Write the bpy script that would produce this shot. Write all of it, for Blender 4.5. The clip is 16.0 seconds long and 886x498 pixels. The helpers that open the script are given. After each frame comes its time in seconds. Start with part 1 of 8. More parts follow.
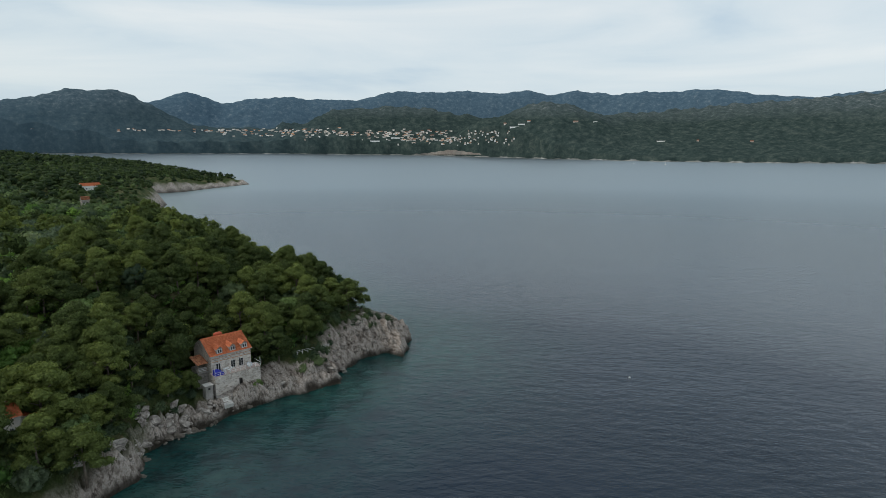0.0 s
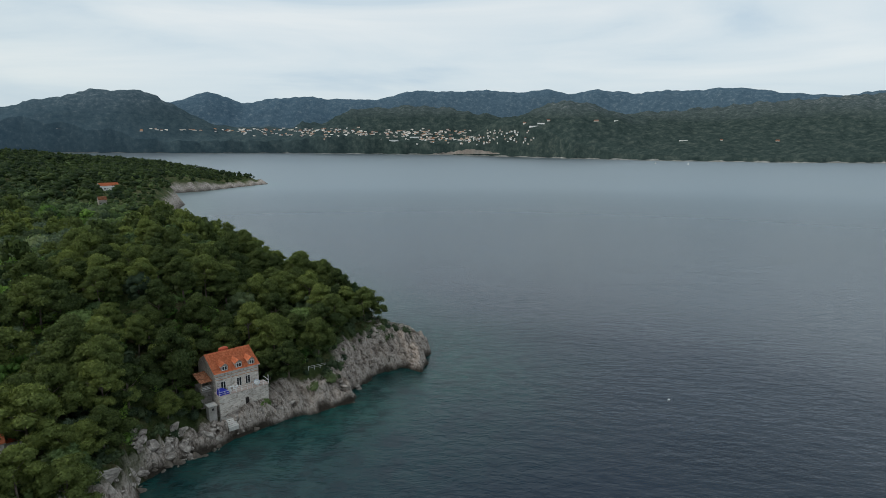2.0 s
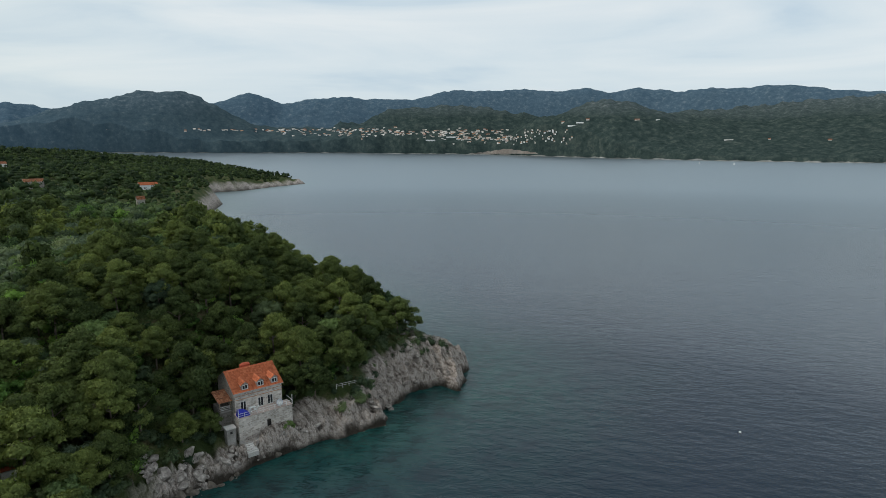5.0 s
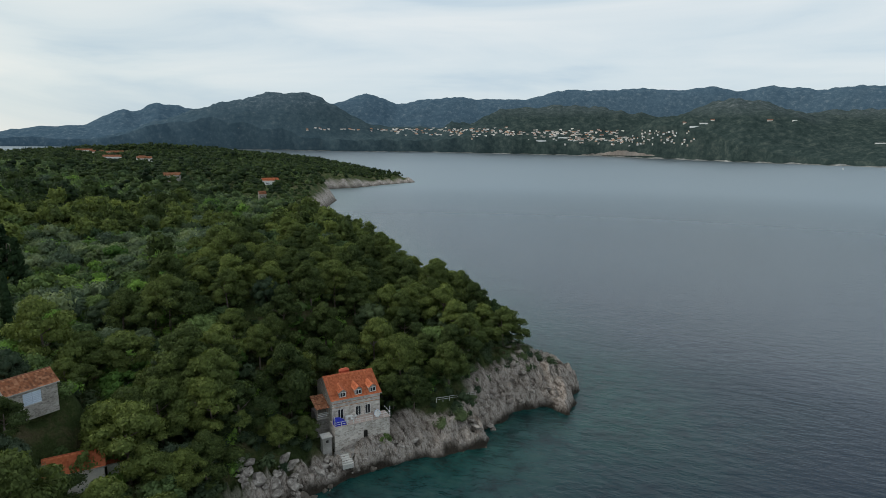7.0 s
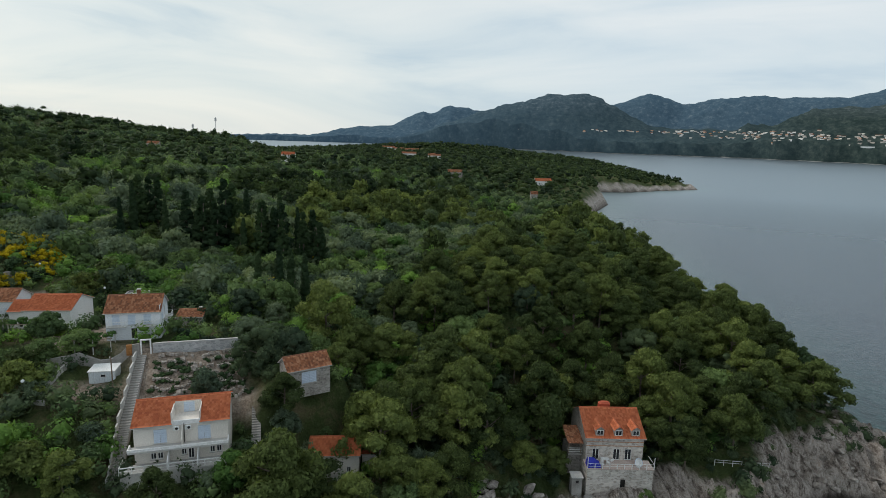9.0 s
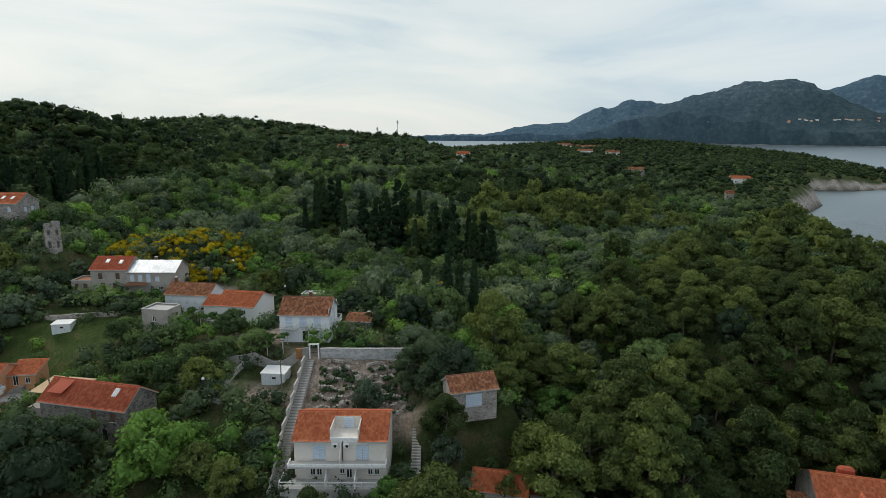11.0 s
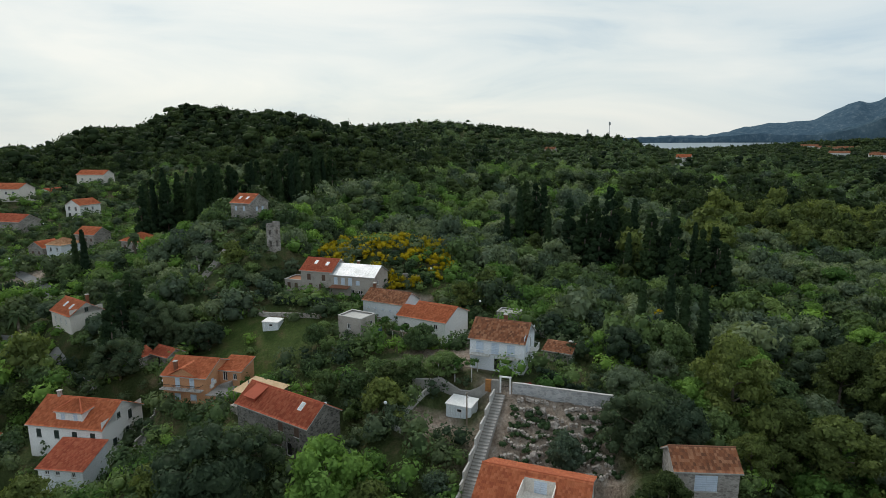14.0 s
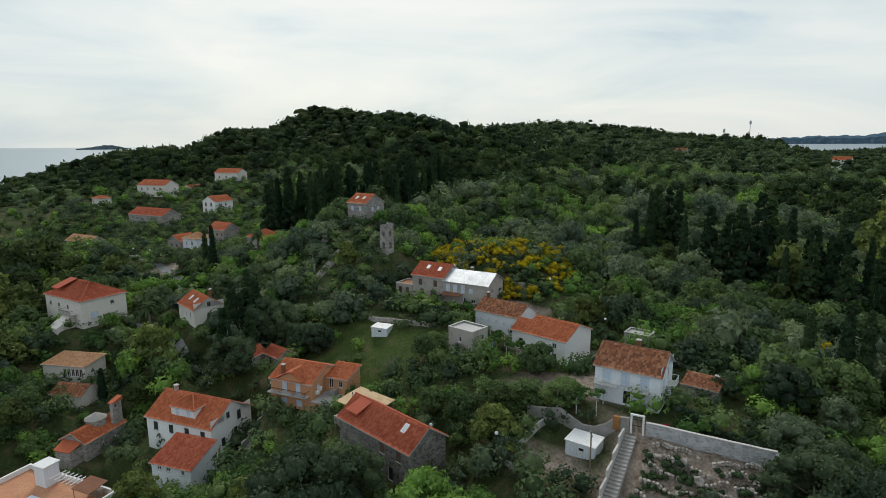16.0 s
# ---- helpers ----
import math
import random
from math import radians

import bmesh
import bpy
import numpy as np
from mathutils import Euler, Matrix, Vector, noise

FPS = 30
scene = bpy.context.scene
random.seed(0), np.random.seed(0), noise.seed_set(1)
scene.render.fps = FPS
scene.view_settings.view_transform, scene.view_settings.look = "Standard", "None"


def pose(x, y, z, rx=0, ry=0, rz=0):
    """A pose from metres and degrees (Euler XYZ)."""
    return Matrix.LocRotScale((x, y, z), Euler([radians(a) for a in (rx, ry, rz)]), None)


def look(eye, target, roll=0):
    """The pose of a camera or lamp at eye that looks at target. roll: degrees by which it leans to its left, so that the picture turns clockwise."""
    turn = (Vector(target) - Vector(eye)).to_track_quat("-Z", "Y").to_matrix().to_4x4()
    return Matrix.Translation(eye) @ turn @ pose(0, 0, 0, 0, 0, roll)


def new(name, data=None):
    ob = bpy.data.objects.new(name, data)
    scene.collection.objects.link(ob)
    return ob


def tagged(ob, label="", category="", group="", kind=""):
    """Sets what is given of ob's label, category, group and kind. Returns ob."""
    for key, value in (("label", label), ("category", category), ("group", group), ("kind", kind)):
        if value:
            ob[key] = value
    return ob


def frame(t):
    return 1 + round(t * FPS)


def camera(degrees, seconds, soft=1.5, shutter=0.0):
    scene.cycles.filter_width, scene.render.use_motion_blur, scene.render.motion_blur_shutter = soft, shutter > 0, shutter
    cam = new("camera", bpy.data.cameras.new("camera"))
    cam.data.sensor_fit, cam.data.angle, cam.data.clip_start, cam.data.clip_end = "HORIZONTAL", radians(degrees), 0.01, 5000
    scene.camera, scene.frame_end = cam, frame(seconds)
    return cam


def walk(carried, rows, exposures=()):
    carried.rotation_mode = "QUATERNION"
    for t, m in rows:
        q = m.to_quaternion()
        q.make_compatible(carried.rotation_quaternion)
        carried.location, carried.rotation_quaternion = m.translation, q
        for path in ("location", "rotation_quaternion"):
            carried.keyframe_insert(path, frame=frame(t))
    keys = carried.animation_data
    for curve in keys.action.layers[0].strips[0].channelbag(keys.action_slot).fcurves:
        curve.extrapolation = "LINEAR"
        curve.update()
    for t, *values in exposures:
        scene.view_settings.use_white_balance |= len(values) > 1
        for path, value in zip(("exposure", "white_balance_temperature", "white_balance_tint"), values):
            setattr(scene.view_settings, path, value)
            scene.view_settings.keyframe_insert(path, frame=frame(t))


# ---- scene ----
cam = camera(74.7, 16.0, soft=0.6)
PATH = [
    (0, (7.588, -9.999, 63.49), (7.653, -8.029, 63.149), -0.0),
    (0.5, (7.389, -6.589, 63.681), (7.439, -4.619, 63.341), 0.0),
    (1, (7.169, -3.312, 63.843), (7.202, -1.342, 63.502), 0.0),
    (1.5, (7.051, -0.266, 63.925), (7.068, 1.704, 63.583), 0.0),
    (2, (6.771, 2.437, 63.903), (6.774, 4.407, 63.56), -0.0),
    (2.5, (6.609, 4.937, 63.911), (6.596, 6.908, 63.568), 0.0),
    (3, (6.462, 7.351, 63.891), (6.433, 9.321, 63.548), 0.0),
    (3.5, (6.28, 9.637, 63.823), (6.235, 11.607, 63.48), 0.0),
    (6, (4.471, 21.524, 63.545), (4.267, 23.484, 63.202), 0.1),
    (6.5, (3.838, 24.065, 63.524), (3.552, 26.015, 63.182), 0.3),
    (7, (2.858, 26.818, 63.554), (2.382, 28.729, 63.209), 0.6),
    (7.5, (1.621, 29.588, 63.556), (0.933, 31.433, 63.21), 1.0),
    (8, (0.275, 32.516, 63.536), (-0.63, 34.265, 63.187), 1.3),
    (8.5, (-1.682, 35.381, 63.459), (-2.779, 37.016, 63.106), 1.5),
    (9, (-3.948, 37.67, 63.639), (-5.213, 39.176, 63.28), 1.8),
    (9.2, (-5.002, 38.518, 63.667), (-6.329, 39.97, 63.305), 2.1),
    (11.3, (-14.843, 46.481, 63.215), (-16.53, 47.489, 62.843), 0.1),
    (11.5, (-15.738, 47.161, 63.21), (-17.45, 48.127, 62.84), 0.1),
    (12, (-17.957, 48.288, 63.19), (-19.72, 49.157, 62.821), -0.1),
    (12.5, (-20.418, 49.149, 63.105), (-22.228, 49.916, 62.739), -0.0),
    (13, (-22.749, 50.108, 63.138), (-24.604, 50.761, 62.773), -0.3),
    (13.5, (-24.99, 50.668, 63.072), (-26.881, 51.21, 62.708), -0.2),
    (14, (-27.281, 51.197, 63.186), (-29.198, 51.634, 62.821), -0.3),
    (14.5, (-29.88, 51.589, 62.95), (-31.819, 51.92, 62.588), -0.3),
    (15, (-32.249, 51.854, 62.904), (-34.202, 52.088, 62.542), -0.3),
    (15.5, (-34.586, 51.93, 62.843), (-36.548, 52.07, 62.482), -0.3),
    (16, (-36.73, 51.948, 62.788), (-38.697, 51.997, 62.428), -0.3),
]
walk(cam, [(t, look(eye, target, roll)) for t, eye, target, roll in PATH])

# ---- world and sun ----
SUN_AZ, SUN_EL = -100.0, 40.0   # degrees from +y towards +x, and above the horizon

world = bpy.data.worlds.new("overcast_sky")
scene.world = world
world.use_nodes = True
wn, wl = world.node_tree.nodes, world.node_tree.links
wn.clear()
w_out = wn.new("ShaderNodeOutputWorld")
sky = wn.new("ShaderNodeTexSky")
sky.sky_type = "NISHITA"
sky.sun_disc = False
sky.sun_elevation = radians(SUN_EL)
sky.sun_rotation = radians(SUN_AZ)
sky.dust_density = 2.0
bg_sky = wn.new("ShaderNodeBackground")
bg_sky.inputs[1].default_value = 0.10
wl.new(sky.outputs[0], bg_sky.inputs[0])
# a sheet of thin cloud over the clear sky: long streaks, thinner overhead
co = wn.new("ShaderNodeTexCoord")
mp = wn.new("ShaderNodeMapping")
mp.inputs["Scale"].default_value = (1.0, 1.6, 7.0)
mp.inputs["Rotation"].default_value = (0.05, -0.1, 0.4)
wl.new(co.outputs["Generated"], mp.inputs[0])
nz = wn.new("ShaderNodeTexNoise")
nz.inputs["Scale"].default_value = 1.7
nz.inputs["Detail"].default_value = 7.0
nz.inputs["Roughness"].default_value = 0.52
nz.inputs["Distortion"].default_value = 0.6
wl.new(mp.outputs[0], nz.inputs["Vector"])
ramp = wn.new("ShaderNodeValToRGB")
ramp.color_ramp.elements[0].position, ramp.color_ramp.elements[0].color = 0.27, (0.50, 0.65, 0.78, 1)
mid = ramp.color_ramp.elements.new(0.46)
mid.color = (0.71, 0.815, 0.875, 1)
ramp.color_ramp.elements[2].position, ramp.color_ramp.elements[2].color = 0.68, (0.85, 0.91, 0.93, 1)
wl.new(nz.outputs[0], ramp.inputs[0])
# the cloud is brighter towards the hidden sun
dotp = wn.new("ShaderNodeVectorMath")
dotp.operation = "DOT_PRODUCT"
wl.new(co.outputs["Generated"], dotp.inputs[0])
dotp.inputs[1].default_value = (math.sin(radians(SUN_AZ)) * 0.96, math.cos(radians(SUN_AZ)) * 0.96, 0.28)
glow = wn.new("ShaderNodeMapRange")
glow.interpolation_type = "SMOOTHSTEP"
glow.inputs[1].default_value, glow.inputs[2].default_value = 0.2, 1.0
glow.inputs[3].default_value, glow.inputs[4].default_value = 0.97, 0.98
wl.new(dotp.outputs["Value"], glow.inputs[0])
bg_cloud = wn.new("ShaderNodeBackground")
warm = wn.new("ShaderNodeMix")
warm.data_type, warm.blend_type = "RGBA", "MULTIPLY"
warm.inputs[7].default_value = (1.04, 1.0, 0.93, 1)
side = wn.new("ShaderNodeMapRange")
side.interpolation_type = "SMOOTHSTEP"
side.inputs[1].default_value, side.inputs[2].default_value = 0.15, 0.9
wl.new(dotp.outputs["Value"], side.inputs[0])
wl.new(side.outputs[0], warm.inputs[0])
wl.new(ramp.outputs[0], warm.inputs[6])
wl.new(warm.outputs[2], bg_cloud.inputs[0])
wl.new(glow.outputs[0], bg_cloud.inputs[1])
mixw = wn.new("ShaderNodeMixShader")
mixw.inputs[0].default_value = 0.86
wl.new(bg_sky.outputs[0], mixw.inputs[1])
wl.new(bg_cloud.outputs[0], mixw.inputs[2])
wl.new(mixw.outputs[0], w_out.inputs[0])

sun = new("sun", bpy.data.lights.new("sun", "SUN"))
sun.data.energy, sun.data.angle, sun.data.color = 1.5, radians(16), (1.0, 0.95, 0.88)
sd = Vector((math.sin(radians(SUN_AZ)) * math.cos(radians(SUN_EL)), math.cos(radians(SUN_AZ)) * math.cos(radians(SUN_EL)), math.sin(radians(SUN_EL))))
sun.matrix_world = look(sd * 100, (0, 0, 0))
scene.view_settings.exposure = 0.0

# ---- materials ----
def mat_base(name, rough=0.9, metal=0.0, spec=0.3):
    m = bpy.data.materials.new(name)
    m.use_nodes = True
    n, l = m.node_tree.nodes, m.node_tree.links
    b = n["Principled BSDF"]
    b.inputs["Roughness"].default_value = rough
    b.inputs["Metallic"].default_value = metal
    b.inputs["Specular IOR Level"].default_value = spec
    return m, n, l, b


def noise_node(n, l, scale, detail=4.0, rough=0.55, coord="Object", vec=None):
    t = n.new("ShaderNodeTexNoise")
    t.inputs["Scale"].default_value = scale
    t.inputs["Detail"].default_value = detail
    t.inputs["Roughness"].default_value = rough
    if vec is None:
        c = n.new("ShaderNodeTexCoord")
        vec = c.outputs[coord]
    l.new(vec, t.inputs["Vector"])
    return t.outputs[0]


def ramp_node(n, l, fac, stops):
    r = n.new("ShaderNodeValToRGB")
    e = r.color_ramp.elements
    while len(e) < len(stops):
        e.new(0.5)
    for k, (p, c) in zip(e, stops):
        k.position, k.color = p, (*c, 1)
    l.new(fac, r.inputs[0])
    return r.outputs[0]


def mix_node(n, l, fac, a, b, mode="MIX"):
    x = n.new("ShaderNodeMix")
    x.data_type, x.blend_type = "RGBA", mode
    for k, v in ((0, fac), (6, a), (7, b)):
        if isinstance(v, (int, float)):
            x.inputs[k].default_value = v
        elif isinstance(v, tuple):
            x.inputs[k].default_value = (*v, 1)
        else:
            l.new(v, x.inputs[k])
    return x.outputs[2]


def bump_node(n, l, b, height, strength, distance):
    u = n.new("ShaderNodeBump")
    u.inputs["Strength"].default_value, u.inputs["Distance"].default_value = strength, distance
    l.new(height, u.inputs["Height"])
    l.new(u.outputs[0], b.inputs["Normal"])


def two_tone(name, c1, c2, scale, fine, rough=0.9, bump=0.3, dist=0.05, metal=0.0, spec=0.3, coord="Object", lo=0.3, hi=0.7):
    """Colour that wanders at one scale, with grain at another."""
    m, n, l, b = mat_base(name, rough, metal, spec)
    big = noise_node(n, l, scale, 3, coord=coord)
    col = ramp_node(n, l, big, ((lo, c1), (hi, c2)))
    small = noise_node(n, l, fine, 5, 0.65, coord=coord)
    grain = ramp_node(n, l, small, ((0.3, (0.72, 0.72, 0.72)), (0.7, (1.12, 1.12, 1.12))))
    l.new(mix_node(n, l, 1.0, col, grain, "MULTIPLY"), b.inputs["Base Color"])
    if bump:
        bump_node(n, l, b, small, bump, dist)
    return m


def leaf_mat(name, dark, light, rough=0.7):
    """Foliage: every leaf a little different, every tree more so."""
    dark, light = ((c[0] * 0.92, c[1] * 1.02, c[2] * 1.03) for c in (dark, light))
    m, n, l, b = mat_base(name, rough, 0, 0.08)
    g = n.new("ShaderNodeNewGeometry")
    t = n.new("ShaderNodeAttribute")
    t.attribute_name = "tree"
    a = n.new("ShaderNodeMath")
    a.operation = "MULTIPLY_ADD"
    l.new(g.outputs["Random Per Island"], a.inputs[0])
    a.inputs[1].default_value = 0.55
    h = n.new("ShaderNodeMath")
    h.operation = "MULTIPLY"
    l.new(t.outputs["Fac"], h.inputs[0])
    h.inputs[1].default_value = 0.45
    l.new(h.outputs[0], a.inputs[2])
    col = ramp_node(n, l, a.outputs[0], ((0.0, dark), (1.0, light)))
    wide = noise_node(n, l, 0.09, 3)
    tone = ramp_node(n, l, wide, ((0.3, (0.68, 0.72, 0.75)), (0.7, (1.2, 1.15, 1.0))))
    each = ramp_node(n, l, t.outputs["Fac"], ((0.0, (0.72, 0.78, 0.85)), (1.0, (1.22, 1.16, 1.0))))
    leaf = mix_node(n, l, 1.0, mix_node(n, l, 1.0, col, tone, "MULTIPLY"), each, "MULTIPLY")
    l.new(leaf, b.inputs["Base Color"])
    # leaves let some light through
    thin = n.new("ShaderNodeBsdfTranslucent")
    l.new(mix_node(n, l, 1.0, leaf, (1.35, 1.4, 0.9), "MULTIPLY"), thin.inputs[0])
    both = n.new("ShaderNodeMixShader")
    both.inputs[0].default_value = 0.28
    l.new(b.outputs[0], both.inputs[1])
    l.new(thin.outputs[0], both.inputs[2])
    l.new(both.outputs[0], n["Material Output"].inputs[0])
    return m


M = {}
M["pine"] = leaf_mat("pine_needles", (0.033, 0.045, 0.016), (0.184, 0.214, 0.075))
M["hill_pine"] = leaf_mat("dark_pine_needles", (0.020, 0.033, 0.017), (0.072, 0.098, 0.041))
M["broadleaf"] = leaf_mat("broad_leaves", (0.040, 0.060, 0.027), (0.184, 0.248, 0.107))
M["bright"] = leaf_mat("fresh_leaves", (0.060, 0.112, 0.028), (0.222, 0.345, 0.090))
M["olive"] = leaf_mat("olive_leaves", (0.069, 0.090, 0.058), (0.232, 0.268, 0.178))
M["cypress"] = leaf_mat("cypress_needles", (0.021, 0.038, 0.020), (0.054, 0.084, 0.041))
M["oak"] = leaf_mat("holm_oak_leaves", (0.038, 0.056, 0.033), (0.127, 0.159, 0.094))
M["broom"] = leaf_mat("broom_flowers", (0.50, 0.32, 0.01), (0.80, 0.56, 0.03))
M["palm"] = leaf_mat("palm_fronds", (0.050, 0.075, 0.028), (0.160, 0.190, 0.083))
M["wood_mix"] = leaf_mat("woodland_leaves", (0.042, 0.064, 0.033), (0.148, 0.196, 0.094))
M["bark"] = two_tone("bark", (0.10, 0.075, 0.055), (0.22, 0.19, 0.16), 1.5, 14, 0.95, 0.6)
M["blossom"] = two_tone("white_blossom", (0.7, 0.7, 0.66), (0.8, 0.8, 0.76), 2, 10, 0.8, 0)


def ground_mat():
    m, n, l, b = mat_base("ground_soil_grass", 0.97, 0, 0.15)
    big = noise_node(n, l, 0.16, 7, 0.68)
    col = ramp_node(n, l, big, ((0.32, (0.034, 0.058, 0.018)), (0.5, (0.066, 0.092, 0.030)), (0.6, (0.12, 0.115, 0.055)), (0.7, (0.15, 0.12, 0.075)), (0.8, (0.06, 0.09, 0.028))))
    at = n.new("ShaderNodeAttribute")
    at.attribute_name = "rock"
    c0 = n.new("ShaderNodeTexCoord")
    streak = n.new("ShaderNodeMapping")
    streak.vector_type = "TEXTURE"
    streak.inputs["Rotation"].default_value = (0.0, 0.0, radians(138))
    streak.inputs["Scale"].default_value = (2.6, 0.6, 1.2)
    l.new(c0.outputs["Object"], streak.inputs[0])
    st = noise_node(n, l, 0.8, 8, 0.72, vec=streak.outputs[0])
    rockc = ramp_node(n, l, st, ((0.32, (0.05, 0.041, 0.035)), (0.44, (0.30, 0.252, 0.22)), (0.54, (0.57, 0.51, 0.465)), (0.73, (0.42, 0.32, 0.26))))
    low = n.new("ShaderNodeAttribute")
    low.attribute_name = "wet"
    rockw = mix_node(n, l, low.outputs["Fac"], rockc, (0.045, 0.038, 0.030))
    grain = noise_node(n, l, 2.6, 8, 0.7)
    g2 = ramp_node(n, l, grain, ((0.3, (0.55, 0.54, 0.52)), (0.7, (1.2, 1.2, 1.2))))
    stony, meadow = n.new("ShaderNodeAttribute"), n.new("ShaderNodeAttribute")
    stony.attribute_name, meadow.attribute_name = "stony", "meadow"
    bare = ramp_node(n, l, noise_node(n, l, 0.6, 7, 0.7), ((0.32, (0.20, 0.15, 0.115)), (0.5, (0.39, 0.315, 0.255)), (0.7, (0.53, 0.465, 0.405))))
    turf = ramp_node(n, l, noise_node(n, l, 0.35, 6, 0.65), ((0.3, (0.045, 0.085, 0.018)), (0.55, (0.085, 0.125, 0.032)), (0.75, (0.17, 0.14, 0.07))))
    col = mix_node(n, l, stony.outputs["Fac"], mix_node(n, l, meadow.outputs["Fac"], col, turf), bare)
    c = mix_node(n, l, at.outputs["Fac"], col, rockw)
    l.new(mix_node(n, l, 1.0, c, g2, "MULTIPLY"), b.inputs["Base Color"])
    relief = n.new("ShaderNodeMath")
    relief.operation = "MULTIPLY_ADD"
    l.new(st, relief.inputs[0])
    relief.inputs[1].default_value = 2.4
    l.new(grain, relief.inputs[2])
    bump_node(n, l, b, relief.outputs[0], 1.0, 0.5)
    return m


M["ground"] = ground_mat()
M["rock"] = two_tone("limestone", (0.12, 0.10, 0.088), (0.45, 0.41, 0.37), 0.9, 4.0, 0.92, 0.5, 0.08)
M["far_rock"] = two_tone("far_limestone", (0.10, 0.11, 0.10), (0.34, 0.34, 0.33), 0.03, 0.2, 0.95, 0)
M["quarry"] = two_tone("quarry_earth", (0.17, 0.14, 0.12), (0.32, 0.29, 0.26), 0.012, 0.08, 0.97, 0)
M["pale_rubble"] = two_tone("pale_rubble", (0.27, 0.235, 0.205), (0.50, 0.455, 0.41), 0.8, 5.0, 0.95, 0.6, 0.08)
M["rug"] = two_tone("rust_patterned_rug", (0.22, 0.09, 0.03), (0.42, 0.20, 0.07), 3.0, 14, 0.95, 0.1, 0.01)
M["wet_rock"] = two_tone("dark_wet_rock", (0.06, 0.05, 0.04), (0.20, 0.17, 0.14), 0.5, 4.0, 0.6, 0.8, 0.15)


def sea_mat():
    """Sea water: dark and blue-grey where deep, green over the stones near the shore."""
    m, n, l, b = mat_base("sea_water", 0.2, 0, 0.5)
    at = n.new("ShaderNodeAttribute")
    at.attribute_name = "shallow"
    ruf = n.new("ShaderNodeAttribute")
    ruf.attribute_name = "ruffled"
    rr = n.new("ShaderNodeMapRange")
    rr.inputs[3].default_value, rr.inputs[4].default_value = 0.2, 0.34
    ri = n.new("ShaderNodeMapRange")
    ri.inputs[3].default_value, ri.inputs[4].default_value = 1.333, 5.6
    l.new(ruf.outputs["Fac"], ri.inputs[0])
    l.new(ri.outputs[0], b.inputs["IOR"])
    l.new(ruf.outputs["Fac"], rr.inputs[0])
    l.new(rr.outputs[0], b.inputs["Roughness"])
    b.inputs["Specular Tint"].default_value = (0.87, 0.96, 1.0, 1.0)
    bed = noise_node(n, l, 0.16, 6, 0.7)
    bedc = ramp_node(n, l, bed, ((0.35, (0.004, 0.018, 0.017)), (0.52, (0.008, 0.045, 0.041)), (0.72, (0.024, 0.068, 0.056))))
    far = noise_node(n, l, 0.004, 3)
    deep = ramp_node(n, l, far, ((0.35, (0.002, 0.009, 0.021)), (0.65, (0.003, 0.013, 0.029))))
    l.new(mix_node(n, l, at.outputs["Fac"], deep, bedc), b.inputs["Base Color"])
    c = n.new("ShaderNodeTexCoord")
    mp = n.new("ShaderNodeMapping")
    mp.inputs["Scale"].default_value = (0.55, 1.0, 1.0)
    mp.inputs["Rotation"].default_value = (0, 0, 0.5)
    l.new(c.outputs["Object"], mp.inputs[0])
    w1 = noise_node(n, l, 0.42, 4, 0.6, vec=mp.outputs[0])
    w2 = noise_node(n, l, 0.03, 3, 0.6, vec=mp.outputs[0])
    ad = n.new("ShaderNodeMath")
    ad.operation = "MULTIPLY_ADD"
    l.new(w2, ad.inputs[0])
    ad.inputs[1].default_value = 2.0
    l.new(w1, ad.inputs[2])
    bump_node(n, l, b, ad.outputs[0], 1.0, 0.34)
    return m


M["sea"] = sea_mat()


def mainland_mat():
    """Far wooded hills with bare limestone on the upper slopes; haze is put into the colour as bluer tones."""
    m, n, l, b = mat_base("far_hills", 1.0, 0, 0.0)
    a1 = n.new("ShaderNodeAttribute")
    a1.attribute_name = "bare"
    a2 = n.new("ShaderNodeAttribute")
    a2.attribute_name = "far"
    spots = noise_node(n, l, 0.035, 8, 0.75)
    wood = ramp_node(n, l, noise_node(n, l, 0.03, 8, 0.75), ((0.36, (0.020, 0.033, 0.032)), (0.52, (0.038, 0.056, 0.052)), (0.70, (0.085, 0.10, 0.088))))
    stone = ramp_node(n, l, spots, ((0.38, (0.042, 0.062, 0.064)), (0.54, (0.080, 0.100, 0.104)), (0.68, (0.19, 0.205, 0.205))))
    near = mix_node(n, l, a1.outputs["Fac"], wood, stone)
    # blue tones stand in for the haze over the farther hills
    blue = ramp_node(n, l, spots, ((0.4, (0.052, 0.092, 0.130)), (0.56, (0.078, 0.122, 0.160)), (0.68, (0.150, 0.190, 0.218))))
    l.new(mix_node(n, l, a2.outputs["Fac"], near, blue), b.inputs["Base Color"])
    return m


M["mainland"] = mainland_mat()


def tile_mat(name, c1, c2, c3):
    """Clay roof tiles: each tile its own tone, with stains over many."""
    m, n, l, b = mat_base(name, 0.85, 0, 0.25)
    at = n.new("ShaderNodeAttribute")
    at.attribute_name = "tint"
    col = ramp_node(n, l, at.outputs["Fac"], ((0.0, c1), (0.55, c2), (1.0, c3)))
    st = ramp_node(n, l, noise_node(n, l, 0.7, 5, 0.6), ((0.28, (0.88, 0.86, 0.85)), (0.6, (1.06, 1.06, 1.06))))
    l.new(mix_node(n, l, 1.0, col, st, "MULTIPLY"), b.inputs["Base Color"])
    bump_node(n, l, b, noise_node(n, l, 18, 4), 0.3, 0.02)
    return m


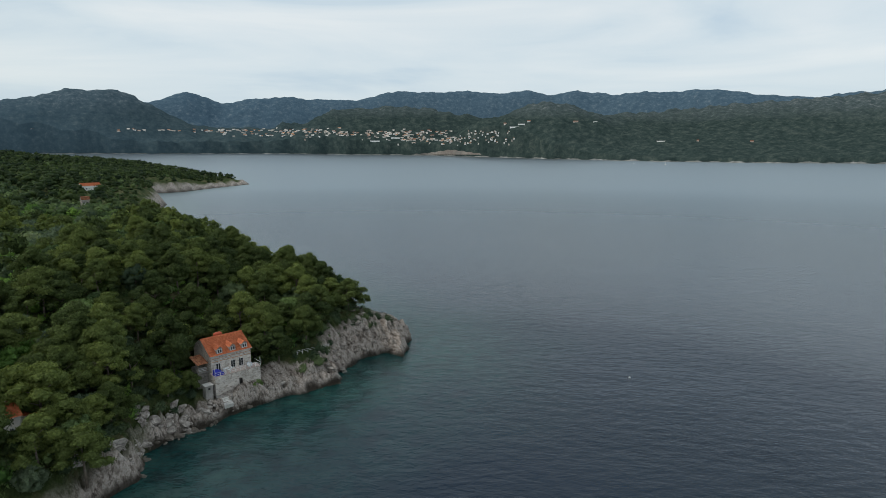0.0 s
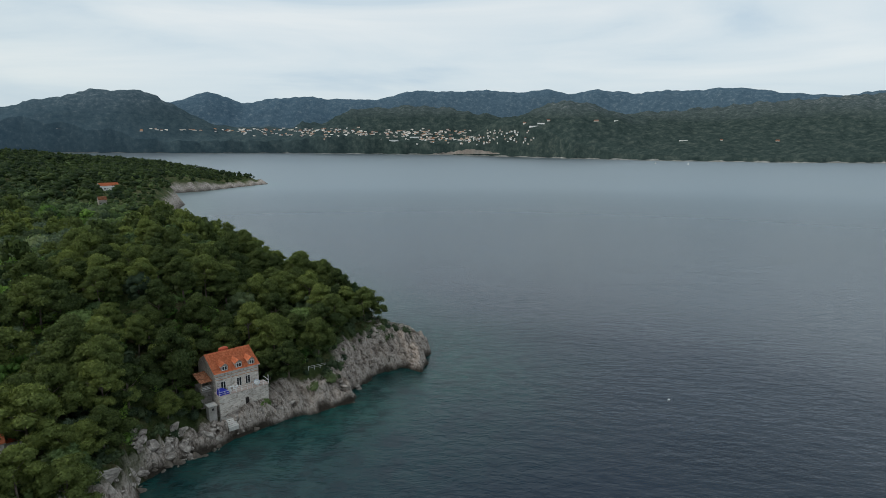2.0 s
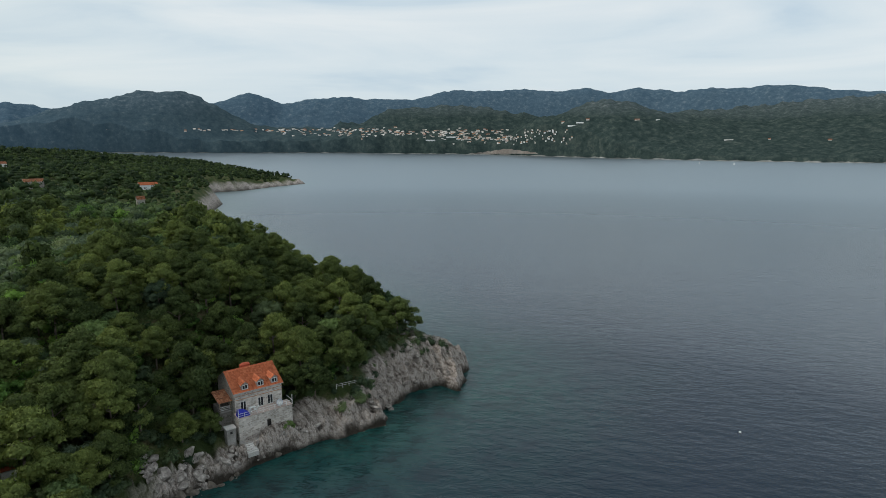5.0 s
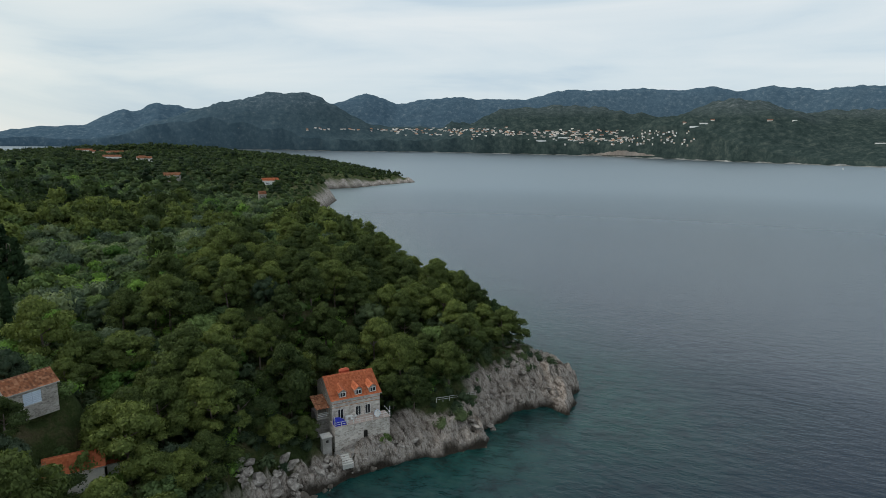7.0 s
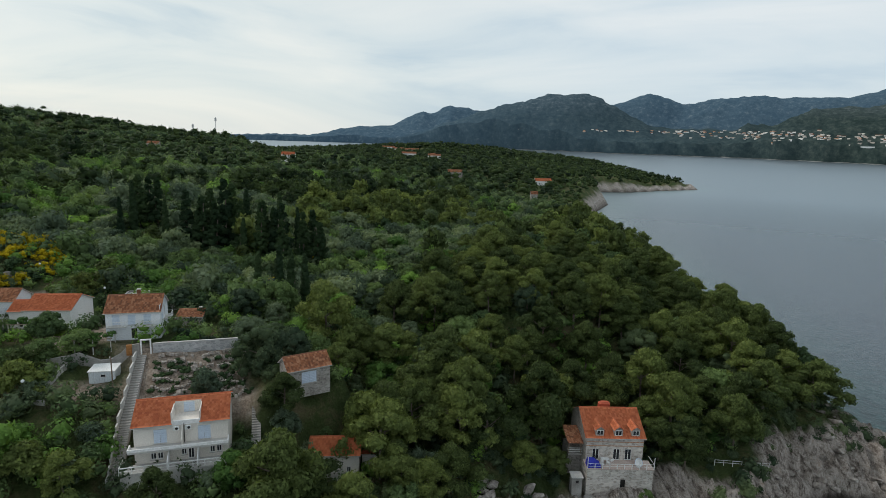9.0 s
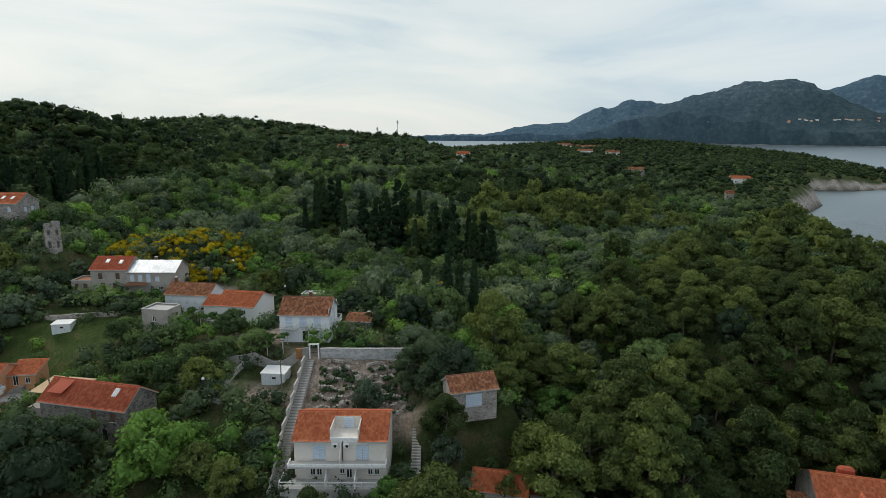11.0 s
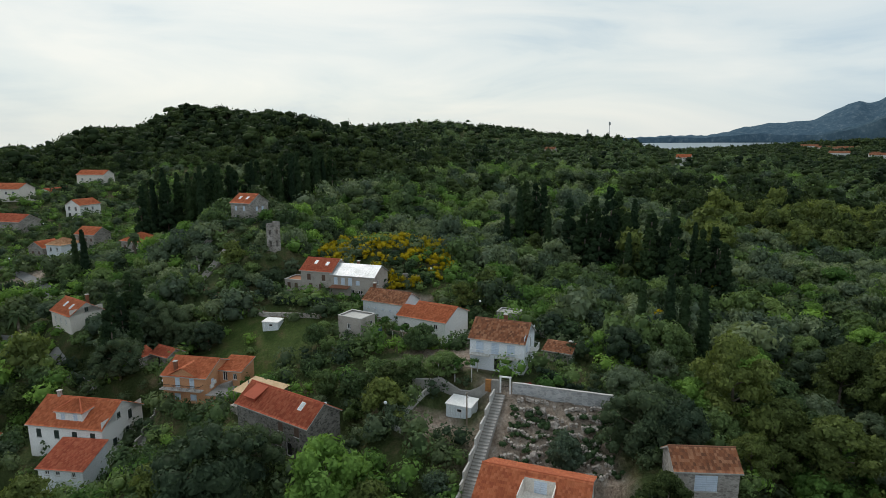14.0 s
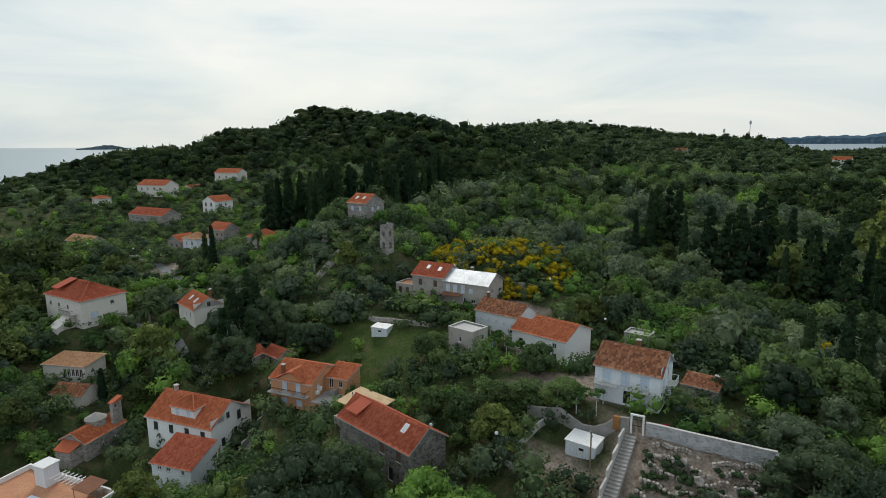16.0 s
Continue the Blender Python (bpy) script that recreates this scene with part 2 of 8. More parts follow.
def stone_wall_mat(name, c1, c2, mortar, size=0.42):
    """Coursed stone blocks with pale joints."""
    m, n, l, b = mat_base(name, 0.93, 0, 0.2)
    c = n.new("ShaderNodeTexCoord")
    vo = n.new("ShaderNodeTexVoronoi")
    vo.inputs["Scale"].default_value = 1 / size
    mp = n.new("ShaderNodeMapping")
    mp.inputs["Scale"].default_value = (0.8, 0.8, 1.5)
    l.new(c.outputs["Object"], mp.inputs[0])
    l.new(mp.outputs[0], vo.inputs["Vector"])
    sp = n.new("ShaderNodeSeparateColor")
    l.new(vo.outputs["Color"], sp.inputs[0])
    col = ramp_node(n, l, sp.outputs[0], ((0.0, c1), (1.0, c2)))
    ve = n.new("ShaderNodeTexVoronoi")
    ve.feature = "DISTANCE_TO_EDGE"
    ve.inputs["Scale"].default_value = 1 / size
    l.new(mp.outputs[0], ve.inputs["Vector"])
    ed = ramp_node(n, l, ve.outputs["Distance"], ((0.02, (0, 0, 0)), (0.09, (1, 1, 1))))
    body = mix_node(n, l, ed, mortar, col)
    st = ramp_node(n, l, noise_node(n, l, 0.5, 5, 0.6), ((0.3, (0.78, 0.77, 0.75)), (0.7, (1.1, 1.1, 1.1))))
    l.new(mix_node(n, l, 1.0, body, st, "MULTIPLY"), b.inputs["Base Color"])
    bump_node(n, l, b, ed, 0.5, 0.03)
    return m


def plaster(name, c, wear=0.9):
    d = tuple(k * wear for k in c)
    return two_tone(name, d, c, 0.45, 6.0, 0.92, 0.15, 0.01, lo=0.28, hi=0.5)


M["tile_new"] = tile_mat("clay_tiles_orange", (0.40, 0.105, 0.048), (0.52, 0.148, 0.064), (0.58, 0.19, 0.09))
M["tile_red"] = tile_mat("clay_tiles_red", (0.36, 0.082, 0.044), (0.47, 0.115, 0.06), (0.53, 0.16, 0.085))
M["tile_old"] = tile_mat("clay_tiles_weathered", (0.19, 0.085, 0.05), (0.34, 0.13, 0.065), (0.47, 0.23, 0.13))
M["tile_pale"] = tile_mat("clay_tiles_sandy", (0.42, 0.20, 0.10), (0.55, 0.29, 0.15), (0.60, 0.37, 0.22))
M["stone_pale"] = stone_wall_mat("pale_stone_blocks", (0.34, 0.30, 0.265), (0.66, 0.61, 0.56), (0.58, 0.545, 0.51), 0.5)
M["stone_grey"] = stone_wall_mat("grey_stone_blocks", (0.20, 0.18, 0.165), (0.40, 0.37, 0.34), (0.40, 0.38, 0.35))
M["stone_dark"] = stone_wall_mat("dark_field_stone", (0.09, 0.085, 0.08), (0.26, 0.24, 0.22), (0.22, 0.21, 0.19), 0.36)
M["block_wall"] = stone_wall_mat("cement_blocks", (0.30, 0.31, 0.32), (0.46, 0.47, 0.48), (0.50, 0.50, 0.50), 0.55)
M["white"] = plaster("white_plaster", (0.83, 0.82, 0.81), 0.93)
M["bluewhite"] = plaster("bluish_white_plaster", (0.77, 0.80, 0.84))
M["cream"] = plaster("cream_plaster", (0.74, 0.69, 0.63))
M["greige"] = plaster("grey_beige_plaster", (0.42, 0.38, 0.34), 0.7)
M["orange"] = plaster("orange_plaster", (0.60, 0.30, 0.16))
M["concrete"] = two_tone("weathered_concrete", (0.22, 0.21, 0.19), (0.40, 0.38, 0.36), 0.4, 7, 0.95, 0.3, 0.02)
M["pale_concrete"] = two_tone("pale_concrete", (0.42, 0.41, 0.39), (0.58, 0.56, 0.53), 0.4, 7, 0.95, 0.3, 0.02)
M["gravel"] = two_tone("stony_soil", (0.26, 0.20, 0.15), (0.44, 0.37, 0.30), 0.5, 5, 0.97, 0.6, 0.05)
M["soil"] = two_tone("reddish_soil", (0.13, 0.085, 0.055), (0.24, 0.16, 0.11), 0.4, 6, 0.97, 0.6, 0.05)
M["grass"] = two_tone("meadow_grass", (0.045, 0.085, 0.018), (0.11, 0.14, 0.04), 0.25, 7, 0.97, 0.6, 0.06)
M["asphalt"] = two_tone("grey_lane", (0.17, 0.17, 0.17), (0.28, 0.275, 0.27), 0.3, 6, 0.95, 0.3, 0.02)
M["terracotta"] = two_tone("terracotta_floor", (0.44, 0.20, 0.11), (0.54, 0.27, 0.15), 0.4, 5, 0.8, 0.2, 0.01)
M["metal"] = two_tone("zinc_sheet", (0.46, 0.48, 0.50), (0.66, 0.68, 0.70), 0.5, 3, 0.38, 0.1, 0.01, metal=0.6)
M["shed_white"] = two_tone("white_sheet_panels", (0.62, 0.68, 0.72), (0.74, 0.79, 0.82), 0.6, 4, 0.5, 0.05, 0.01)
M["frame"] = two_tone("white_paint", (0.70, 0.70, 0.69), (0.80, 0.80, 0.79), 1.0, 8, 0.5, 0.05, 0.01)
M["blue_shutter"] = two_tone("pale_blue_paint", (0.52, 0.60, 0.72), (0.60, 0.68, 0.78), 1.0, 8, 0.6, 0.1, 0.01)
M["dark_shutter"] = two_tone("dark_green_paint", (0.018, 0.030, 0.026), (0.035, 0.05, 0.045), 1.0, 8, 0.6, 0.1, 0.01)
M["brown_shutter"] = two_tone("brown_paint", (0.10, 0.06, 0.045), (0.15, 0.095, 0.07), 1.0, 8, 0.6, 0.1, 0.01)
M["timber"] = two_tone("grey_timber", (0.16, 0.12, 0.09), (0.28, 0.23, 0.18), 1.0, 9, 0.85, 0.3, 0.02)
M["reed"] = two_tone("reed_matting", (0.50, 0.34, 0.19), (0.62, 0.45, 0.28), 0.8, 12, 0.9, 0.4, 0.03)
M["iron"] = two_tone("dark_iron", (0.03, 0.03, 0.03), (0.06, 0.055, 0.05), 1.0, 9, 0.55, 0.1, 0.01, metal=0.7)
M["blue_cover"] = two_tone("royal_blue_cover", (0.010, 0.018, 0.30), (0.02, 0.035, 0.42), 1.2, 8, 0.5, 0.2, 0.03)
M["pink_deck"] = two_tone("pinkish_paving", (0.42, 0.33, 0.29), (0.56, 0.46, 0.41), 0.7, 6, 0.85, 0.2, 0.01)
M["laundry"] = two_tone("washed_cloth", (0.03, 0.05, 0.12), (0.10, 0.14, 0.30), 0.6, 5, 0.9, 0.1, 0.01)
M["red_flower"] = two_tone("red_geraniums", (0.35, 0.02, 0.02), (0.50, 0.05, 0.04), 2, 9, 0.8, 0.2, 0.02)


def glass_mat():
    m, n, l, b = mat_base("window_glass", 0.08, 0, 0.5)
    col = ramp_node(n, l, noise_node(n, l, 0.8, 2), ((0.3, (0.012, 0.014, 0.016)), (0.7, (0.035, 0.040, 0.045))))
    l.new(col, b.inputs["Base Color"])
    return m


M["glass"] = glass_mat()
M["lamp_globe"] = two_tone("opal_glass", (0.74, 0.76, 0.76), (0.8, 0.8, 0.8), 2, 8, 0.25, 0, 0)

# ---- the lie of the land ----
COAST = [(-49, 95), (-49.5, 100.6), (-51.3, 105.6), (-49.5, 112), (-45, 114.5), (-40, 122), (-33.4, 130), (-22.5, 137.5), (-15.6, 142), (-16.3, 149),
         (-12.5, 160), (-5.4, 165), (0.3, 163), (3.5, 180), (-5, 188), (-25, 213), (-52, 253), (-92, 310), (-144, 380), (-188, 440), (-222, 494), (-252, 542),
         (-268, 600), (-288, 664), (-340, 755), (-388, 818), (-350, 872), (-330, 970), (-306, 1050), (-365, 1100), (-540, 1230), (-780, 1330), (-1000, 1300),
         (-1050, 1000), (-960, 620), (-1000, 380), (-980, 180), (-800, 60), (-660, -60), (-590, -165), (-500, -235), (-410, -235), (-350, -215), (-280, -200), (-200, -150),
         (-137, -87), (-105, -37), (-90, 6), (-72, 44), (-58, 72)]
# knolls, slopes and hollows: x, y, height of the ground
HEIGHTS = [(-52, 146, 9), (-68, 121, 17), (-17, 163, 12), (-11, 170, 10), (-77, 160, 25), (-120, 195, 25), (-57, 222, 15), (-80, 72, 14.5), (-112, 82, 26), (-155, 64, 28),
           (-100, 66, 22), (-108, 44, 18.5), (-133, 30, 18), (-128, 10, 11.5), (-165, -2, 22), (-208, 32, 39), (-180, 72, 37), (-505, -24, 78), (-362, -12, 50),
           (-375, -165, 30), (-475, 29, 73), (-765, 930, 53), (-832, 226, 80), (-844, 318, 72), (-880, 140, 76), (-465, -86, 62), (-452, -122, 46), (-560, 860, 42), (-430, 930, 20), (-500, 72, 64), (-900, 560, 36), (-735, 400, 59), (-525, 412, 42), (-640, 540, 27), (-735, 812, 40), (-256, 456, 14), (-350, 987, 10), (-362, 150, 42),
           (-278, -62, 29), (-160, -28, 13), (-345, -55, 40), (-262, 85, 41), (-240, 140, 35)]
PADS = []   # x, y, radius, height of the levelled ground
_cp = np.array(COAST, float)
LAID = []   # filled once the ground is built: nothing is levelled after that
_hp = {}


def heights():
    n = len(HEIGHTS)
    if _hp.get("n") != n:
        _hp["n"], _hp["a"] = n, np.array(HEIGHTS, float)
    return _hp["a"]


def shore(x, y):
    """Metres inland from the coast line; negative out at sea."""
    x, y = np.asarray(x, float), np.asarray(y, float)
    best = np.full(x.shape, 1e18)
    inside = np.zeros(x.shape, bool)
    for (ax, ay), (bx, by) in zip(_cp, np.roll(_cp, -1, 0)):
        dx, dy = bx - ax, by - ay
        s = np.clip(((x - ax) * dx + (y - ay) * dy) / (dx * dx + dy * dy), 0, 1)
        best = np.minimum(best, (x - ax - s * dx) ** 2 + (y - ay - s * dy) ** 2)
        if ay != by:
            cross = ((ay > y) != (by > y)) & (x < (bx - ax) * (y - ay) / (by - ay) + ax)
            inside ^= cross
    return np.where(inside, 1, -1) * np.sqrt(best)


def wave(x, y, s, k):
    """Cheap smooth unevenness, about -1 to 1, at a scale of s metres."""
    x, y = x / s, y / s
    return (np.sin(x * 1.7 + y * 0.6 + k) + np.sin(-x * 0.8 + y * 1.9 + 2.3 * k) + np.sin(x * 2.9 - y * 2.2 + 1.1 * k) * 0.6 + np.sin(x * 4.7 + y * 3.9 + 0.7 * k) * 0.35) / 2.6


def ground_small(x, y):
    """The same ground for a few points, all at once."""
    x, y = x[:, None], y[:, None]
    ax, ay = _cp[:, 0], _cp[:, 1]
    bx, by = np.roll(ax, -1), np.roll(ay, -1)
    dx, dy = bx - ax, by - ay
    s = np.clip(((x - ax) * dx + (y - ay) * dy) / (dx * dx + dy * dy), 0, 1)
    d = np.sqrt(((x - ax - s * dx) ** 2 + (y - ay - s * dy) ** 2).min(1))
    cross = ((ay > y) != (by > y)) & (x < dx * (y - ay) / np.where(dy == 0, 1e-9, dy) + ax)
    d = np.where(cross.sum(1) % 2 == 1, d, -d)
    hp = heights()
    w = 1 / ((x - hp[:, 0]) ** 2 + (y - hp[:, 1]) ** 2 + 90.0) ** 1.6
    x, y = x[:, 0], y[:, 0]
    z = slope((w * hp[:, 2]).sum(1) / w.sum(1), d, x, y)
    if not PADS:
        return z
    p = np.array(PADS)
    k = np.clip(1.6 - np.hypot(x[:, None] - p[:, 0], y[:, None] - p[:, 1]) / p[:, 2], 0, 1)
    top = k.max(1)
    top = top * top * (3 - 2 * top)
    return z + ((k ** 3 * p[:, 3]).sum(1) / ((k ** 3).sum(1) + 1e-9) - z) * top


def slope(base, d, x, y):
    """From the broad heights to the ground itself: the fall to the shore, jagged rock along it, small swells inland."""
    # an uneven waterline on the near shore: small coves and teeth
    near = np.clip((x + 90) / 20, 0, 1) * np.clip((y - 80) / 10, 0, 1) * np.exp(-(d / 9) ** 2)
    d = d + near * (1.3 * wave(x, y, 5.2, 7.0) + 0.8 * wave(x, y, 2.3, 3.0))
    rise = np.where(d > 0, 1 - np.exp(-np.maximum(d, 0) / np.where(y > 140, 9.0, 11.0)), 0)
    jag = wave(x, y, 4.1, 1.0) * 1.0 + wave(x, y, 1.7, 4.0) * 0.75 + wave(x, y, 0.9, 2.0) * 0.35
    rim = np.exp(-((d - 4) / 8) ** 2)
    # ribs of tilted rock on the point
    ribs = (x * 0.88 + y * 0.47) / 2.3 + 0.5 * wave(x, y, 6.0, 3.0)
    point = np.exp(-(((x + 5) / 17) ** 2 + ((y - 164) / 24) ** 2))
    jag = jag * (1 - 0.3 * point) + point * (1.3 * np.abs((ribs % 1.0) * 2 - 1) - 0.5)
    z = base * rise + jag * rim * np.clip(d, 0, 3) / 3 + 0.8 * np.clip(d, 0, 1.5)
    z = z + wave(x, y, 22, 2.0) * 0.5 * np.clip(d / 40, 0, 1)
    return np.where(d > 0, z, np.maximum(d * 0.5, -8))


def ground(x, y):
    x, y = np.asarray(x, float), np.asarray(y, float)
    if x.ndim == 1 and x.size <= 16:
        return ground_small(x, y)
    num, den = np.zeros(x.shape), np.zeros(x.shape)
    for px, py, pz in heights():
        d2 = (x - px) ** 2 + (y - py) ** 2
        w = 1 / (d2 + 90.0) ** 1.6
        num += w * pz
        den += w
    z = slope(num / den, shore(x, y), x, y)
    if not PADS:
        return z
    # level ground round the buildings
    num, den, top = np.zeros(x.shape), np.full(x.shape, 1e-9), np.zeros(x.shape)
    for px, py, pr, pz in PADS:
        near = np.nonzero((np.abs(x - px) < 1.6 * pr) & (np.abs(y - py) < 1.6 * pr))
        if not len(near[0]):
            continue
        k = np.clip(1.6 - np.hypot(x[near] - px, y[near] - py) / pr, 0, 1)
        num[near] += k ** 3 * pz
        den[near] += k ** 3
        top[near] = np.maximum(top[near], k)
    top = top * top * (3 - 2 * top)
    return z + (num / den - z) * top


def level(N, zg, rz, w, d, r=4.5, y0=0.0):
    """Levels the ground under a building whose front right corner is N."""
    if LAID:
        return
    c, s = math.cos(radians(rz)), math.sin(radians(rz))
    for fx in np.linspace(-w, 0, max(2, round(w / 3) + 1)):
        for fy in np.linspace(y0, d, max(2, round((d - y0) / 3) + 1)):
            PADS.append((N[0] + fx * c - fy * s, N[1] + fx * s + fy * c, r, zg - 0.1))
    fx, fy = -w / 2, d / 2
    HEIGHTS.append((N[0] + fx * c - fy * s, N[1] + fx * s + fy * c, zg))

# ---- mesh helpers ----
rng = np.random.default_rng(7)


def mesh_of(name, verts, faces, mat=None, smooth=False):
    """A mesh from an (n,3) array and either an (m,3) array or a list of polygons."""
    me = bpy.data.meshes.new(name)
    if isinstance(faces, np.ndarray):
        v, f = np.asarray(verts, np.float32), np.asarray(faces, np.int32)
        k = f.shape[1]
        me.vertices.add(len(v))
        me.vertices.foreach_set("co", v.ravel())
        me.loops.add(f.size)
        me.loops.foreach_set("vertex_index", f.ravel())
        me.polygons.add(len(f))
        me.polygons.foreach_set("loop_start", np.arange(0, f.size, k, dtype=np.int32))
        me.update(calc_edges=True)
    else:
        me.from_pydata([tuple(map(float, p)) for p in verts], [], faces)
        me.update()
    if smooth:
        me.polygons.foreach_set("use_smooth", np.ones(len(me.polygons), bool))
    if mat:
        me.materials.append(mat)
    return me


def attr(me, name, values):
    a = me.attributes.new(name, "FLOAT", "POINT")
    a.data.foreach_set("value", np.asarray(values, np.float32).ravel())


def part(name, geo, mat, parent, label=""):
    ob = new(name, mesh_of(name, geo[0], geo[1], mat))
    ob.parent = parent
    if label:
        ob["label"] = label
    return ob


def thing(name, x, y, z, rz=0.0, label="", category="", group=""):
    ob = new(name)
    ob.empty_display_size = 0.3
    ob.matrix_basis = pose(x, y, z, 0, 0, rz)
    return tagged(ob, label, category, group)


def join(*geos):
    V, F, k = [], [], 0
    for v, f in geos:
        V += [tuple(p) for p in v]
        F += [[i + k for i in q] for q in f]
        k += len(v)
    return V, F


def box(x0, y0, z0, x1, y1, z1, bev=0.0):
    """A box; with bev its upright edges and its top edge are chamfered."""
    if bev <= 0:
        v = [(x0, y0, z0), (x1, y0, z0), (x1, y1, z0), (x0, y1, z0), (x0, y0, z1), (x1, y0, z1), (x1, y1, z1), (x0, y1, z1)]
        return v, [[0, 3, 2, 1], [4, 5, 6, 7], [0, 1, 5, 4], [1, 2, 6, 5], [2, 3, 7, 6], [3, 0, 4, 7]]
    b = bev

    def ring(i, z):
        return [(x0 + i + b, y0 + i, z), (x1 - i - b, y0 + i, z), (x1 - i, y0 + i + b, z), (x1 - i, y1 - i - b, z), (x1 - i - b, y1 - i, z), (x0 + i + b, y1 - i, z), (x0 + i, y1 - i - b, z), (x0 + i, y0 + i + b, z)]
    v = ring(0, z0) + ring(0, z1 - b) + ring(b, z1)
    f = [[7, 6, 5, 4, 3, 2, 1, 0], list(range(16, 24))]
    for r in (0, 8):
        f += [[r + i, r + (i + 1) % 8, r + 8 + (i + 1) % 8, r + 8 + i] for i in range(8)]
    return v, f


def rod(p, q, r0, r1=None, n=6):
    """A tapered round bar from p to q."""
    r1 = r0 if r1 is None else r1
    p, q = Vector(p), Vector(q)
    d = (q - p).normalized()
    a = d.orthogonal().normalized()
    b = d.cross(a)
    v = []
    for c, r in ((p, r0), (q, r1)):
        v += [tuple(c + (a * math.cos(2 * math.pi * i / n) + b * math.sin(2 * math.pi * i / n)) * r) for i in range(n)]
    f = [[i, (i + 1) % n, n + (i + 1) % n, n + i] for i in range(n)] + [list(range(n - 1, -1, -1)), list(range(n, 2 * n))]
    return v, f


def prism(poly, z0, z1):
    """An upright prism over a plan outline; z0 and z1 may be lists."""
    n = len(poly)
    a = z0 if isinstance(z0, (list, tuple)) else [z0] * n
    b = z1 if isinstance(z1, (list, tuple)) else [z1] * n
    v = [(x, y, c) for (x, y), c in zip(poly, a)] + [(x, y, c) for (x, y), c in zip(poly, b)]
    f = [list(range(n - 1, -1, -1)), list(range(n, 2 * n))] + [[i, (i + 1) % n, n + (i + 1) % n, n + i] for i in range(n)]
    return v, f


def gz(x, y):
    return float(ground(np.array([x]), np.array([y]))[0])


# ---- ground of the island, one sheet ----
def lines(*spans):
    out = []
    for a, b, s in spans:
        out += list(np.arange(a, b, s))
    return np.array(out)


# bare stony ground and open grass: x, y, half-lengths along and across, turn in degrees
STONY = [(-96.5, 81.5, 9.0, 7.5, 60), (-104.5, 67, 3.6, 2.6, 55), (-160, 72, 6, 3, 55), (-140, 78, 9, 4, 50), (-121, 74, 8, 4, 55), (-215, -30, 12, 3, -40)]
MEADOW = [(-146, 40, 11, 9, 50), (-300, 95, 12, 6, 30)]


def patch(x, y, cx, cy, a, b, turn):
    c, s = math.cos(radians(turn)), math.sin(radians(turn))
    u, v = (x - cx) * c + (y - cy) * s, -(x - cx) * s + (y - cy) * c
    return np.clip(1.25 - np.maximum(np.abs(u) / a, np.abs(v) / b) + 0.15 * wave(x, y, 2.5, 1.0), 0, 0.25) * 4


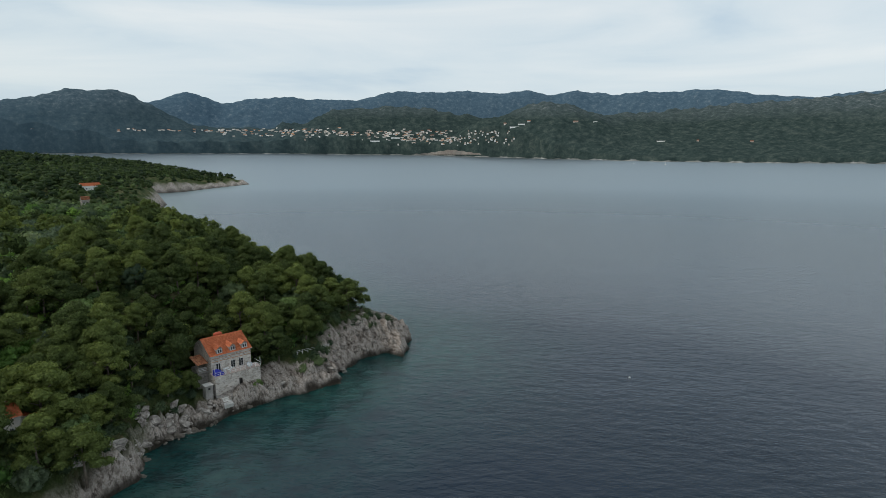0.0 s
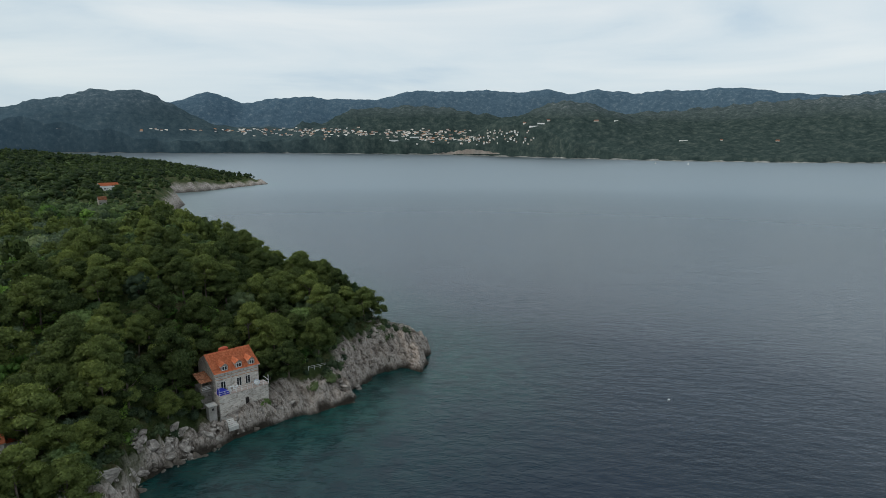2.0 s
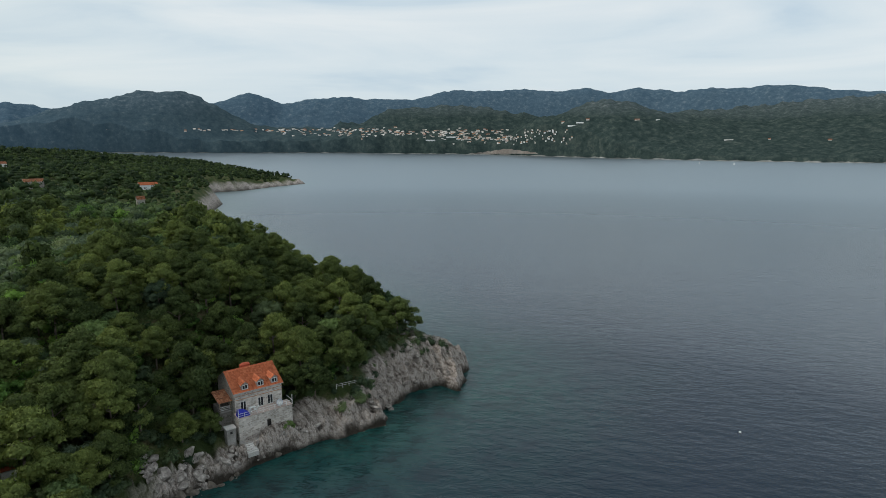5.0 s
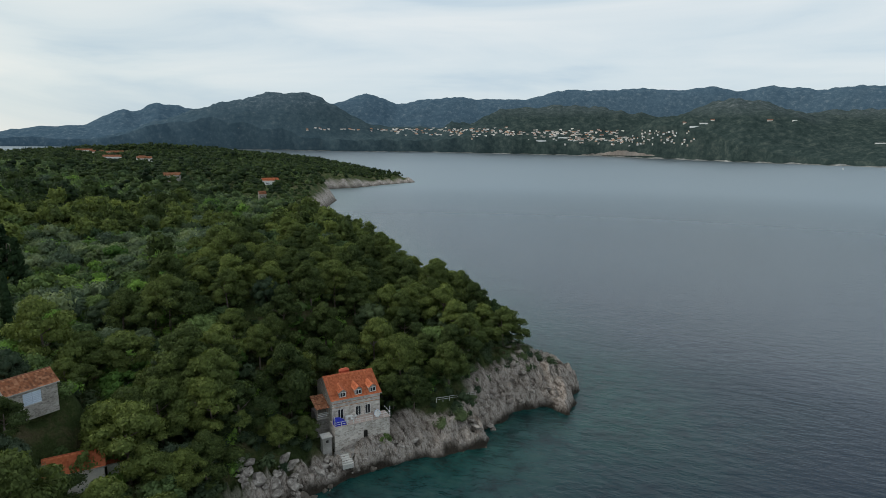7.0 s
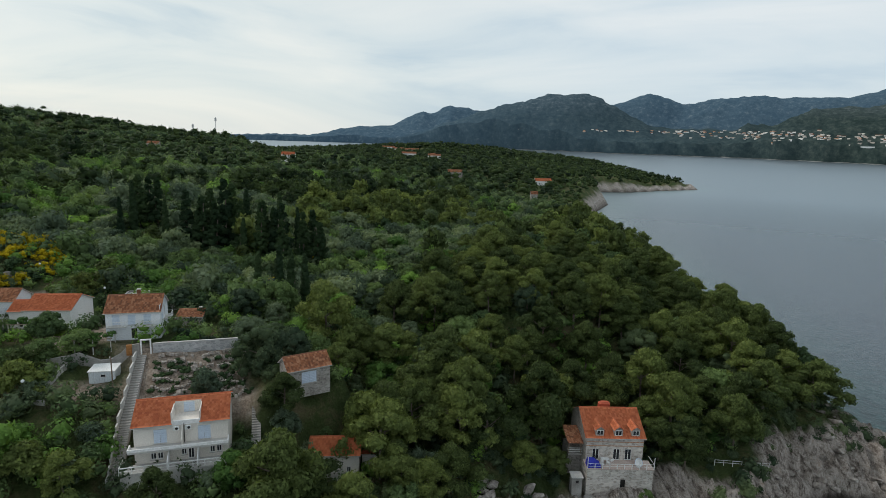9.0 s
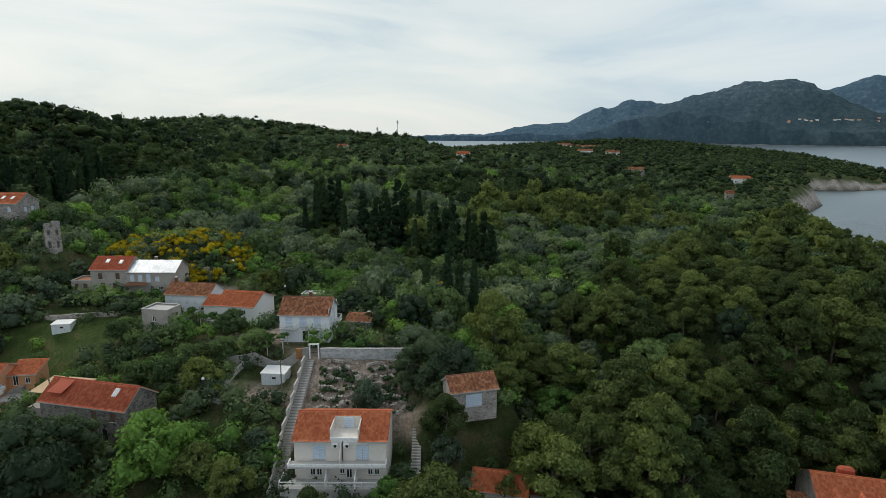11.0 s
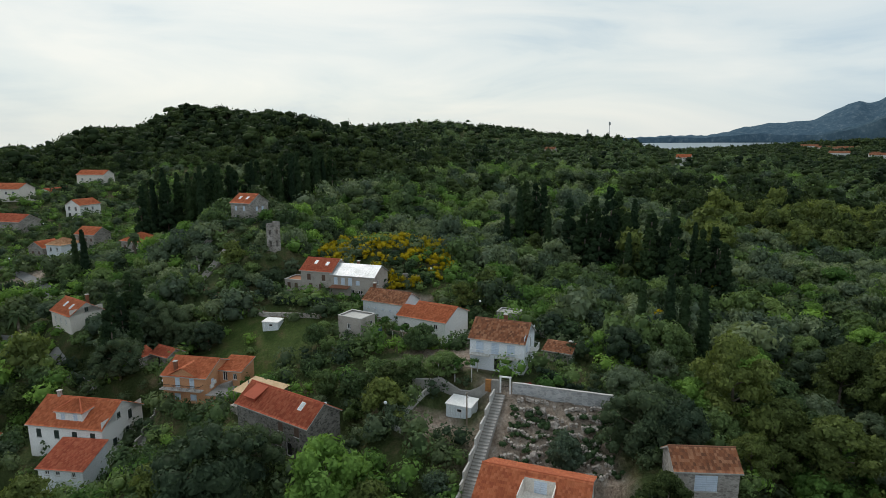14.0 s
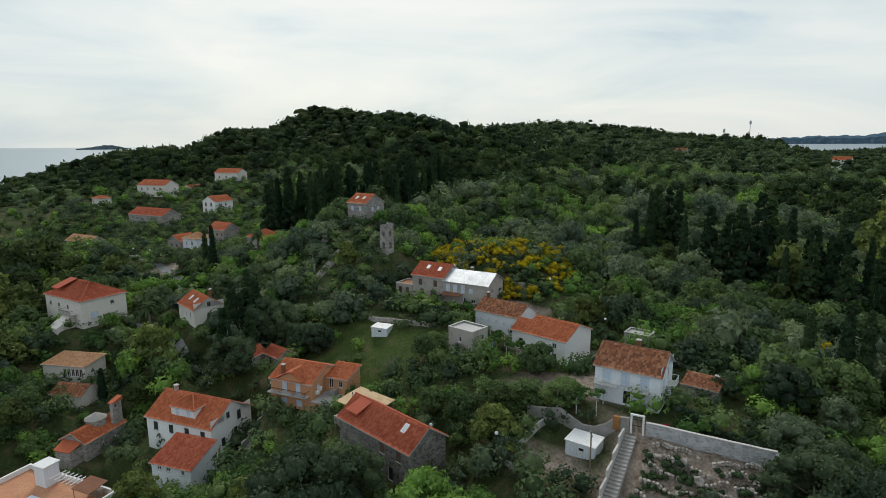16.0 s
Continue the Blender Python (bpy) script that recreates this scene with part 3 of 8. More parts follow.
def build_island():
    LAID.append(True)
    xs = lines((-1070, -430, 13), (-430, -300, 6), (-300, -76, 2.4), (-76, -52, 0.8), (-52, 8, 0.38))
    ys = lines((-270, -60, 10), (-60, 86, 2.2), (86, 118, 0.8), (118, 190, 0.38), (190, 360, 3), (360, 500, 8), (500, 1120, 5.5), (1120, 1345, 11))
    X, Y = np.meshgrid(xs, ys, indexing="ij")
    D = shore(X, Y)
    Z = ground(X, Y)
    # broken, ribbed rock along the near shore
    rim = np.nonzero((D > 0.2) & (D < 24) & (X > -76) & (Y > 86) & (Y < 196))
    c, s = math.cos(radians(138)), math.sin(radians(138))
    for i, j in zip(*rim):
        x, y, d = X[i, j], Y[i, j], D[i, j]
        wide = 18.0 if math.hypot((x + 4) / 20, (y - 168) / 24) < 1 else 8.0
        k = min(1.0, d / 1.5) * math.exp(-(d / wide) ** 4)
        if k > 0.02 and Z[i, j] > 0.3:
            u, v = x * c + y * s, -x * s + y * c
            Z[i, j] += k * (2.0 * (noise.ridged_multi_fractal(Vector((u / 11.0, v / 3.0, Z[i, j] / 9)), 0.8, 2.2, 6, 1.0, 2.0) - 1.0) + 1.0 * (noise.ridged_multi_fractal(Vector((u / 4.4, v / 1.3, 7.0)), 0.8, 2.1, 3, 1.0, 2.0) - 1.0))
    cape = np.nonzero((D > 0.5) & (D < 26) & (X > -460) & (Y > 480) & (Y < 1130))
    for i, j in zip(*cape):
        Z[i, j] += min(1.0, D[i, j] / 5) * 3.2 * (noise.ridged_multi_fractal(Vector((X[i, j] / 26, Y[i, j] / 26, 1.0)), 0.9, 2.2, 4, 1.0, 2.0) - 1.1)
    nx, ny = X.shape
    idx = np.arange(nx * ny).reshape(nx, ny)
    q = np.stack([idx[:-1, :-1], idx[1:, :-1], idx[1:, 1:], idx[:-1, 1:]], -1).reshape(-1, 4)
    keep = (D.ravel()[q] > -16).any(1)
    q = q[keep]
    used, inv = np.unique(q, return_inverse=True)
    V = np.stack([X, Y, Z], -1).reshape(-1, 3)[used]
    me = mesh_of("ground", V, inv.reshape(-1, 4).astype(np.int32), M["ground"], smooth=False)
    d, z = D.ravel()[used], V[:, 2]
    edge = wave(V[:, 0], V[:, 1], 5.0, 3.0) * 4
    tip = np.exp(-(((V[:, 0] + 4) / 19) ** 2 + ((V[:, 1] - 170) / 21) ** 2)) * 9
    by_house = np.exp(-(((V[:, 0] + 36) / 11) ** 2 + ((V[:, 1] - 136) / 10) ** 2)) * 8
    wide = np.where(V[:, 1] > 480, 9.0, np.where(V[:, 1] < 118, 4.0, 6.5))
    attr(me, "rock", np.clip((wide + edge * 0.7 + tip + by_house - d) / 3, 0, 1))
    attr(me, "stony", sum(patch(V[:, 0], V[:, 1], *p) for p in STONY).clip(0, 1))
    attr(me, "meadow", sum(patch(V[:, 0], V[:, 1], *p) for p in MEADOW).clip(0, 1))
    attr(me, "wet", np.clip((1.7 + 0.9 * wave(V[:, 0], V[:, 1], 2.0, 5.0) - z) / 1.1, 0, 1))
    tagged(new("ground", me), "wooded island ground, soil and grass with a pale rock shore", "ground", kind="structure")


def far_rise(r):
    """The sea's far rim: the water out to the horizon drawn into less than five kilometres."""
    t = np.clip((r - 2500) / 2250, 0, 0.83)
    return np.where(r > 2500, 63 - 63 * r * (1 - t) / 2500, 0.0)


def build_sea():
    cx, cy = -10.0, 25.0
    rr = np.concatenate([[0.5], np.arange(30, 230, 2.4), np.geomspace(232, 4720, 64)])
    aa = np.linspace(0, 2 * math.pi, 440, endpoint=False)
    R, A = np.meshgrid(rr, aa, indexing="ij")
    X, Y = cx + R * np.sin(A), cy + R * np.cos(A)
    D = shore(X, Y)
    n, k = R.shape
    idx = np.arange(n * k).reshape(n, k)
    nxt = np.roll(idx, -1, 1)
    q = np.stack([idx[:-1], idx[1:], nxt[1:], nxt[:-1]], -1).reshape(-1, 4)
    q = q[(D.ravel()[q] < 3).any(1)]
    V = np.stack([X, Y, far_rise(R)], -1).reshape(-1, 3)
    used, inv = np.unique(q, return_inverse=True)
    me = mesh_of("water", V[used], inv.reshape(-1, 4).astype(np.int32), M["sea"], smooth=True)
    dd = -D.ravel()[used]
    vx, vy = V[used][:, 0], V[used][:, 1]
    attr(me, "shallow", np.clip(1 - (dd + 6 * wave(vx, vy, 14, 1.5)) / 62, 0, 1) ** 1.3)
    attr(me, "ruffled", np.clip((np.hypot(vx + 10, vy - 25) - 175) / 780, 0, 1) ** 0.95)
    tagged(new("water", me), "calm dark blue-grey sea, green over the shallows", "sea", kind="structure")


def build_mainland():
    """The far coast: wooded belt, dark hills in front, a limestone range behind, its haze coloured in as blue."""
    az = np.radians(np.linspace(-80, 62, 560))
    s = np.linspace(0, 1, 110) ** 1.3
    deg = np.degrees(az)
    r0 = np.interp(deg, [-80, -60, -50, -40, -32, -24, -14, 1, 12.7, 22.8, 31.7, 37.8, 62], [4705, 4700, 4560, 4350, 4164, 4045, 4020, 3730, 3210, 2920, 2860, 2935, 3100])
    r0 = r0 + 14 * np.sin(deg * 1.9) + 3 * np.sin(deg * 5.3)
    A = az[:, None] * np.ones_like(s)
    R = r0[:, None] + (4900 - r0)[:, None] * s
    # the spurs wander: the bearing used for the hills is bent by a slow noise
    bend = np.array([noise.fractal(Vector((px / 420, py / 420, 9.0)), 0.9, 2.0, 4) for px, py in zip((R * np.sin(A)).ravel(), (R * np.cos(A)).ravel())]).reshape(R.shape)
    a = np.degrees(A)
    a = a + 1.1 * bend * np.clip((4720 - R) / 250, 0, 1)
    t = np.tan(np.radians(1.0))

    def sky_line(xp, fp, rough=0.05):
        k = np.interp(a, xp, fp)
        for _ in range(2):
            k[1:-1] = (k[:-2] + k[1:-1] + k[2:]) / 3
        return k + rough * (np.sin(a * 3.1) + 0.7 * np.sin(a * 7.3 + 1) + 0.5 * np.sin(a * 17.1 + 2))
    far_el = sky_line([-80, -59, -56, -52.4, -50.3, -48.2, -45, -42.5, -41.2, -39.7, -36.3, -33, -28, -24.5, -23, -21.3, -19.5, -18, -13.5, -9.4, -6.2, -2.5, 1, 4, 6.7, 10.4, 12.5, 14, 17, 20, 23.5, 26.5, 28.7, 33.6, 36.8, 45, 62],
                      [0.2, 0.2, 0.37, 0.4, 0.93, 1.27, 1.5, 2.8, 2.62, 3.46, 2.98, 3.4, 3.6, 3.75, 4.2, 4.86, 4.25, 3.95, 4.58, 4.32, 4.5, 5.3, 5.1, 5.25, 5.05, 5.3, 4.8, 5.15, 4.9, 4.95, 4.85, 5.15, 4.65, 3.95, 4.3, 4.4, 3.8], 0.03)
    hill_a = sky_line([-80, -50, -44, -39, -35.6, -34.2, -31.9, -29.7, -26.6, -24.5, -22.3, -19, -14, 62], [0, 0, 0.5, 1.9, 3.15, 3.6, 4.0, 4.87, 4.6, 3.75, 2.6, 1.7, 0.5, 0], 0.04)
    hill_b = sky_line([-80, -16, -11.5, -8, -4.3, -0.3, 3.7, 8.7, 13.7, 62], [0, 0.6, 2.0, 3.3, 3.8, 3.7, 3.1, 2.3, 1.0, 0], 0.06)
    hill_c = sky_line([-80, 2.7, 6.2, 9.4, 12.2, 14.2, 18.7, 24.7, 31, 37, 62], [0, 0.4, 2.5, 3.6, 4.15, 3.85, 2.4, 1.5, 0.9, 0.8, 0.8], 0.06)
    mid = sky_line([-80, 10, 17.7, 24.7, 32, 38, 62], [0, 1.0, 2.9, 3.3, 3.7, 4.0, 3.4], 0.08)
    low = sky_line([-80, -17, -14, -10, -7, 62], [0, 0.5, 2.2, 2.3, 0.6, 0], 0.08)
    belt = sky_line([-80, -56, -50, -40, -33, -20, 0, 12, 30, 62], [0, 0.3, 0.55, 1.1, 1.9, 1.8, 1.7, 1.5, 1.2, 1.2], 0.04)

    def ridge(el, rk, w0, w1):
        u = (R - rk)
        return z0 + (el * t * rk - z0) * np.where(u < 0, np.exp(-(u / w0) ** 2), np.exp(-(u / w1) ** 2))
    z0 = (far_rise(r0) - 63.5)[:, None]
    u = np.clip((R - r0[:, None]) / np.maximum(4350 - r0[:, None], 150), 0, 1)
    rise = 0.13 * np.clip(u / 0.02, 0, 1) + 0.87 * u ** 0.85
    H = np.maximum.reduce([z0 + (belt * t * 4350 - z0) * rise, ridge(hill_a, 4400, 260, 220), ridge(hill_b, 4230, 330, 200), ridge(hill_c, 3700, 420, 420), ridge(low, 4330, 160, 120),
                           ridge(mid, 4250, 800, 400), ridge(far_el, 4790, 300, 400)])
    H = np.where(s[None, :] == 0, z0 - 8, H)
    lump = np.array([0.75 - noise.ridged_multi_fractal(Vector((px / 330, py / 330, 3.0)), 0.9, 2.1, 5, 1.0, 2.0) for px, py in zip((R * np.sin(A)).ravel(), (R * np.cos(A)).ravel())]).reshape(R.shape) * -20
    Z = 63.5 + H + lump * np.clip((R - r0[:, None]) / 60, 0, 1) * np.clip(far_el / 4, 0.05, 1)
    X, Y = R * np.sin(A), 10 + R * np.cos(A)
    n, k = X.shape
    idx = np.arange(n * k).reshape(n, k)
    q = np.stack([idx[:-1, :-1], idx[:-1, 1:], idx[1:, 1:], idx[1:, :-1]], -1).reshape(-1, 4)
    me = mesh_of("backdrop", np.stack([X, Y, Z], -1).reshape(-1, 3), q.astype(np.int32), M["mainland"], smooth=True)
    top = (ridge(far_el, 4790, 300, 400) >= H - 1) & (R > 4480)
    # painted haze: full on the far range, growing westward on the hills before it
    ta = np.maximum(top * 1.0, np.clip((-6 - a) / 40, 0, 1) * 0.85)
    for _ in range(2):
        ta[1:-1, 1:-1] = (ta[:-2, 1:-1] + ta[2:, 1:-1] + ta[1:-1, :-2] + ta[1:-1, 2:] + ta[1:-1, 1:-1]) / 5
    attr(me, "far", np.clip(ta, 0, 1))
    attr(me, "bare", np.clip((H / (R * t) - 2.6) / 1.6 + 0.3 * np.clip((a - 14) / 4, 0, 1), 0, 1))
    tagged(new("backdrop", me), "far mainland coast with wooded hills, limestone range coloured blue for haze", "mountains", kind="structure")


build_sea()
build_mainland()

# ---- trees ----
PHI = (1 + 5 ** 0.5) / 2
ICO_V = np.array([(-1, PHI, 0), (1, PHI, 0), (-1, -PHI, 0), (1, -PHI, 0), (0, -1, PHI), (0, 1, PHI), (0, -1, -PHI), (0, 1, -PHI), (PHI, 0, -1), (PHI, 0, 1), (-PHI, 0, -1), (-PHI, 0, 1)]) / (1 + PHI ** 2) ** 0.5
ICO_F = np.array([(0, 11, 5), (0, 5, 1), (0, 1, 7), (0, 7, 10), (0, 10, 11), (1, 5, 9), (5, 11, 4), (11, 10, 2), (10, 7, 6), (7, 1, 8), (3, 9, 4), (3, 4, 2), (3, 2, 6), (3, 6, 8), (3, 8, 9), (4, 9, 5), (2, 4, 11), (6, 2, 10), (8, 6, 7), (9, 8, 1)])


def clump_cloud(cen, rad, leaves, size, r, core=0.8, flat=0.8):
    """Clumps of foliage: an uneven core each, and small leaf faces that lie round it. Returns vertices and triangles."""
    V, F, k = [], [], 0
    n = len(cen)
    bv, bf = ICO_V, ICO_F
    for c, ra in zip(cen, rad):
        v = bv * ra * core * r.uniform(0.8, 1.15, (len(bv), 1))
        a, b = math.cos(c[0] * 9), math.sin(c[0] * 9)
        v = np.stack([v[:, 0] * a - v[:, 1] * b, v[:, 0] * b + v[:, 1] * a, v[:, 2] * flat], 1)
        V.append(v + c)
        F.append(bf + k)
        k += len(bv)
    m = n * leaves
    which = np.repeat(np.arange(n), leaves)
    d = r.normal(size=(m, 3))
    d[:, 2] = d[:, 2] * 0.9 + 0.3
    d /= np.linalg.norm(d, axis=1, keepdims=True)
    p = cen[which] + d * (rad[which] * r.uniform(0.74, 1.1, m))[:, None] * np.array([1, 1, flat])
    tri = leaf_faces(p, d, size * r.uniform(0.6, 1.3, m), r)
    V.append(tri)
    F.append(np.arange(m * 3).reshape(-1, 3) + k)
    return np.concatenate(V), np.concatenate(F)


def leaf_faces(p, d, sz, r, tilt=0.45):
    """A small leaf face at each point p that looks roughly along d."""
    m = len(p)
    e1 = np.cross(d, r.normal(size=(m, 3)))
    e1 /= np.linalg.norm(e1, axis=1, keepdims=True) + 1e-9
    e2 = np.cross(d, e1) + d * r.uniform(-tilt, tilt, (m, 1))
    sz = sz[:, None]
    return np.stack([p - e1 * sz * 0.75, p + e1 * sz * 0.75, p + e2 * sz * 1.1], 1).reshape(-1, 3)


def ball_of(level):
    """A round core: 12 or 42 points."""
    if not level:
        return ICO_V, ICO_F
    V, F, mid = [tuple(v) for v in ICO_V], [], {}

    def half(a, b):
        k = (min(a, b), max(a, b))
        if k not in mid:
            m = np.array(V[a]) + np.array(V[b])
            mid[k] = len(V)
            V.append(tuple(m / np.linalg.norm(m)))
        return mid[k]
    for a, b, c in ICO_F:
        ab, bc, ca = half(a, b), half(b, c), half(c, a)
        F += [(a, ab, ca), (b, bc, ab), (c, ca, bc), (ab, bc, ca)]
    return np.array(V), np.array(F)


BALLS = [ball_of(0), ball_of(1)]


def lobes(cen, rad, per_area, size, r, flat=0.72, core=0.8, level=1, low=-0.5):
    """A crown of uneven cushions: a ragged core each, thatched with small leaves on its outer side; leaves that would lie inside a neighbour are left out."""
    bv, bf = BALLS[level]
    V, F, k = [], [], 0
    sq = np.array([1, 1, flat])
    P, D = [], []
    for i, (c, ra) in enumerate(zip(cen, rad)):
        long, turn = r.uniform(0.72, 1.3), r.uniform(0, 3.14)
        ct, st = math.cos(turn), math.sin(turn)
        squash = np.array([[ct, -st, 0], [st, ct, 0], [0, 0, 1]]) @ np.diag([long, 1 / long ** 0.6, flat * r.uniform(0.8, 1.15)]) @ np.array([[ct, st, 0], [-st, ct, 0], [0, 0, 1]])
        knob = r.uniform(0.7, 1.12, len(bv)) if level == 0 else 1 + 0.2 * np.sin(bv @ r.normal(0, 3.6, 3) + i) + r.uniform(-0.16, 0.1, len(bv))
        V.append((bv * ra * core * knob[:, None]) @ squash.T + c)
        F.append(bf + k)
        k += len(bv)
        m = max(3, int(per_area * ra * ra))
        d = r.normal(size=(m, 3))
        d[:, 2] += 0.35
        d /= np.linalg.norm(d, axis=1, keepdims=True)
        d = d[d[:, 2] > low]
        m = len(d)
        # the leaves bunch up and stand out in knots
        knot = 0.5 + 0.5 * np.sin(d @ r.normal(0, 5.0, 3) + i) * np.sin(d @ r.normal(0, 7.0, 3) + 2 * i)
        p = c + ((d * (ra * (0.74 + 0.36 * knot + r.uniform(-0.12, 0.16, m)))[:, None]) @ squash.T)
        ok = np.ones(m, bool)
        for j in range(len(cen)):
            if j != i:
                ok &= ((((p - cen[j]) / sq) ** 2).sum(1) > (0.7 * rad[j]) ** 2)
        P.append(p[ok])
        D.append(d[ok])
    p, d = np.concatenate(P), np.concatenate(D)
    V.append(leaf_faces(p, d, size * r.uniform(0.55, 1.45, len(p)), r, 0.9))
    F.append(np.arange(len(p) * 3).reshape(-1, 3) + k)
    return np.concatenate(V), np.concatenate(F)


def crown_pine(seed, R=4.9, H=9.8, n=40, per=215, size=0.215, level=0):
    """A pine's crown: cushions of needles of all sizes on spreading limbs, in uneven tiers that round off into a broad dome."""
    r = np.random.default_rng(seed)
    u = np.sort(r.uniform(0, 1, n) ** 0.7)
    a = np.arange(n) * 2.4 + r.uniform(-0.8, 0.8, n)
    side = 1 + 0.2 * np.sin(a + seed) + 0.12 * np.sin(3 * a + 2 * seed)
    env = R * np.sqrt(np.clip(1 - u ** 2.0, 0.02, 1)) * side * r.uniform(0.6, 1.08, n)
    rad = R * r.uniform(0.14, 0.34, n) * (1.08 - 0.25 * u) * (40 / n) ** 0.4
    q = np.maximum(env - rad * 0.7, 0)
    lean = r.uniform(-0.9, 0.9, 2)
    cen = np.stack([np.cos(a) * q + lean[0] * u, np.sin(a) * q + lean[1] * u, H * (0.24 + 0.66 * u) + r.uniform(-0.5, 0.5, n)], 1)
    return lobes(cen, rad, per, size, r, 0.6, 0.78, level)


def crown_round(seed, R=2.8, H=5.6, n=36, per=165, size=0.2, level=0, core=0.74):
    """A round leafy crown that comes down to the ground, made of many small swells."""
    r = np.random.default_rng(seed)
    u = np.sort(r.uniform(-0.8, 0.95, n))
    a = np.arange(n) * 2.4 + r.uniform(-0.7, 0.7, n)
    rad = R * r.uniform(0.17, 0.38, n) * (36 / n) ** 0.42
    w = np.maximum(np.sqrt(1 - u ** 2) * R * r.uniform(0.7, 1.1, n) * (1 + 0.18 * math.sin(seed) * np.sin(a * 2) + 0.1 * np.sin(3 * a + seed)) - rad * 0.6, 0)
    cen = np.stack([np.cos(a) * w, np.sin(a) * w, H * 0.48 + u * H * 0.38 + r.uniform(-0.2, 0.2, n)], 1)
    return lobes(cen, rad, per, size, r, 0.85, core, level)


def crown_umbrella(seed, R=5.0, H=11.0, n=15, per=36, size=0.4):
    """A tall pine's crown: a flat dome high over a bare trunk."""
    r = np.random.default_rng(seed)
    a = np.arange(n) * 2.4 + r.uniform(-0.4, 0.4, n)
    q = np.sqrt((np.arange(n) + 0.5) / n)
    rad = r.uniform(1.2, 1.9, n)
    cen = np.stack([np.cos(a) * q * R * 0.85, np.sin(a) * q * R * 0.75, H * 0.9 - 2.2 * q ** 2 - r.uniform(0, 0.8, n) + 0.4 * np.sin(a * 3 + seed)], 1)
    return lobes(cen, rad, per, size, r, 0.55, 0.9)


def crown_cypress(seed, R=1.0, H=12.0, n=30, leaves=64, size=0.3):
    r = np.random.default_rng(seed)
    h = np.linspace(0.7, H - 0.7, n)
    w = R * np.minimum(1.0, 1.25 * (1.02 - h / H) ** 0.6) * np.clip(0.55 + h / 3.0, 0, 1)
    a = r.uniform(0, 2 * math.pi, n)
    cen = np.stack([np.cos(a) * w * 0.25, np.sin(a) * w * 0.25, h], 1)
    return clump_cloud(cen, w * r.uniform(0.85, 1.1, n), leaves, size, r, 0.85, 1.15)


def crown_fir(seed, R=2.7, H=12.0, n=40, leaves=56, size=0.5):
    """A dark conifer in drooping tiers."""
    r = np.random.default_rng(seed)
    h = np.sort(r.uniform(0.06, 1, n)) ** 0.9
    w = R * (1 - h) ** 0.8
    a = np.arange(n) * 2.4
    q = r.uniform(0.35, 0.95, n)
    cen = np.stack([np.cos(a) * w * q, np.sin(a) * w * q, h * H - 0.2], 1)
    return clump_cloud(cen, np.maximum(0.35, w * 0.42), leaves, size, r, 0.8, 0.6)


def trunk(h, r0, seed, limbs=5, spread=1.6):
    r = random.Random(seed)
    bend = Vector((r.uniform(-0.4, 0.4), r.uniform(-0.4, 0.4), h * 0.55))
    top = Vector((bend.x * 1.8, bend.y * 1.8, h))
    geos = [rod((0, 0, -0.5), bend, r0, r0 * 0.75, 7), rod(bend, top, r0 * 0.75, r0 * 0.35, 7)]
    for i in range(limbs):
        a = i * 2.4 + r.uniform(-0.4, 0.4)
        s = bend.lerp(top, r.uniform(0, 0.7))
        geos.append(rod(s, s + Vector((math.cos(a) * spread, math.sin(a) * spread, h * 0.22)), r0 * 0.4, r0 * 0.12, 5))
    return join(*geos)


KINDS = {
    "pine_tree": (crown_pine, "pine", (6.4, 0.22, 6, 2.2), "umbrella-shaped pine with dense dark green needles", "pine tree"),
    "olive_tree": (lambda s: crown_round(s, 2.3, 4.2, 30, 190, 0.16, 1), "olive", (2.4, 0.17, 5, 1.0), "grey-green olive tree with a loose round crown", "olive tree"),
    "leafy_tree": (lambda s: crown_round(s, 2.9, 5.6, level=1), "broadleaf", (3.0, 0.16, 5, 1.2), "leafy green tree with a full round crown", "tree"),
    "fresh_leafy_tree": (lambda s: crown_round(s, 2.8, 5.2, level=1), "bright", (2.8, 0.15, 5, 1.2), "leafy tree in fresh light green leaf", "tree"),
    "holm_oak": (lambda s: crown_round(s, 3.4, 6.8, 46, 170, 0.17, 1), "oak", (3.4, 0.2, 5, 1.4), "dense dark evergreen oak with a broad crown", "tree"),
    "cypress_tree": (crown_cypress, "cypress", (6.0, 0.16, 0, 0), "slender dark cypress, a narrow column", "cypress"),
    "umbrella_pine": (crown_umbrella, "hill_pine", (8.8, 0.28, 7, 3.0), "tall umbrella pine with a dark flat crown on a bare trunk", "pine tree"),
    "fir_tree": (crown_fir, "cypress", (10.0, 0.2, 0, 0), "dark conifer with drooping tiers", "conifer"),
}
_proto = {}


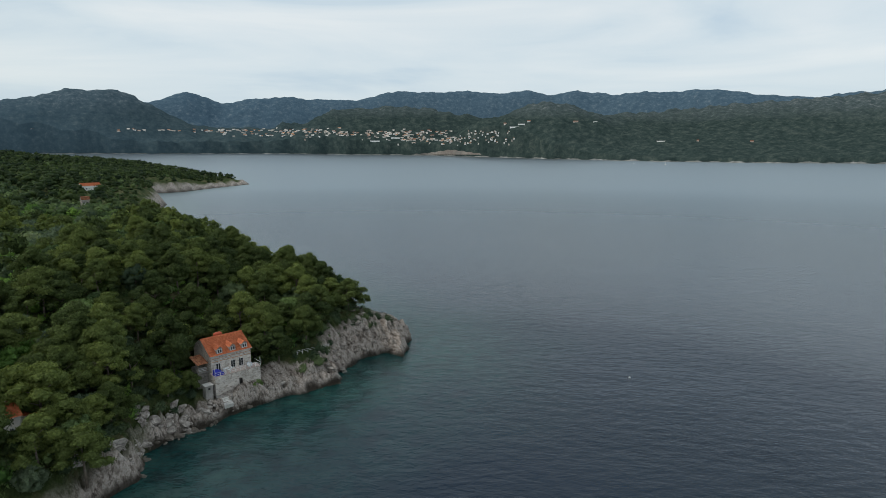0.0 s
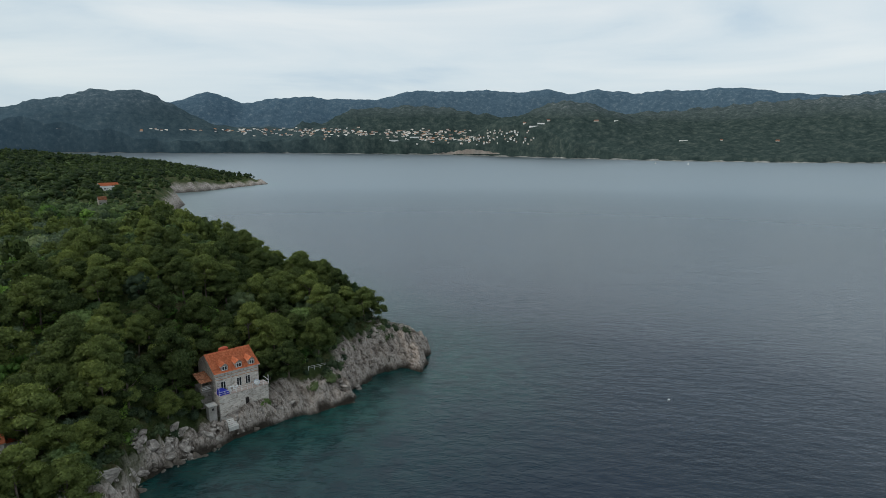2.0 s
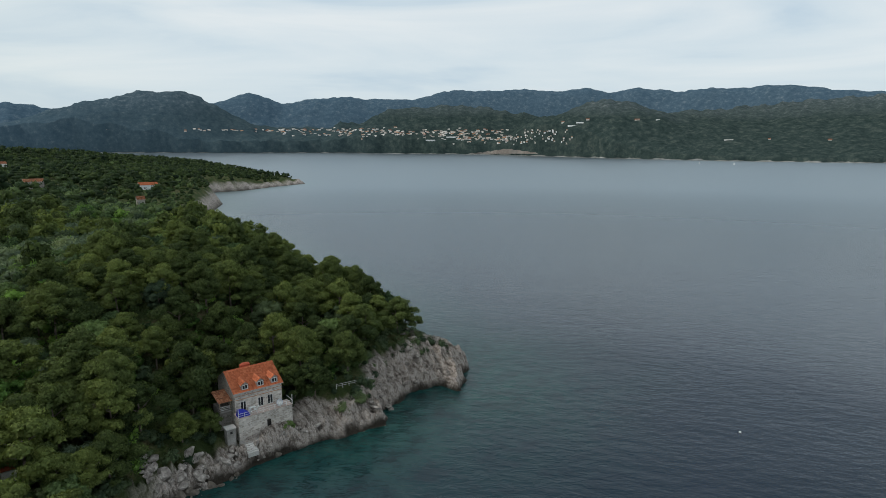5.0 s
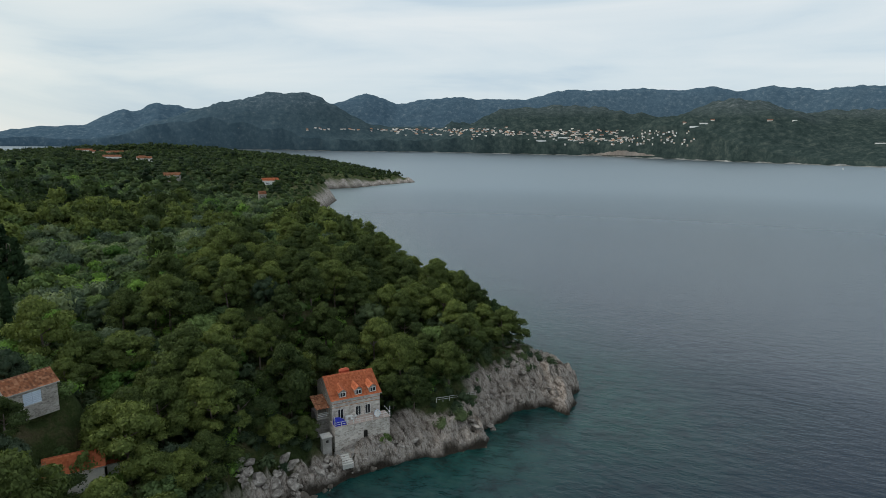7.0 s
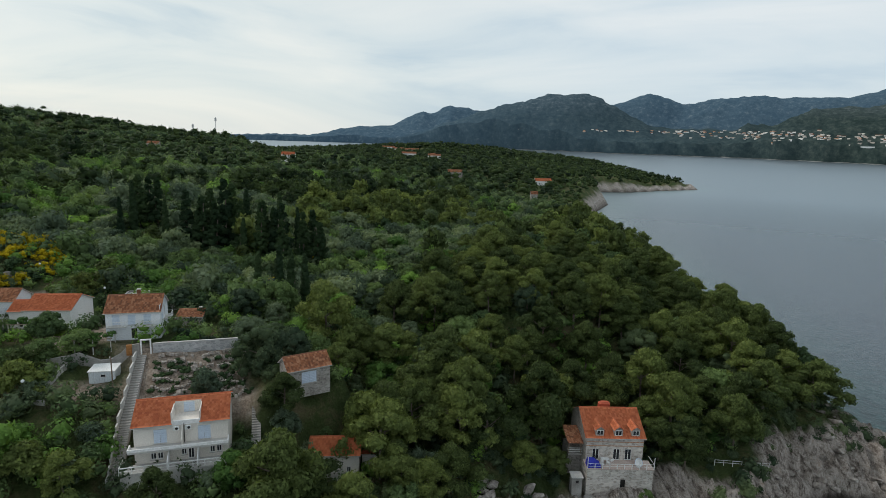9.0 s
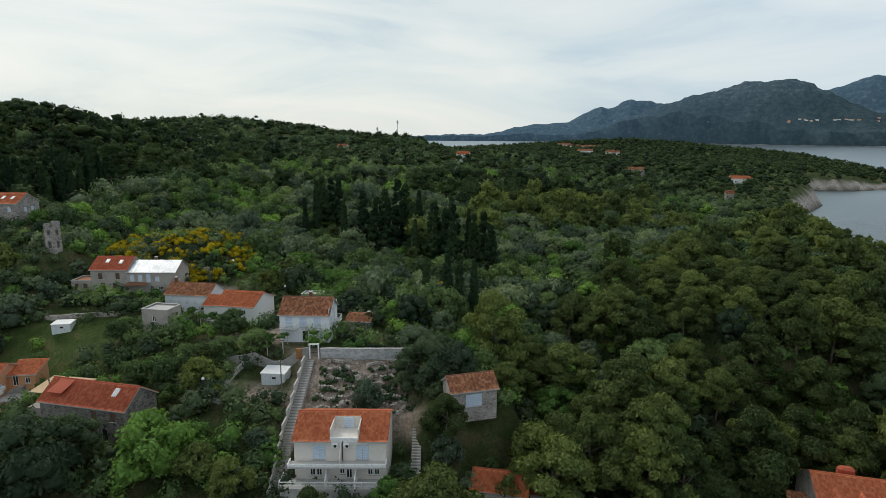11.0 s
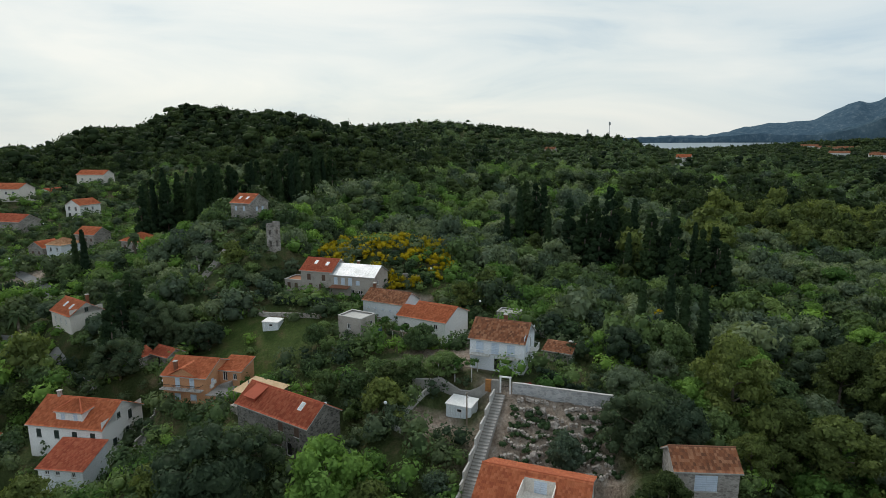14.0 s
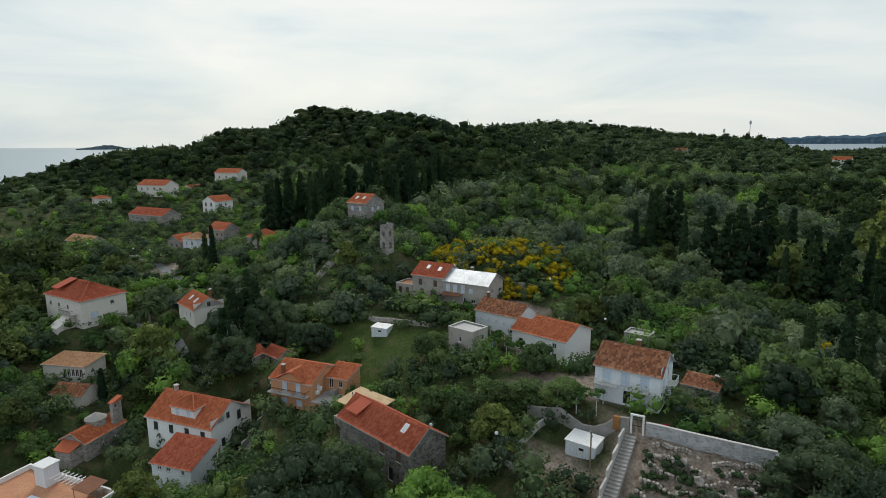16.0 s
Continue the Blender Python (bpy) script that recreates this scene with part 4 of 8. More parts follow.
def plant(kind, x, y, scale=1.0, tall=1.0, variant=0, group=""):
    """One tree as a thing of its own: trunk and crown."""
    fn, mat, (th, tr, limbs, spread), label, cat = KINDS[kind]
    key = (kind, variant % 5)
    if key not in _proto:
        seed = 100 * (sorted(KINDS).index(kind) + 1) + key[1]
        v, f = fn(seed)
        tg = trunk(th, tr, seed, limbs, spread)
        me = mesh_of("crown", v, f.astype(np.int32), M[mat], True)
        attr(me, "tree", np.full(len(v), (0.5, 0.1, 0.9, 0.3, 0.7)[key[1]]))
        _proto[key] = (me, mesh_of("trunk", tg[0], tg[1], M["bark"], True))
    ob = new(kind)
    ob.empty_display_size = 0.3
    ob.matrix_basis = Matrix.LocRotScale((x, y, gz(x, y) - 0.1), Euler((0, 0, random.uniform(0, 6.28))), (scale, scale, scale * tall))
    tagged(ob, label, cat, group or kind.replace("_", " ") + "s")
    for nm, me in zip(("crown", "trunk"), _proto[key]):
        c = new(nm, me)
        c.parent = ob
    return ob


# ---- what the woods keep clear of: discs (x, y, radius) ----
CLEAR = []
FRONT = []   # before the houses: shrubs only


def is_clear(x, y, pad=0.0):
    ok = np.ones(np.shape(x), bool)
    for cx, cy, cr in CLEAR:
        ok &= (x - cx) ** 2 + (y - cy) ** 2 > (cr + pad) ** 2
    return ok


def scatter(x0, x1, y0, y1, step, seed):
    """Points on a shaken grid."""
    r = np.random.default_rng(seed)
    X, Y = np.meshgrid(np.arange(x0, x1, step), np.arange(y0, y1, step), indexing="ij")
    return (X + r.uniform(-0.45, 0.45, X.shape) * step).ravel(), (Y + r.uniform(-0.45, 0.45, X.shape) * step).ravel()


def pine_land(x, y):
    """How much of the wood is pine: the point, the coast and the hill are, the terraced valley is not."""
    d = shore(x, y)
    v = np.clip(1.25 - d / 58.0, 0, 1) * np.clip((y - 70) / 70, 0.4, 1)
    v = np.maximum(v, np.clip(1.25 - np.hypot((x + 70) / 46, (y - 178) / 62), 0, 1))
    v = np.maximum(v, np.clip(1.7 - np.hypot((x + 510) / 150, (y + 50) / 160), 0, 1))
    v = np.maximum(v, np.clip(1.3 - np.hypot((x + 235) / 70, (y - 250) / 50), 0, 1))
    v = np.maximum(v, np.clip((y - 410) / 150, 0, 1) * 0.8)
    return np.clip(v + 0.35 * wave(x, y, 30, 2.7), 0, 1)


def forest(name, mat, xs, ys, sizes, proto, label, category, seed):
    """Many trees in one mesh."""
    r = np.random.default_rng(seed)
    which = r.integers(0, len(proto), len(xs))
    zs = ground(xs, ys)
    V, F, T, k = [], [], [], 0
    for i, (pv, pf) in enumerate(proto):
        s = which == i
        n = int(s.sum())
        if not n:
            continue
        a = r.uniform(0, 6.28, n)
        ca, sa = np.cos(a), np.sin(a)
        sc = sizes[s]
        x = (pv[None, :, 0] * ca[:, None] - pv[None, :, 1] * sa[:, None]) * sc[:, None] + xs[s][:, None]
        y = (pv[None, :, 0] * sa[:, None] + pv[None, :, 1] * ca[:, None]) * sc[:, None] + ys[s][:, None]
        z = pv[None, :, 2] * (sc * r.uniform(0.85, 1.2, n))[:, None] + zs[s][:, None] - 0.2
        V.append(np.stack([x, y, z], -1).reshape(-1, 3))
        T.append(np.repeat(r.uniform(0, 1, n), len(pv)))
        F.append((pf[None] + (np.arange(n) * len(pv))[:, None, None] + k).reshape(-1, 3))
        k += n * len(pv)
    me = mesh_of(name, np.concatenate(V), np.concatenate(F).astype(np.int32), M[mat], True)
    attr(me, "tree", np.concatenate(T))
    tagged(new(name, me), label, category, kind="stuff")

# ---- houses ----
def tile_patch(pa, pb, pc, pd, col=0.30, row=0.42, seed=1):
    """Rows of half-round tiles over a roof slope: ridge from pa to pb, eave from pd to pc. Gives vertices, quads and a tone for each quad."""
    pa, pb, pc, pd = (np.array(p, float) for p in (pa, pb, pc, pd))
    wide = max(np.linalg.norm(pc - pd), np.linalg.norm(pb - pa))
    long = np.linalg.norm((pd + pc) / 2 - (pa + pb) / 2)
    nc, nr = max(3, int(round(wide / col))), max(3, int(round(long / row)))
    n = np.cross(pc - pd, (pa + pb) / 2 - (pd + pc) / 2)
    n = n / np.linalg.norm(n)
    if n[2] < 0:
        n = -n
    us = np.linspace(0, 1, 2 * nc + 1)
    crown = np.where(np.arange(2 * nc + 1) % 2 == 1, 0.07, 0.0)
    vs, lift = [], []
    for i in range(nr):
        vs += [i / nr, (i + 1) / nr - 1e-4]
        lift += [0.0, 0.045]
    U, V = np.meshgrid(us, np.array(vs), indexing="xy")
    top = pa + (pb - pa) * U[..., None]
    bot = pd + (pc - pd) * U[..., None]
    P = top + (bot - top) * V[..., None] + n * (crown[None, :] + np.array(lift)[:, None])[..., None]
    a, b = P.shape[:2]
    idx = np.arange(a * b).reshape(a, b)
    q = np.stack([idx[:-1, :-1], idx[:-1, 1:], idx[1:, 1:], idx[1:, :-1]], -1).reshape(-1, 4)
    r = np.random.default_rng(seed)
    tone = r.uniform(0, 1, (nr, nc))
    ri = np.minimum(np.arange(a - 1) // 2, nr - 1)
    ci = np.arange(b - 1) // 2
    return P.reshape(-1, 3), q, tone[np.ix_(ri, ci)].reshape(-1)


def roof_part(name, patches, mat, parent, label=""):
    V, F, T, k = [], [], [], 0
    for i, p in enumerate(patches):
        v, q, t = tile_patch(*p, col=0.3 if parent.location.x > -200 else 0.6, row=0.42 if parent.location.x > -200 else 0.8, seed=i + len(parent.name) * 7 + int(abs(parent.location.x)))
        V.append(v)
        F.append(q + k)
        T.append(t)
        k += len(v)
    me = mesh_of(name, np.concatenate(V), np.concatenate(F).astype(np.int32), mat)
    a = me.attributes.new("tint", "FLOAT", "FACE")
    a.data.foreach_set("value", np.concatenate(T).astype(np.float32))
    ob = new(name, me)
    ob.parent = parent
    if label:
        ob["label"] = label
    return ob


def slab_under(pts, t=0.14):
    """The boarding under a roof slope."""
    n = len(pts)
    v = [(x, y, z - 0.02) for x, y, z in pts] + [(x, y, z - t) for x, y, z in pts]
    return v, [list(range(n)), list(range(2 * n - 1, n - 1, -1))] + [[i, n + i, n + (i + 1) % n, (i + 1) % n] for i in range(n)]


def side_map(side, w, d):
    """From (along, in, up) of a facade to the house's own axes; the house fills x from -w to 0 and y from 0 to d."""
    return {"F": lambda u, i, z: (-w + u, i, z), "R": lambda u, i, z: (-i, u, z), "L": lambda u, i, z: (-w + i, u, z), "B": lambda u, i, z: (-w + u, d - i, z)}[side]


def mapped(geo, fn):
    return [fn(*p) for p in geo[0]], geo[1]


def facade(length, z0, z1, holes, fn, reveal=0.18):
    """A wall face with its openings cut through and their reveals."""
    us = sorted({0.0, length, *[k for u, z, a, b in holes for k in (u - a / 2, u + a / 2)]})
    zs = sorted({z0, z1, *[k for u, z, a, b in holes for k in (z, z + b)]})
    V, F = [], []

    def quad(*p):
        k = len(V)
        V.extend(p)
        F.append([k, k + 1, k + 2, k + 3])
    for a, b in zip(us, us[1:]):
        for c, e in zip(zs, zs[1:]):
            mu, mz = (a + b) / 2, (c + e) / 2
            if any(abs(mu - u) < w / 2 and z < mz < z + h for u, z, w, h in holes):
                continue
            quad(fn(a, 0, c), fn(b, 0, c), fn(b, 0, e), fn(a, 0, e))
    for u, z, w, h in holes:
        l, r, t = u - w / 2, u + w / 2, z + h
        for p, q in (((l, z), (r, z)), ((r, z), (r, t)), ((r, t), (l, t)), ((l, t), (l, z))):
            quad(fn(p[0], 0, p[1]), fn(q[0], 0, q[1]), fn(q[0], reveal, q[1]), fn(p[0], reveal, p[1]))
    return V, F


def bar_frame(u, z, w, h, i0, i1, t=0.08):
    return join(box(u - w / 2, i0, z, u - w / 2 + t, i1, z + h), box(u + w / 2 - t, i0, z, u + w / 2, i1, z + h),
                box(u - w / 2 + t, i0, z + h - t, u + w / 2 - t, i1, z + h), box(u - w / 2 + t, i0, z, u + w / 2 - t, i1, z + t))


def window(parent, fn, u, z, w, h, kind):
    """A window or door in an opening. kind: glass, blue, dark, brown (shut shutters), open (dark shutters laid back), door, french, grey."""
    ob = new("door" if kind in ("door", "french") else "window")
    ob.parent = parent
    part("frame", mapped(bar_frame(u, z, w, h, 0.06, 0.16), fn), M["frame"] if kind not in ("brown", "dark") else M["timber"], ob)
    if kind in ("glass", "french", "open", "grey"):
        part("pane", mapped(box(u - w / 2 + 0.07, 0.12, z + 0.07, u + w / 2 - 0.07, 0.15, z + h - 0.07), fn), M["glass"], ob)
        bars = box(u - 0.04, 0.08, z + 0.08, u + 0.04, 0.118, z + h - 0.08)
        part("mullion", mapped(bars, fn), M["frame"], ob)
    if kind == "door":
        part("door_leaf", mapped(box(u - w / 2 + 0.08, 0.1, z + 0.02, u + w / 2 - 0.08, 0.15, z + h - 0.08), fn), M["iron"], ob)
    if kind in ("blue", "dark", "brown"):
        m = M[{"blue": "blue_shutter", "dark": "dark_shutter", "brown": "brown_shutter"}[kind]]
        for a, b in ((u - w / 2 + 0.03, u - 0.015), (u + 0.015, u + w / 2 - 0.03)):
            prof = [(0.05, z + h - 0.03), (0.05, z + 0.03), (-0.01, z + 0.03)]
            for k in range(int(h / 0.28)):
                prof += [(-0.03, z + 0.12 + k * 0.28), (0.0, z + 0.28 + k * 0.28)]
            prof += [(-0.01, z + h - 0.03)]
            q = len(prof)
            sl = [(a, i, zz) for i, zz in prof] + [(b, i, zz) for i, zz in prof]
            part("shutter", mapped((sl, [list(range(q)), list(range(2 * q - 1, q - 1, -1))] + [[i, q + i, q + (i + 1) % q, (i + 1) % q] for i in range(q)]), fn), m, ob)
    if kind == "open":
        for a, b in ((u - w, u - w / 2 - 0.02), (u + w / 2 + 0.02, u + w)):
            part("shutter", mapped(box(a, -0.05, z, b, -0.01, z + h), fn), M["dark_shutter"], ob)
    if kind != "door" and kind != "french":
        part("sill", mapped(box(u - w / 2 - 0.08, -0.1, z - 0.09, u + w / 2 + 0.08, 0.1, z - 0.01), fn), M["pale_concrete"], ob)
    return ob


def house(label, N, zg, rz, w, d, H, rise, wall="white", roof="tile_new", shape="gx", wins=(), chimneys=(), skylights=(), over=0.3, name="house", category="house", clear=0.8, cellar=2.5, group="houses of the village", pad=None, front=True):
    """A house with its front right corner at N. shape: gx (ridge along the front), gy (ridge across), hip, flat, lean (falls to the front).
    wins: (side, along, sill height, width, height, kind)."""
    ob = thing(name, N[0], N[1], zg, rz, label, category, group)
    geos = []
    for side in "FRLB":
        ln = w if side in "FB" else d
        holes = [(u, z, a, b) for s, u, z, a, b, k in wins if s == side]
        geos.append(facade(ln, -cellar, H, holes, side_map(side, w, d)))
    ridge = H + rise
    if shape == "gx":
        for x in (0, -w):
            geos.append(([(x, 0, H), (x, d, H), (x, d / 2, ridge)], [[0, 1, 2]]))
    elif shape == "gy":
        for y in (0, d):
            geos.append(([(0, y, H), (-w, y, H), (-w / 2, y, ridge)], [[0, 1, 2]]))
    elif shape == "lean":
        for x in (0, -w):
            geos.append(([(x, 0, H), (x, d, H), (x, d, ridge)], [[0, 1, 2]]))
        geos.append(([(0, d, H), (-w, d, H), (-w, d, ridge), (0, d, ridge)], [[0, 1, 2, 3]]))
    part("wall", join(*geos), M[wall], ob)
    o = over
    if shape == "gx":
        k = rise / (d / 2)
        sl = [((-w - o, d / 2, ridge), (o, d / 2, ridge), (o, -o, H - o * k), (-w - o, -o, H - o * k)),
              ((-w - o, d / 2, ridge), (o, d / 2, ridge), (o, d + o, H - o * k), (-w - o, d + o, H - o * k))]
        rid = [((-w - o, d / 2, ridge), (o, d / 2, ridge))]
    elif shape == "gy":
        k = rise / (w / 2)
        sl = [((-w / 2, -o, ridge), (-w / 2, d + o, ridge), (o, d + o, H - o * k), (o, -o, H - o * k)),
              ((-w / 2, -o, ridge), (-w / 2, d + o, ridge), (-w - o, d + o, H - o * k), (-w - o, -o, H - o * k))]
        rid = [((-w / 2, -o, ridge), (-w / 2, d + o, ridge))]
    elif shape == "hip":
        k = rise / (min(w, d) / 2)
        e = H - o * k
        if w >= d:
            a, b = (-w + d / 2, d / 2, ridge), (-d / 2, d / 2, ridge)
        else:
            a, b = (-w / 2, w / 2, ridge), (-w / 2, d - w / 2, ridge)
        c = [(-w - o, -o, e), (o, -o, e), (o, d + o, e), (-w - o, d + o, e)]
        if w >= d:
            sl = [(a, b, c[1], c[0]), (a, b, c[2], c[3]), (b, b, c[2], c[1]), (a, a, c[3], c[0])]
            rid = [(a, b), (a, c[0]), (b, c[1]), (b, c[2]), (a, c[3])]
        else:
            sl = [(a, b, c[2], c[1]), (a, b, c[3], c[0]), (a, a, c[1], c[0]), (b, b, c[2], c[3])]
            rid = [(a, b), (a, c[0]), (a, c[1]), (b, c[2]), (b, c[3])]
    elif shape == "lean":
        k = rise / d
        sl = [((-w - o, d + o, ridge + o * k), (o, d + o, ridge + o * k), (o, -o, H - o * k), (-w - o, -o, H - o * k))]
        rid = []
    else:
        sl, rid = [], []
        part("roof", box(-w + 0.02, 0.02, H - 0.45, -0.02, d - 0.02, H - 0.25), M[roof], ob)
        for g in (box(-w - 0.06, -0.06, H, 0.06, 0.22, H + 0.1), box(-w - 0.06, d - 0.22, H, 0.06, d + 0.06, H + 0.1), box(-w - 0.06, 0.22, H, -w + 0.22, d - 0.22, H + 0.1), box(-0.22, 0.22, H, 0.06, d - 0.22, H + 0.1)):
            part("coping", g, M["pale_concrete"], ob)
    if sl:
        if roof == "metal":
            rf = part("roof", join(*[slab_under([(x, y, z + 0.04) for x, y, z in s], 0.1) for s in sl]), M["metal"], ob)
            seams = []
            for s in sl:
                p, q, r_, t_ = (Vector(v) for v in s)
                m = int((q - p).length / 0.7)
                seams += [rod(p.lerp(q, i / m) + Vector((0, 0, 0.06)), t_.lerp(r_, i / m) + Vector((0, 0, 0.06)), 0.035, n=4) for i in range(m + 1)]
            part("seam", join(*seams), M["metal"], rf)
        else:
            rf = roof_part("roof", sl, M[roof], ob)
            part("boarding", join(*[slab_under(s) for s in sl]), M["pale_concrete"], rf)
            if rid:
                part("ridge_tiles", join(*[rod(p, q, 0.13, n=8) for p, q in rid]), M[roof if roof != "tile_old" else "tile_old"], rf)
    for s, u, z, a, b, kind in wins:
        window(ob, side_map(s, w, d), u, z, a, b, kind)
    for cx, cy, top in chimneys:
        ch = part("chimney", box(cx - 0.28, cy - 0.28, H * 0.6, cx + 0.28, cy + 0.28, top, 0.03), M["tile_old"] if wall != "white" else M["greige"], ob)
        part("chimney_cap", box(cx - 0.36, cy - 0.36, top, cx + 0.36, cy + 0.36, top + 0.12, 0.02), M["pale_concrete"], ch)
    for u, v in skylights:
        if shape == "gx":
            k = rise / (d / 2)
            y = v * d / 2
            g = [(u - 0.4, y - 0.55), (u + 0.4, y - 0.55), (u + 0.4, y + 0.55), (u - 0.4, y + 0.55)]
            pr = prism([(-w + a, b) for a, b in g], [H + k * b + 0.02 for _, b in g], [H + k * b + 0.16 for _, b in g])
            sk = part("skylight", pr, M["frame"], ob)
            g = [(u - 0.3, y - 0.45), (u + 0.3, y - 0.45), (u + 0.3, y + 0.45), (u - 0.3, y + 0.45)]
            part("pane", prism([(-w + a, b) for a, b in g], [H + k * b + 0.15 for _, b in g], [H + k * b + 0.18 for _, b in g]), M["metal"], sk)
    c, s = math.cos(radians(rz)), math.sin(radians(rz))
    for fx in np.arange(-w, 0.01, max(2.0, w / max(1, round(w / 3)))):
        for fy in np.arange(0, d + 0.01, max(2.0, d / max(1, round(d / 3)))):
            CLEAR.append((N[0] + fx * c - fy * s, N[1] + fx * s + fy * c, 2.2 + clear))
        if front:
            # the gardens lie open towards the lower village
            px, py = N[0] + fx * c, N[1] + fx * s
            gx, gy = Vector((-60 - px, 48 - py)).normalized()
            for out in ((4.5, 8.5, 12.5) if N[0] > -200 else (5.0, 10.0, 15.0, 20.0)):
                FRONT.append((px + out * gx, py + out * gy, 4.2))
    if cellar > 0.7:
        level(N, zg if pad is None else pad, rz, w, d)
    return ob


def row(side, us, z, a, b, kind):
    return [(side, u, z, a, b, kind) for u in us]


def balcony(parent, fn, u, z, w, out=1.0, mat="frame"):
    bl = part("balcony", mapped(box(u - w / 2, -out, z - 0.15, u + w / 2, 0, z), fn), M["pale_concrete"], parent)
    bars = [box(u - w / 2, -out, z + 0.85, u + w / 2, -out + 0.06, z + 0.92), box(u - w / 2, -out, z + 0.85, u - w / 2 + 0.06, 0, z + 0.92), box(u + w / 2 - 0.06, -out, z + 0.85, u + w / 2, 0, z + 0.92)]
    n = int(w / 0.22)
    bars += [box(u - w / 2 + i * w / n - 0.015, -out + 0.01, z, u - w / 2 + i * w / n + 0.015, -out + 0.04, z + 0.85) for i in range(n + 1)]
    part("railing", mapped(join(*bars), fn), M[mat], bl)
    return bl


# the stone house on the rocks
def stone_house():
    w, d, H, rise, zf = 10.25, 11.2, 4.5, 3.0, 8.6
    N = (-37.4, 134.9)
    wins = row("F", (1.75, 5.5, 7.6), 0.1, 1.2, 2.1, "french")
    ob = house("stone house with a steep orange tiled roof on shore rocks", N, zf, 41.5, w, d, H, rise, "stone_pale", "tile_new", "gx", wins, [], [], 0.35, "stone_house", clear=1.5, cellar=6.0, group="", pad=4.4)
    level(N, 3.7, 41.5, w + 1, -2.0, 2.6, -4.0)
    # terrace on its own stone base, with a low door
    tw = facade(w + 1.4, -5.2, 0.0, [(6.4, -3.9, 0.9, 2.0)], lambda u, i, z: (-w - 0.4 + u, -3.0 + i, z))
    ends = join(([(-w - 0.4, -3, -5.2), (-w - 0.4, 0.2, -5.2), (-w - 0.4, 0.2, 0), (-w - 0.4, -3, 0)], [[0, 1, 2, 3]]), ([(1.0, -3, -5.2), (1.0, 0.2, -5.2), (1.0, 0.2, 0), (1.0, -3, 0)], [[0, 1, 2, 3]]))
    tb = part("terrace_base", join(tw, ends), M["stone_pale"], ob)
    part("doorway", box(-w - 0.4 + 5.9, -2.8, -3.9, -w - 0.4 + 6.9, -2.7, -1.8), M["iron"], tb)
    part("terrace_floor", box(-w - 0.5, -3.1, 0.0, 1.1, -0.02, 0.1, 0.02), M["pink_deck"], ob)
    rail = part("railing", join(box(-w - 0.45, -3.06, 1.0, 1.05, -3.0, 1.06), box(-w - 0.45, -3.06, 0.55, 1.05, -3.01, 0.59)), M["frame"], ob, "white terrace railing")
    for i in range(10):
        x = -w - 0.42 + i * (w + 1.44) / 9
        part("post", box(x - 0.05, -3.08, 0.1, x + 0.05, -2.98, 1.0 if i not in (0, 9) else 2.3), M["frame"], rail)
    part("side_rail", box(0.98, -3.0, 1.0, 1.04, 0, 1.06), M["frame"], rail)
    # three dormers
    k = rise / (d / 2)
    for u in (2.3, 5.65, 8.75):
        x = -w + u
        y0 = 0.15
        zb = H + k * y0
        top, eave = 1.85, 1.25
        dm = part("dormer", join(([(x - 0.75, y0, zb), (x + 0.75, y0, zb), (x + 0.75, y0, zb + eave), (x, y0, zb + top - 0.05), (x - 0.75, y0, zb + eave)], [[0, 1, 2, 3, 4]]),
                                 ([(x - 0.75, y0, zb), (x - 0.75, y0, zb + eave), (x - 0.75, y0 + eave / k, zb + eave)], [[0, 1, 2]]),
                                 ([(x + 0.75, y0, zb), (x + 0.75, y0, zb + eave), (x + 0.75, y0 + eave / k, zb + eave)], [[0, 1, 2]])), M["stone_grey"], ob)
        back = y0 + top / k
        roof_part("dormer_roof", [((x, y0 - 0.25, zb + top), (x, back, zb + top), (x + 0.95, y0 + (eave - 0.1) / k, zb + eave - 0.1), (x + 0.95, y0 - 0.25, zb + eave - 0.1)),
                                  ((x, y0 - 0.25, zb + top), (x, back, zb + top), (x - 0.95, y0 + (eave - 0.1) / k, zb + eave - 0.1), (x - 0.95, y0 - 0.25, zb + eave - 0.1))], M["tile_new"], dm)
        part("frame", bar_frame(x, zb + 0.15, 1.2, 1.0, y0 - 0.06, y0 + 0.02, 0.1), M["frame"], dm)
        part("mullion", box(x - 0.05, y0 - 0.05, zb + 0.22, x + 0.05, y0 + 0.01, zb + 1.08), M["frame"], dm)
        part("pane", box(x - 0.52, y0 - 0.03, zb + 0.24, x + 0.52, y0 - 0.015, zb + 1.06), M["glass"], dm)
    # string courses
    for z in (2.75, 3.5):
        part("string_course", box(-w - 0.03, -0.05, z, 0.03, 0.0, z + 0.1), M["tile_pale"], ob)
    # rear chimney and the side wing with its own roof and balcony
    part("chimney", box(-w * 0.62, d * 0.62, H + 1.4, -w * 0.62 + 2.2, d * 0.62 + 1.2, H + rise + 0.3, 0.3), M["tile_red"], ob)
    wing = part("wing", box(-w - 2.6, 2.8, -6, -w - 0.05, 6.6, 0.6), M["stone_grey"], ob)
    roof_part("wing_roof", [((-w - 2.9, 6.8, 3.2), (-w - 0.05, 6.8, 3.2), (-w - 0.05, 1.4, 2.3), (-w - 2.9, 1.4, 2.3))], M["tile_old"], wing)
    for x in (-w - 2.7, -w - 0.5):
        part("post", box(x - 0.1, 1.5, 0.4, x + 0.1, 1.7, 2.35), M["timber"], wing)
    part("balcony_rail", join(*[box(-w - 2.8, 1.5, z, -w - 0.2, 1.56, z + 0.07) for z in (0.7, 1.05, 1.4)]), M["frame"], wing)
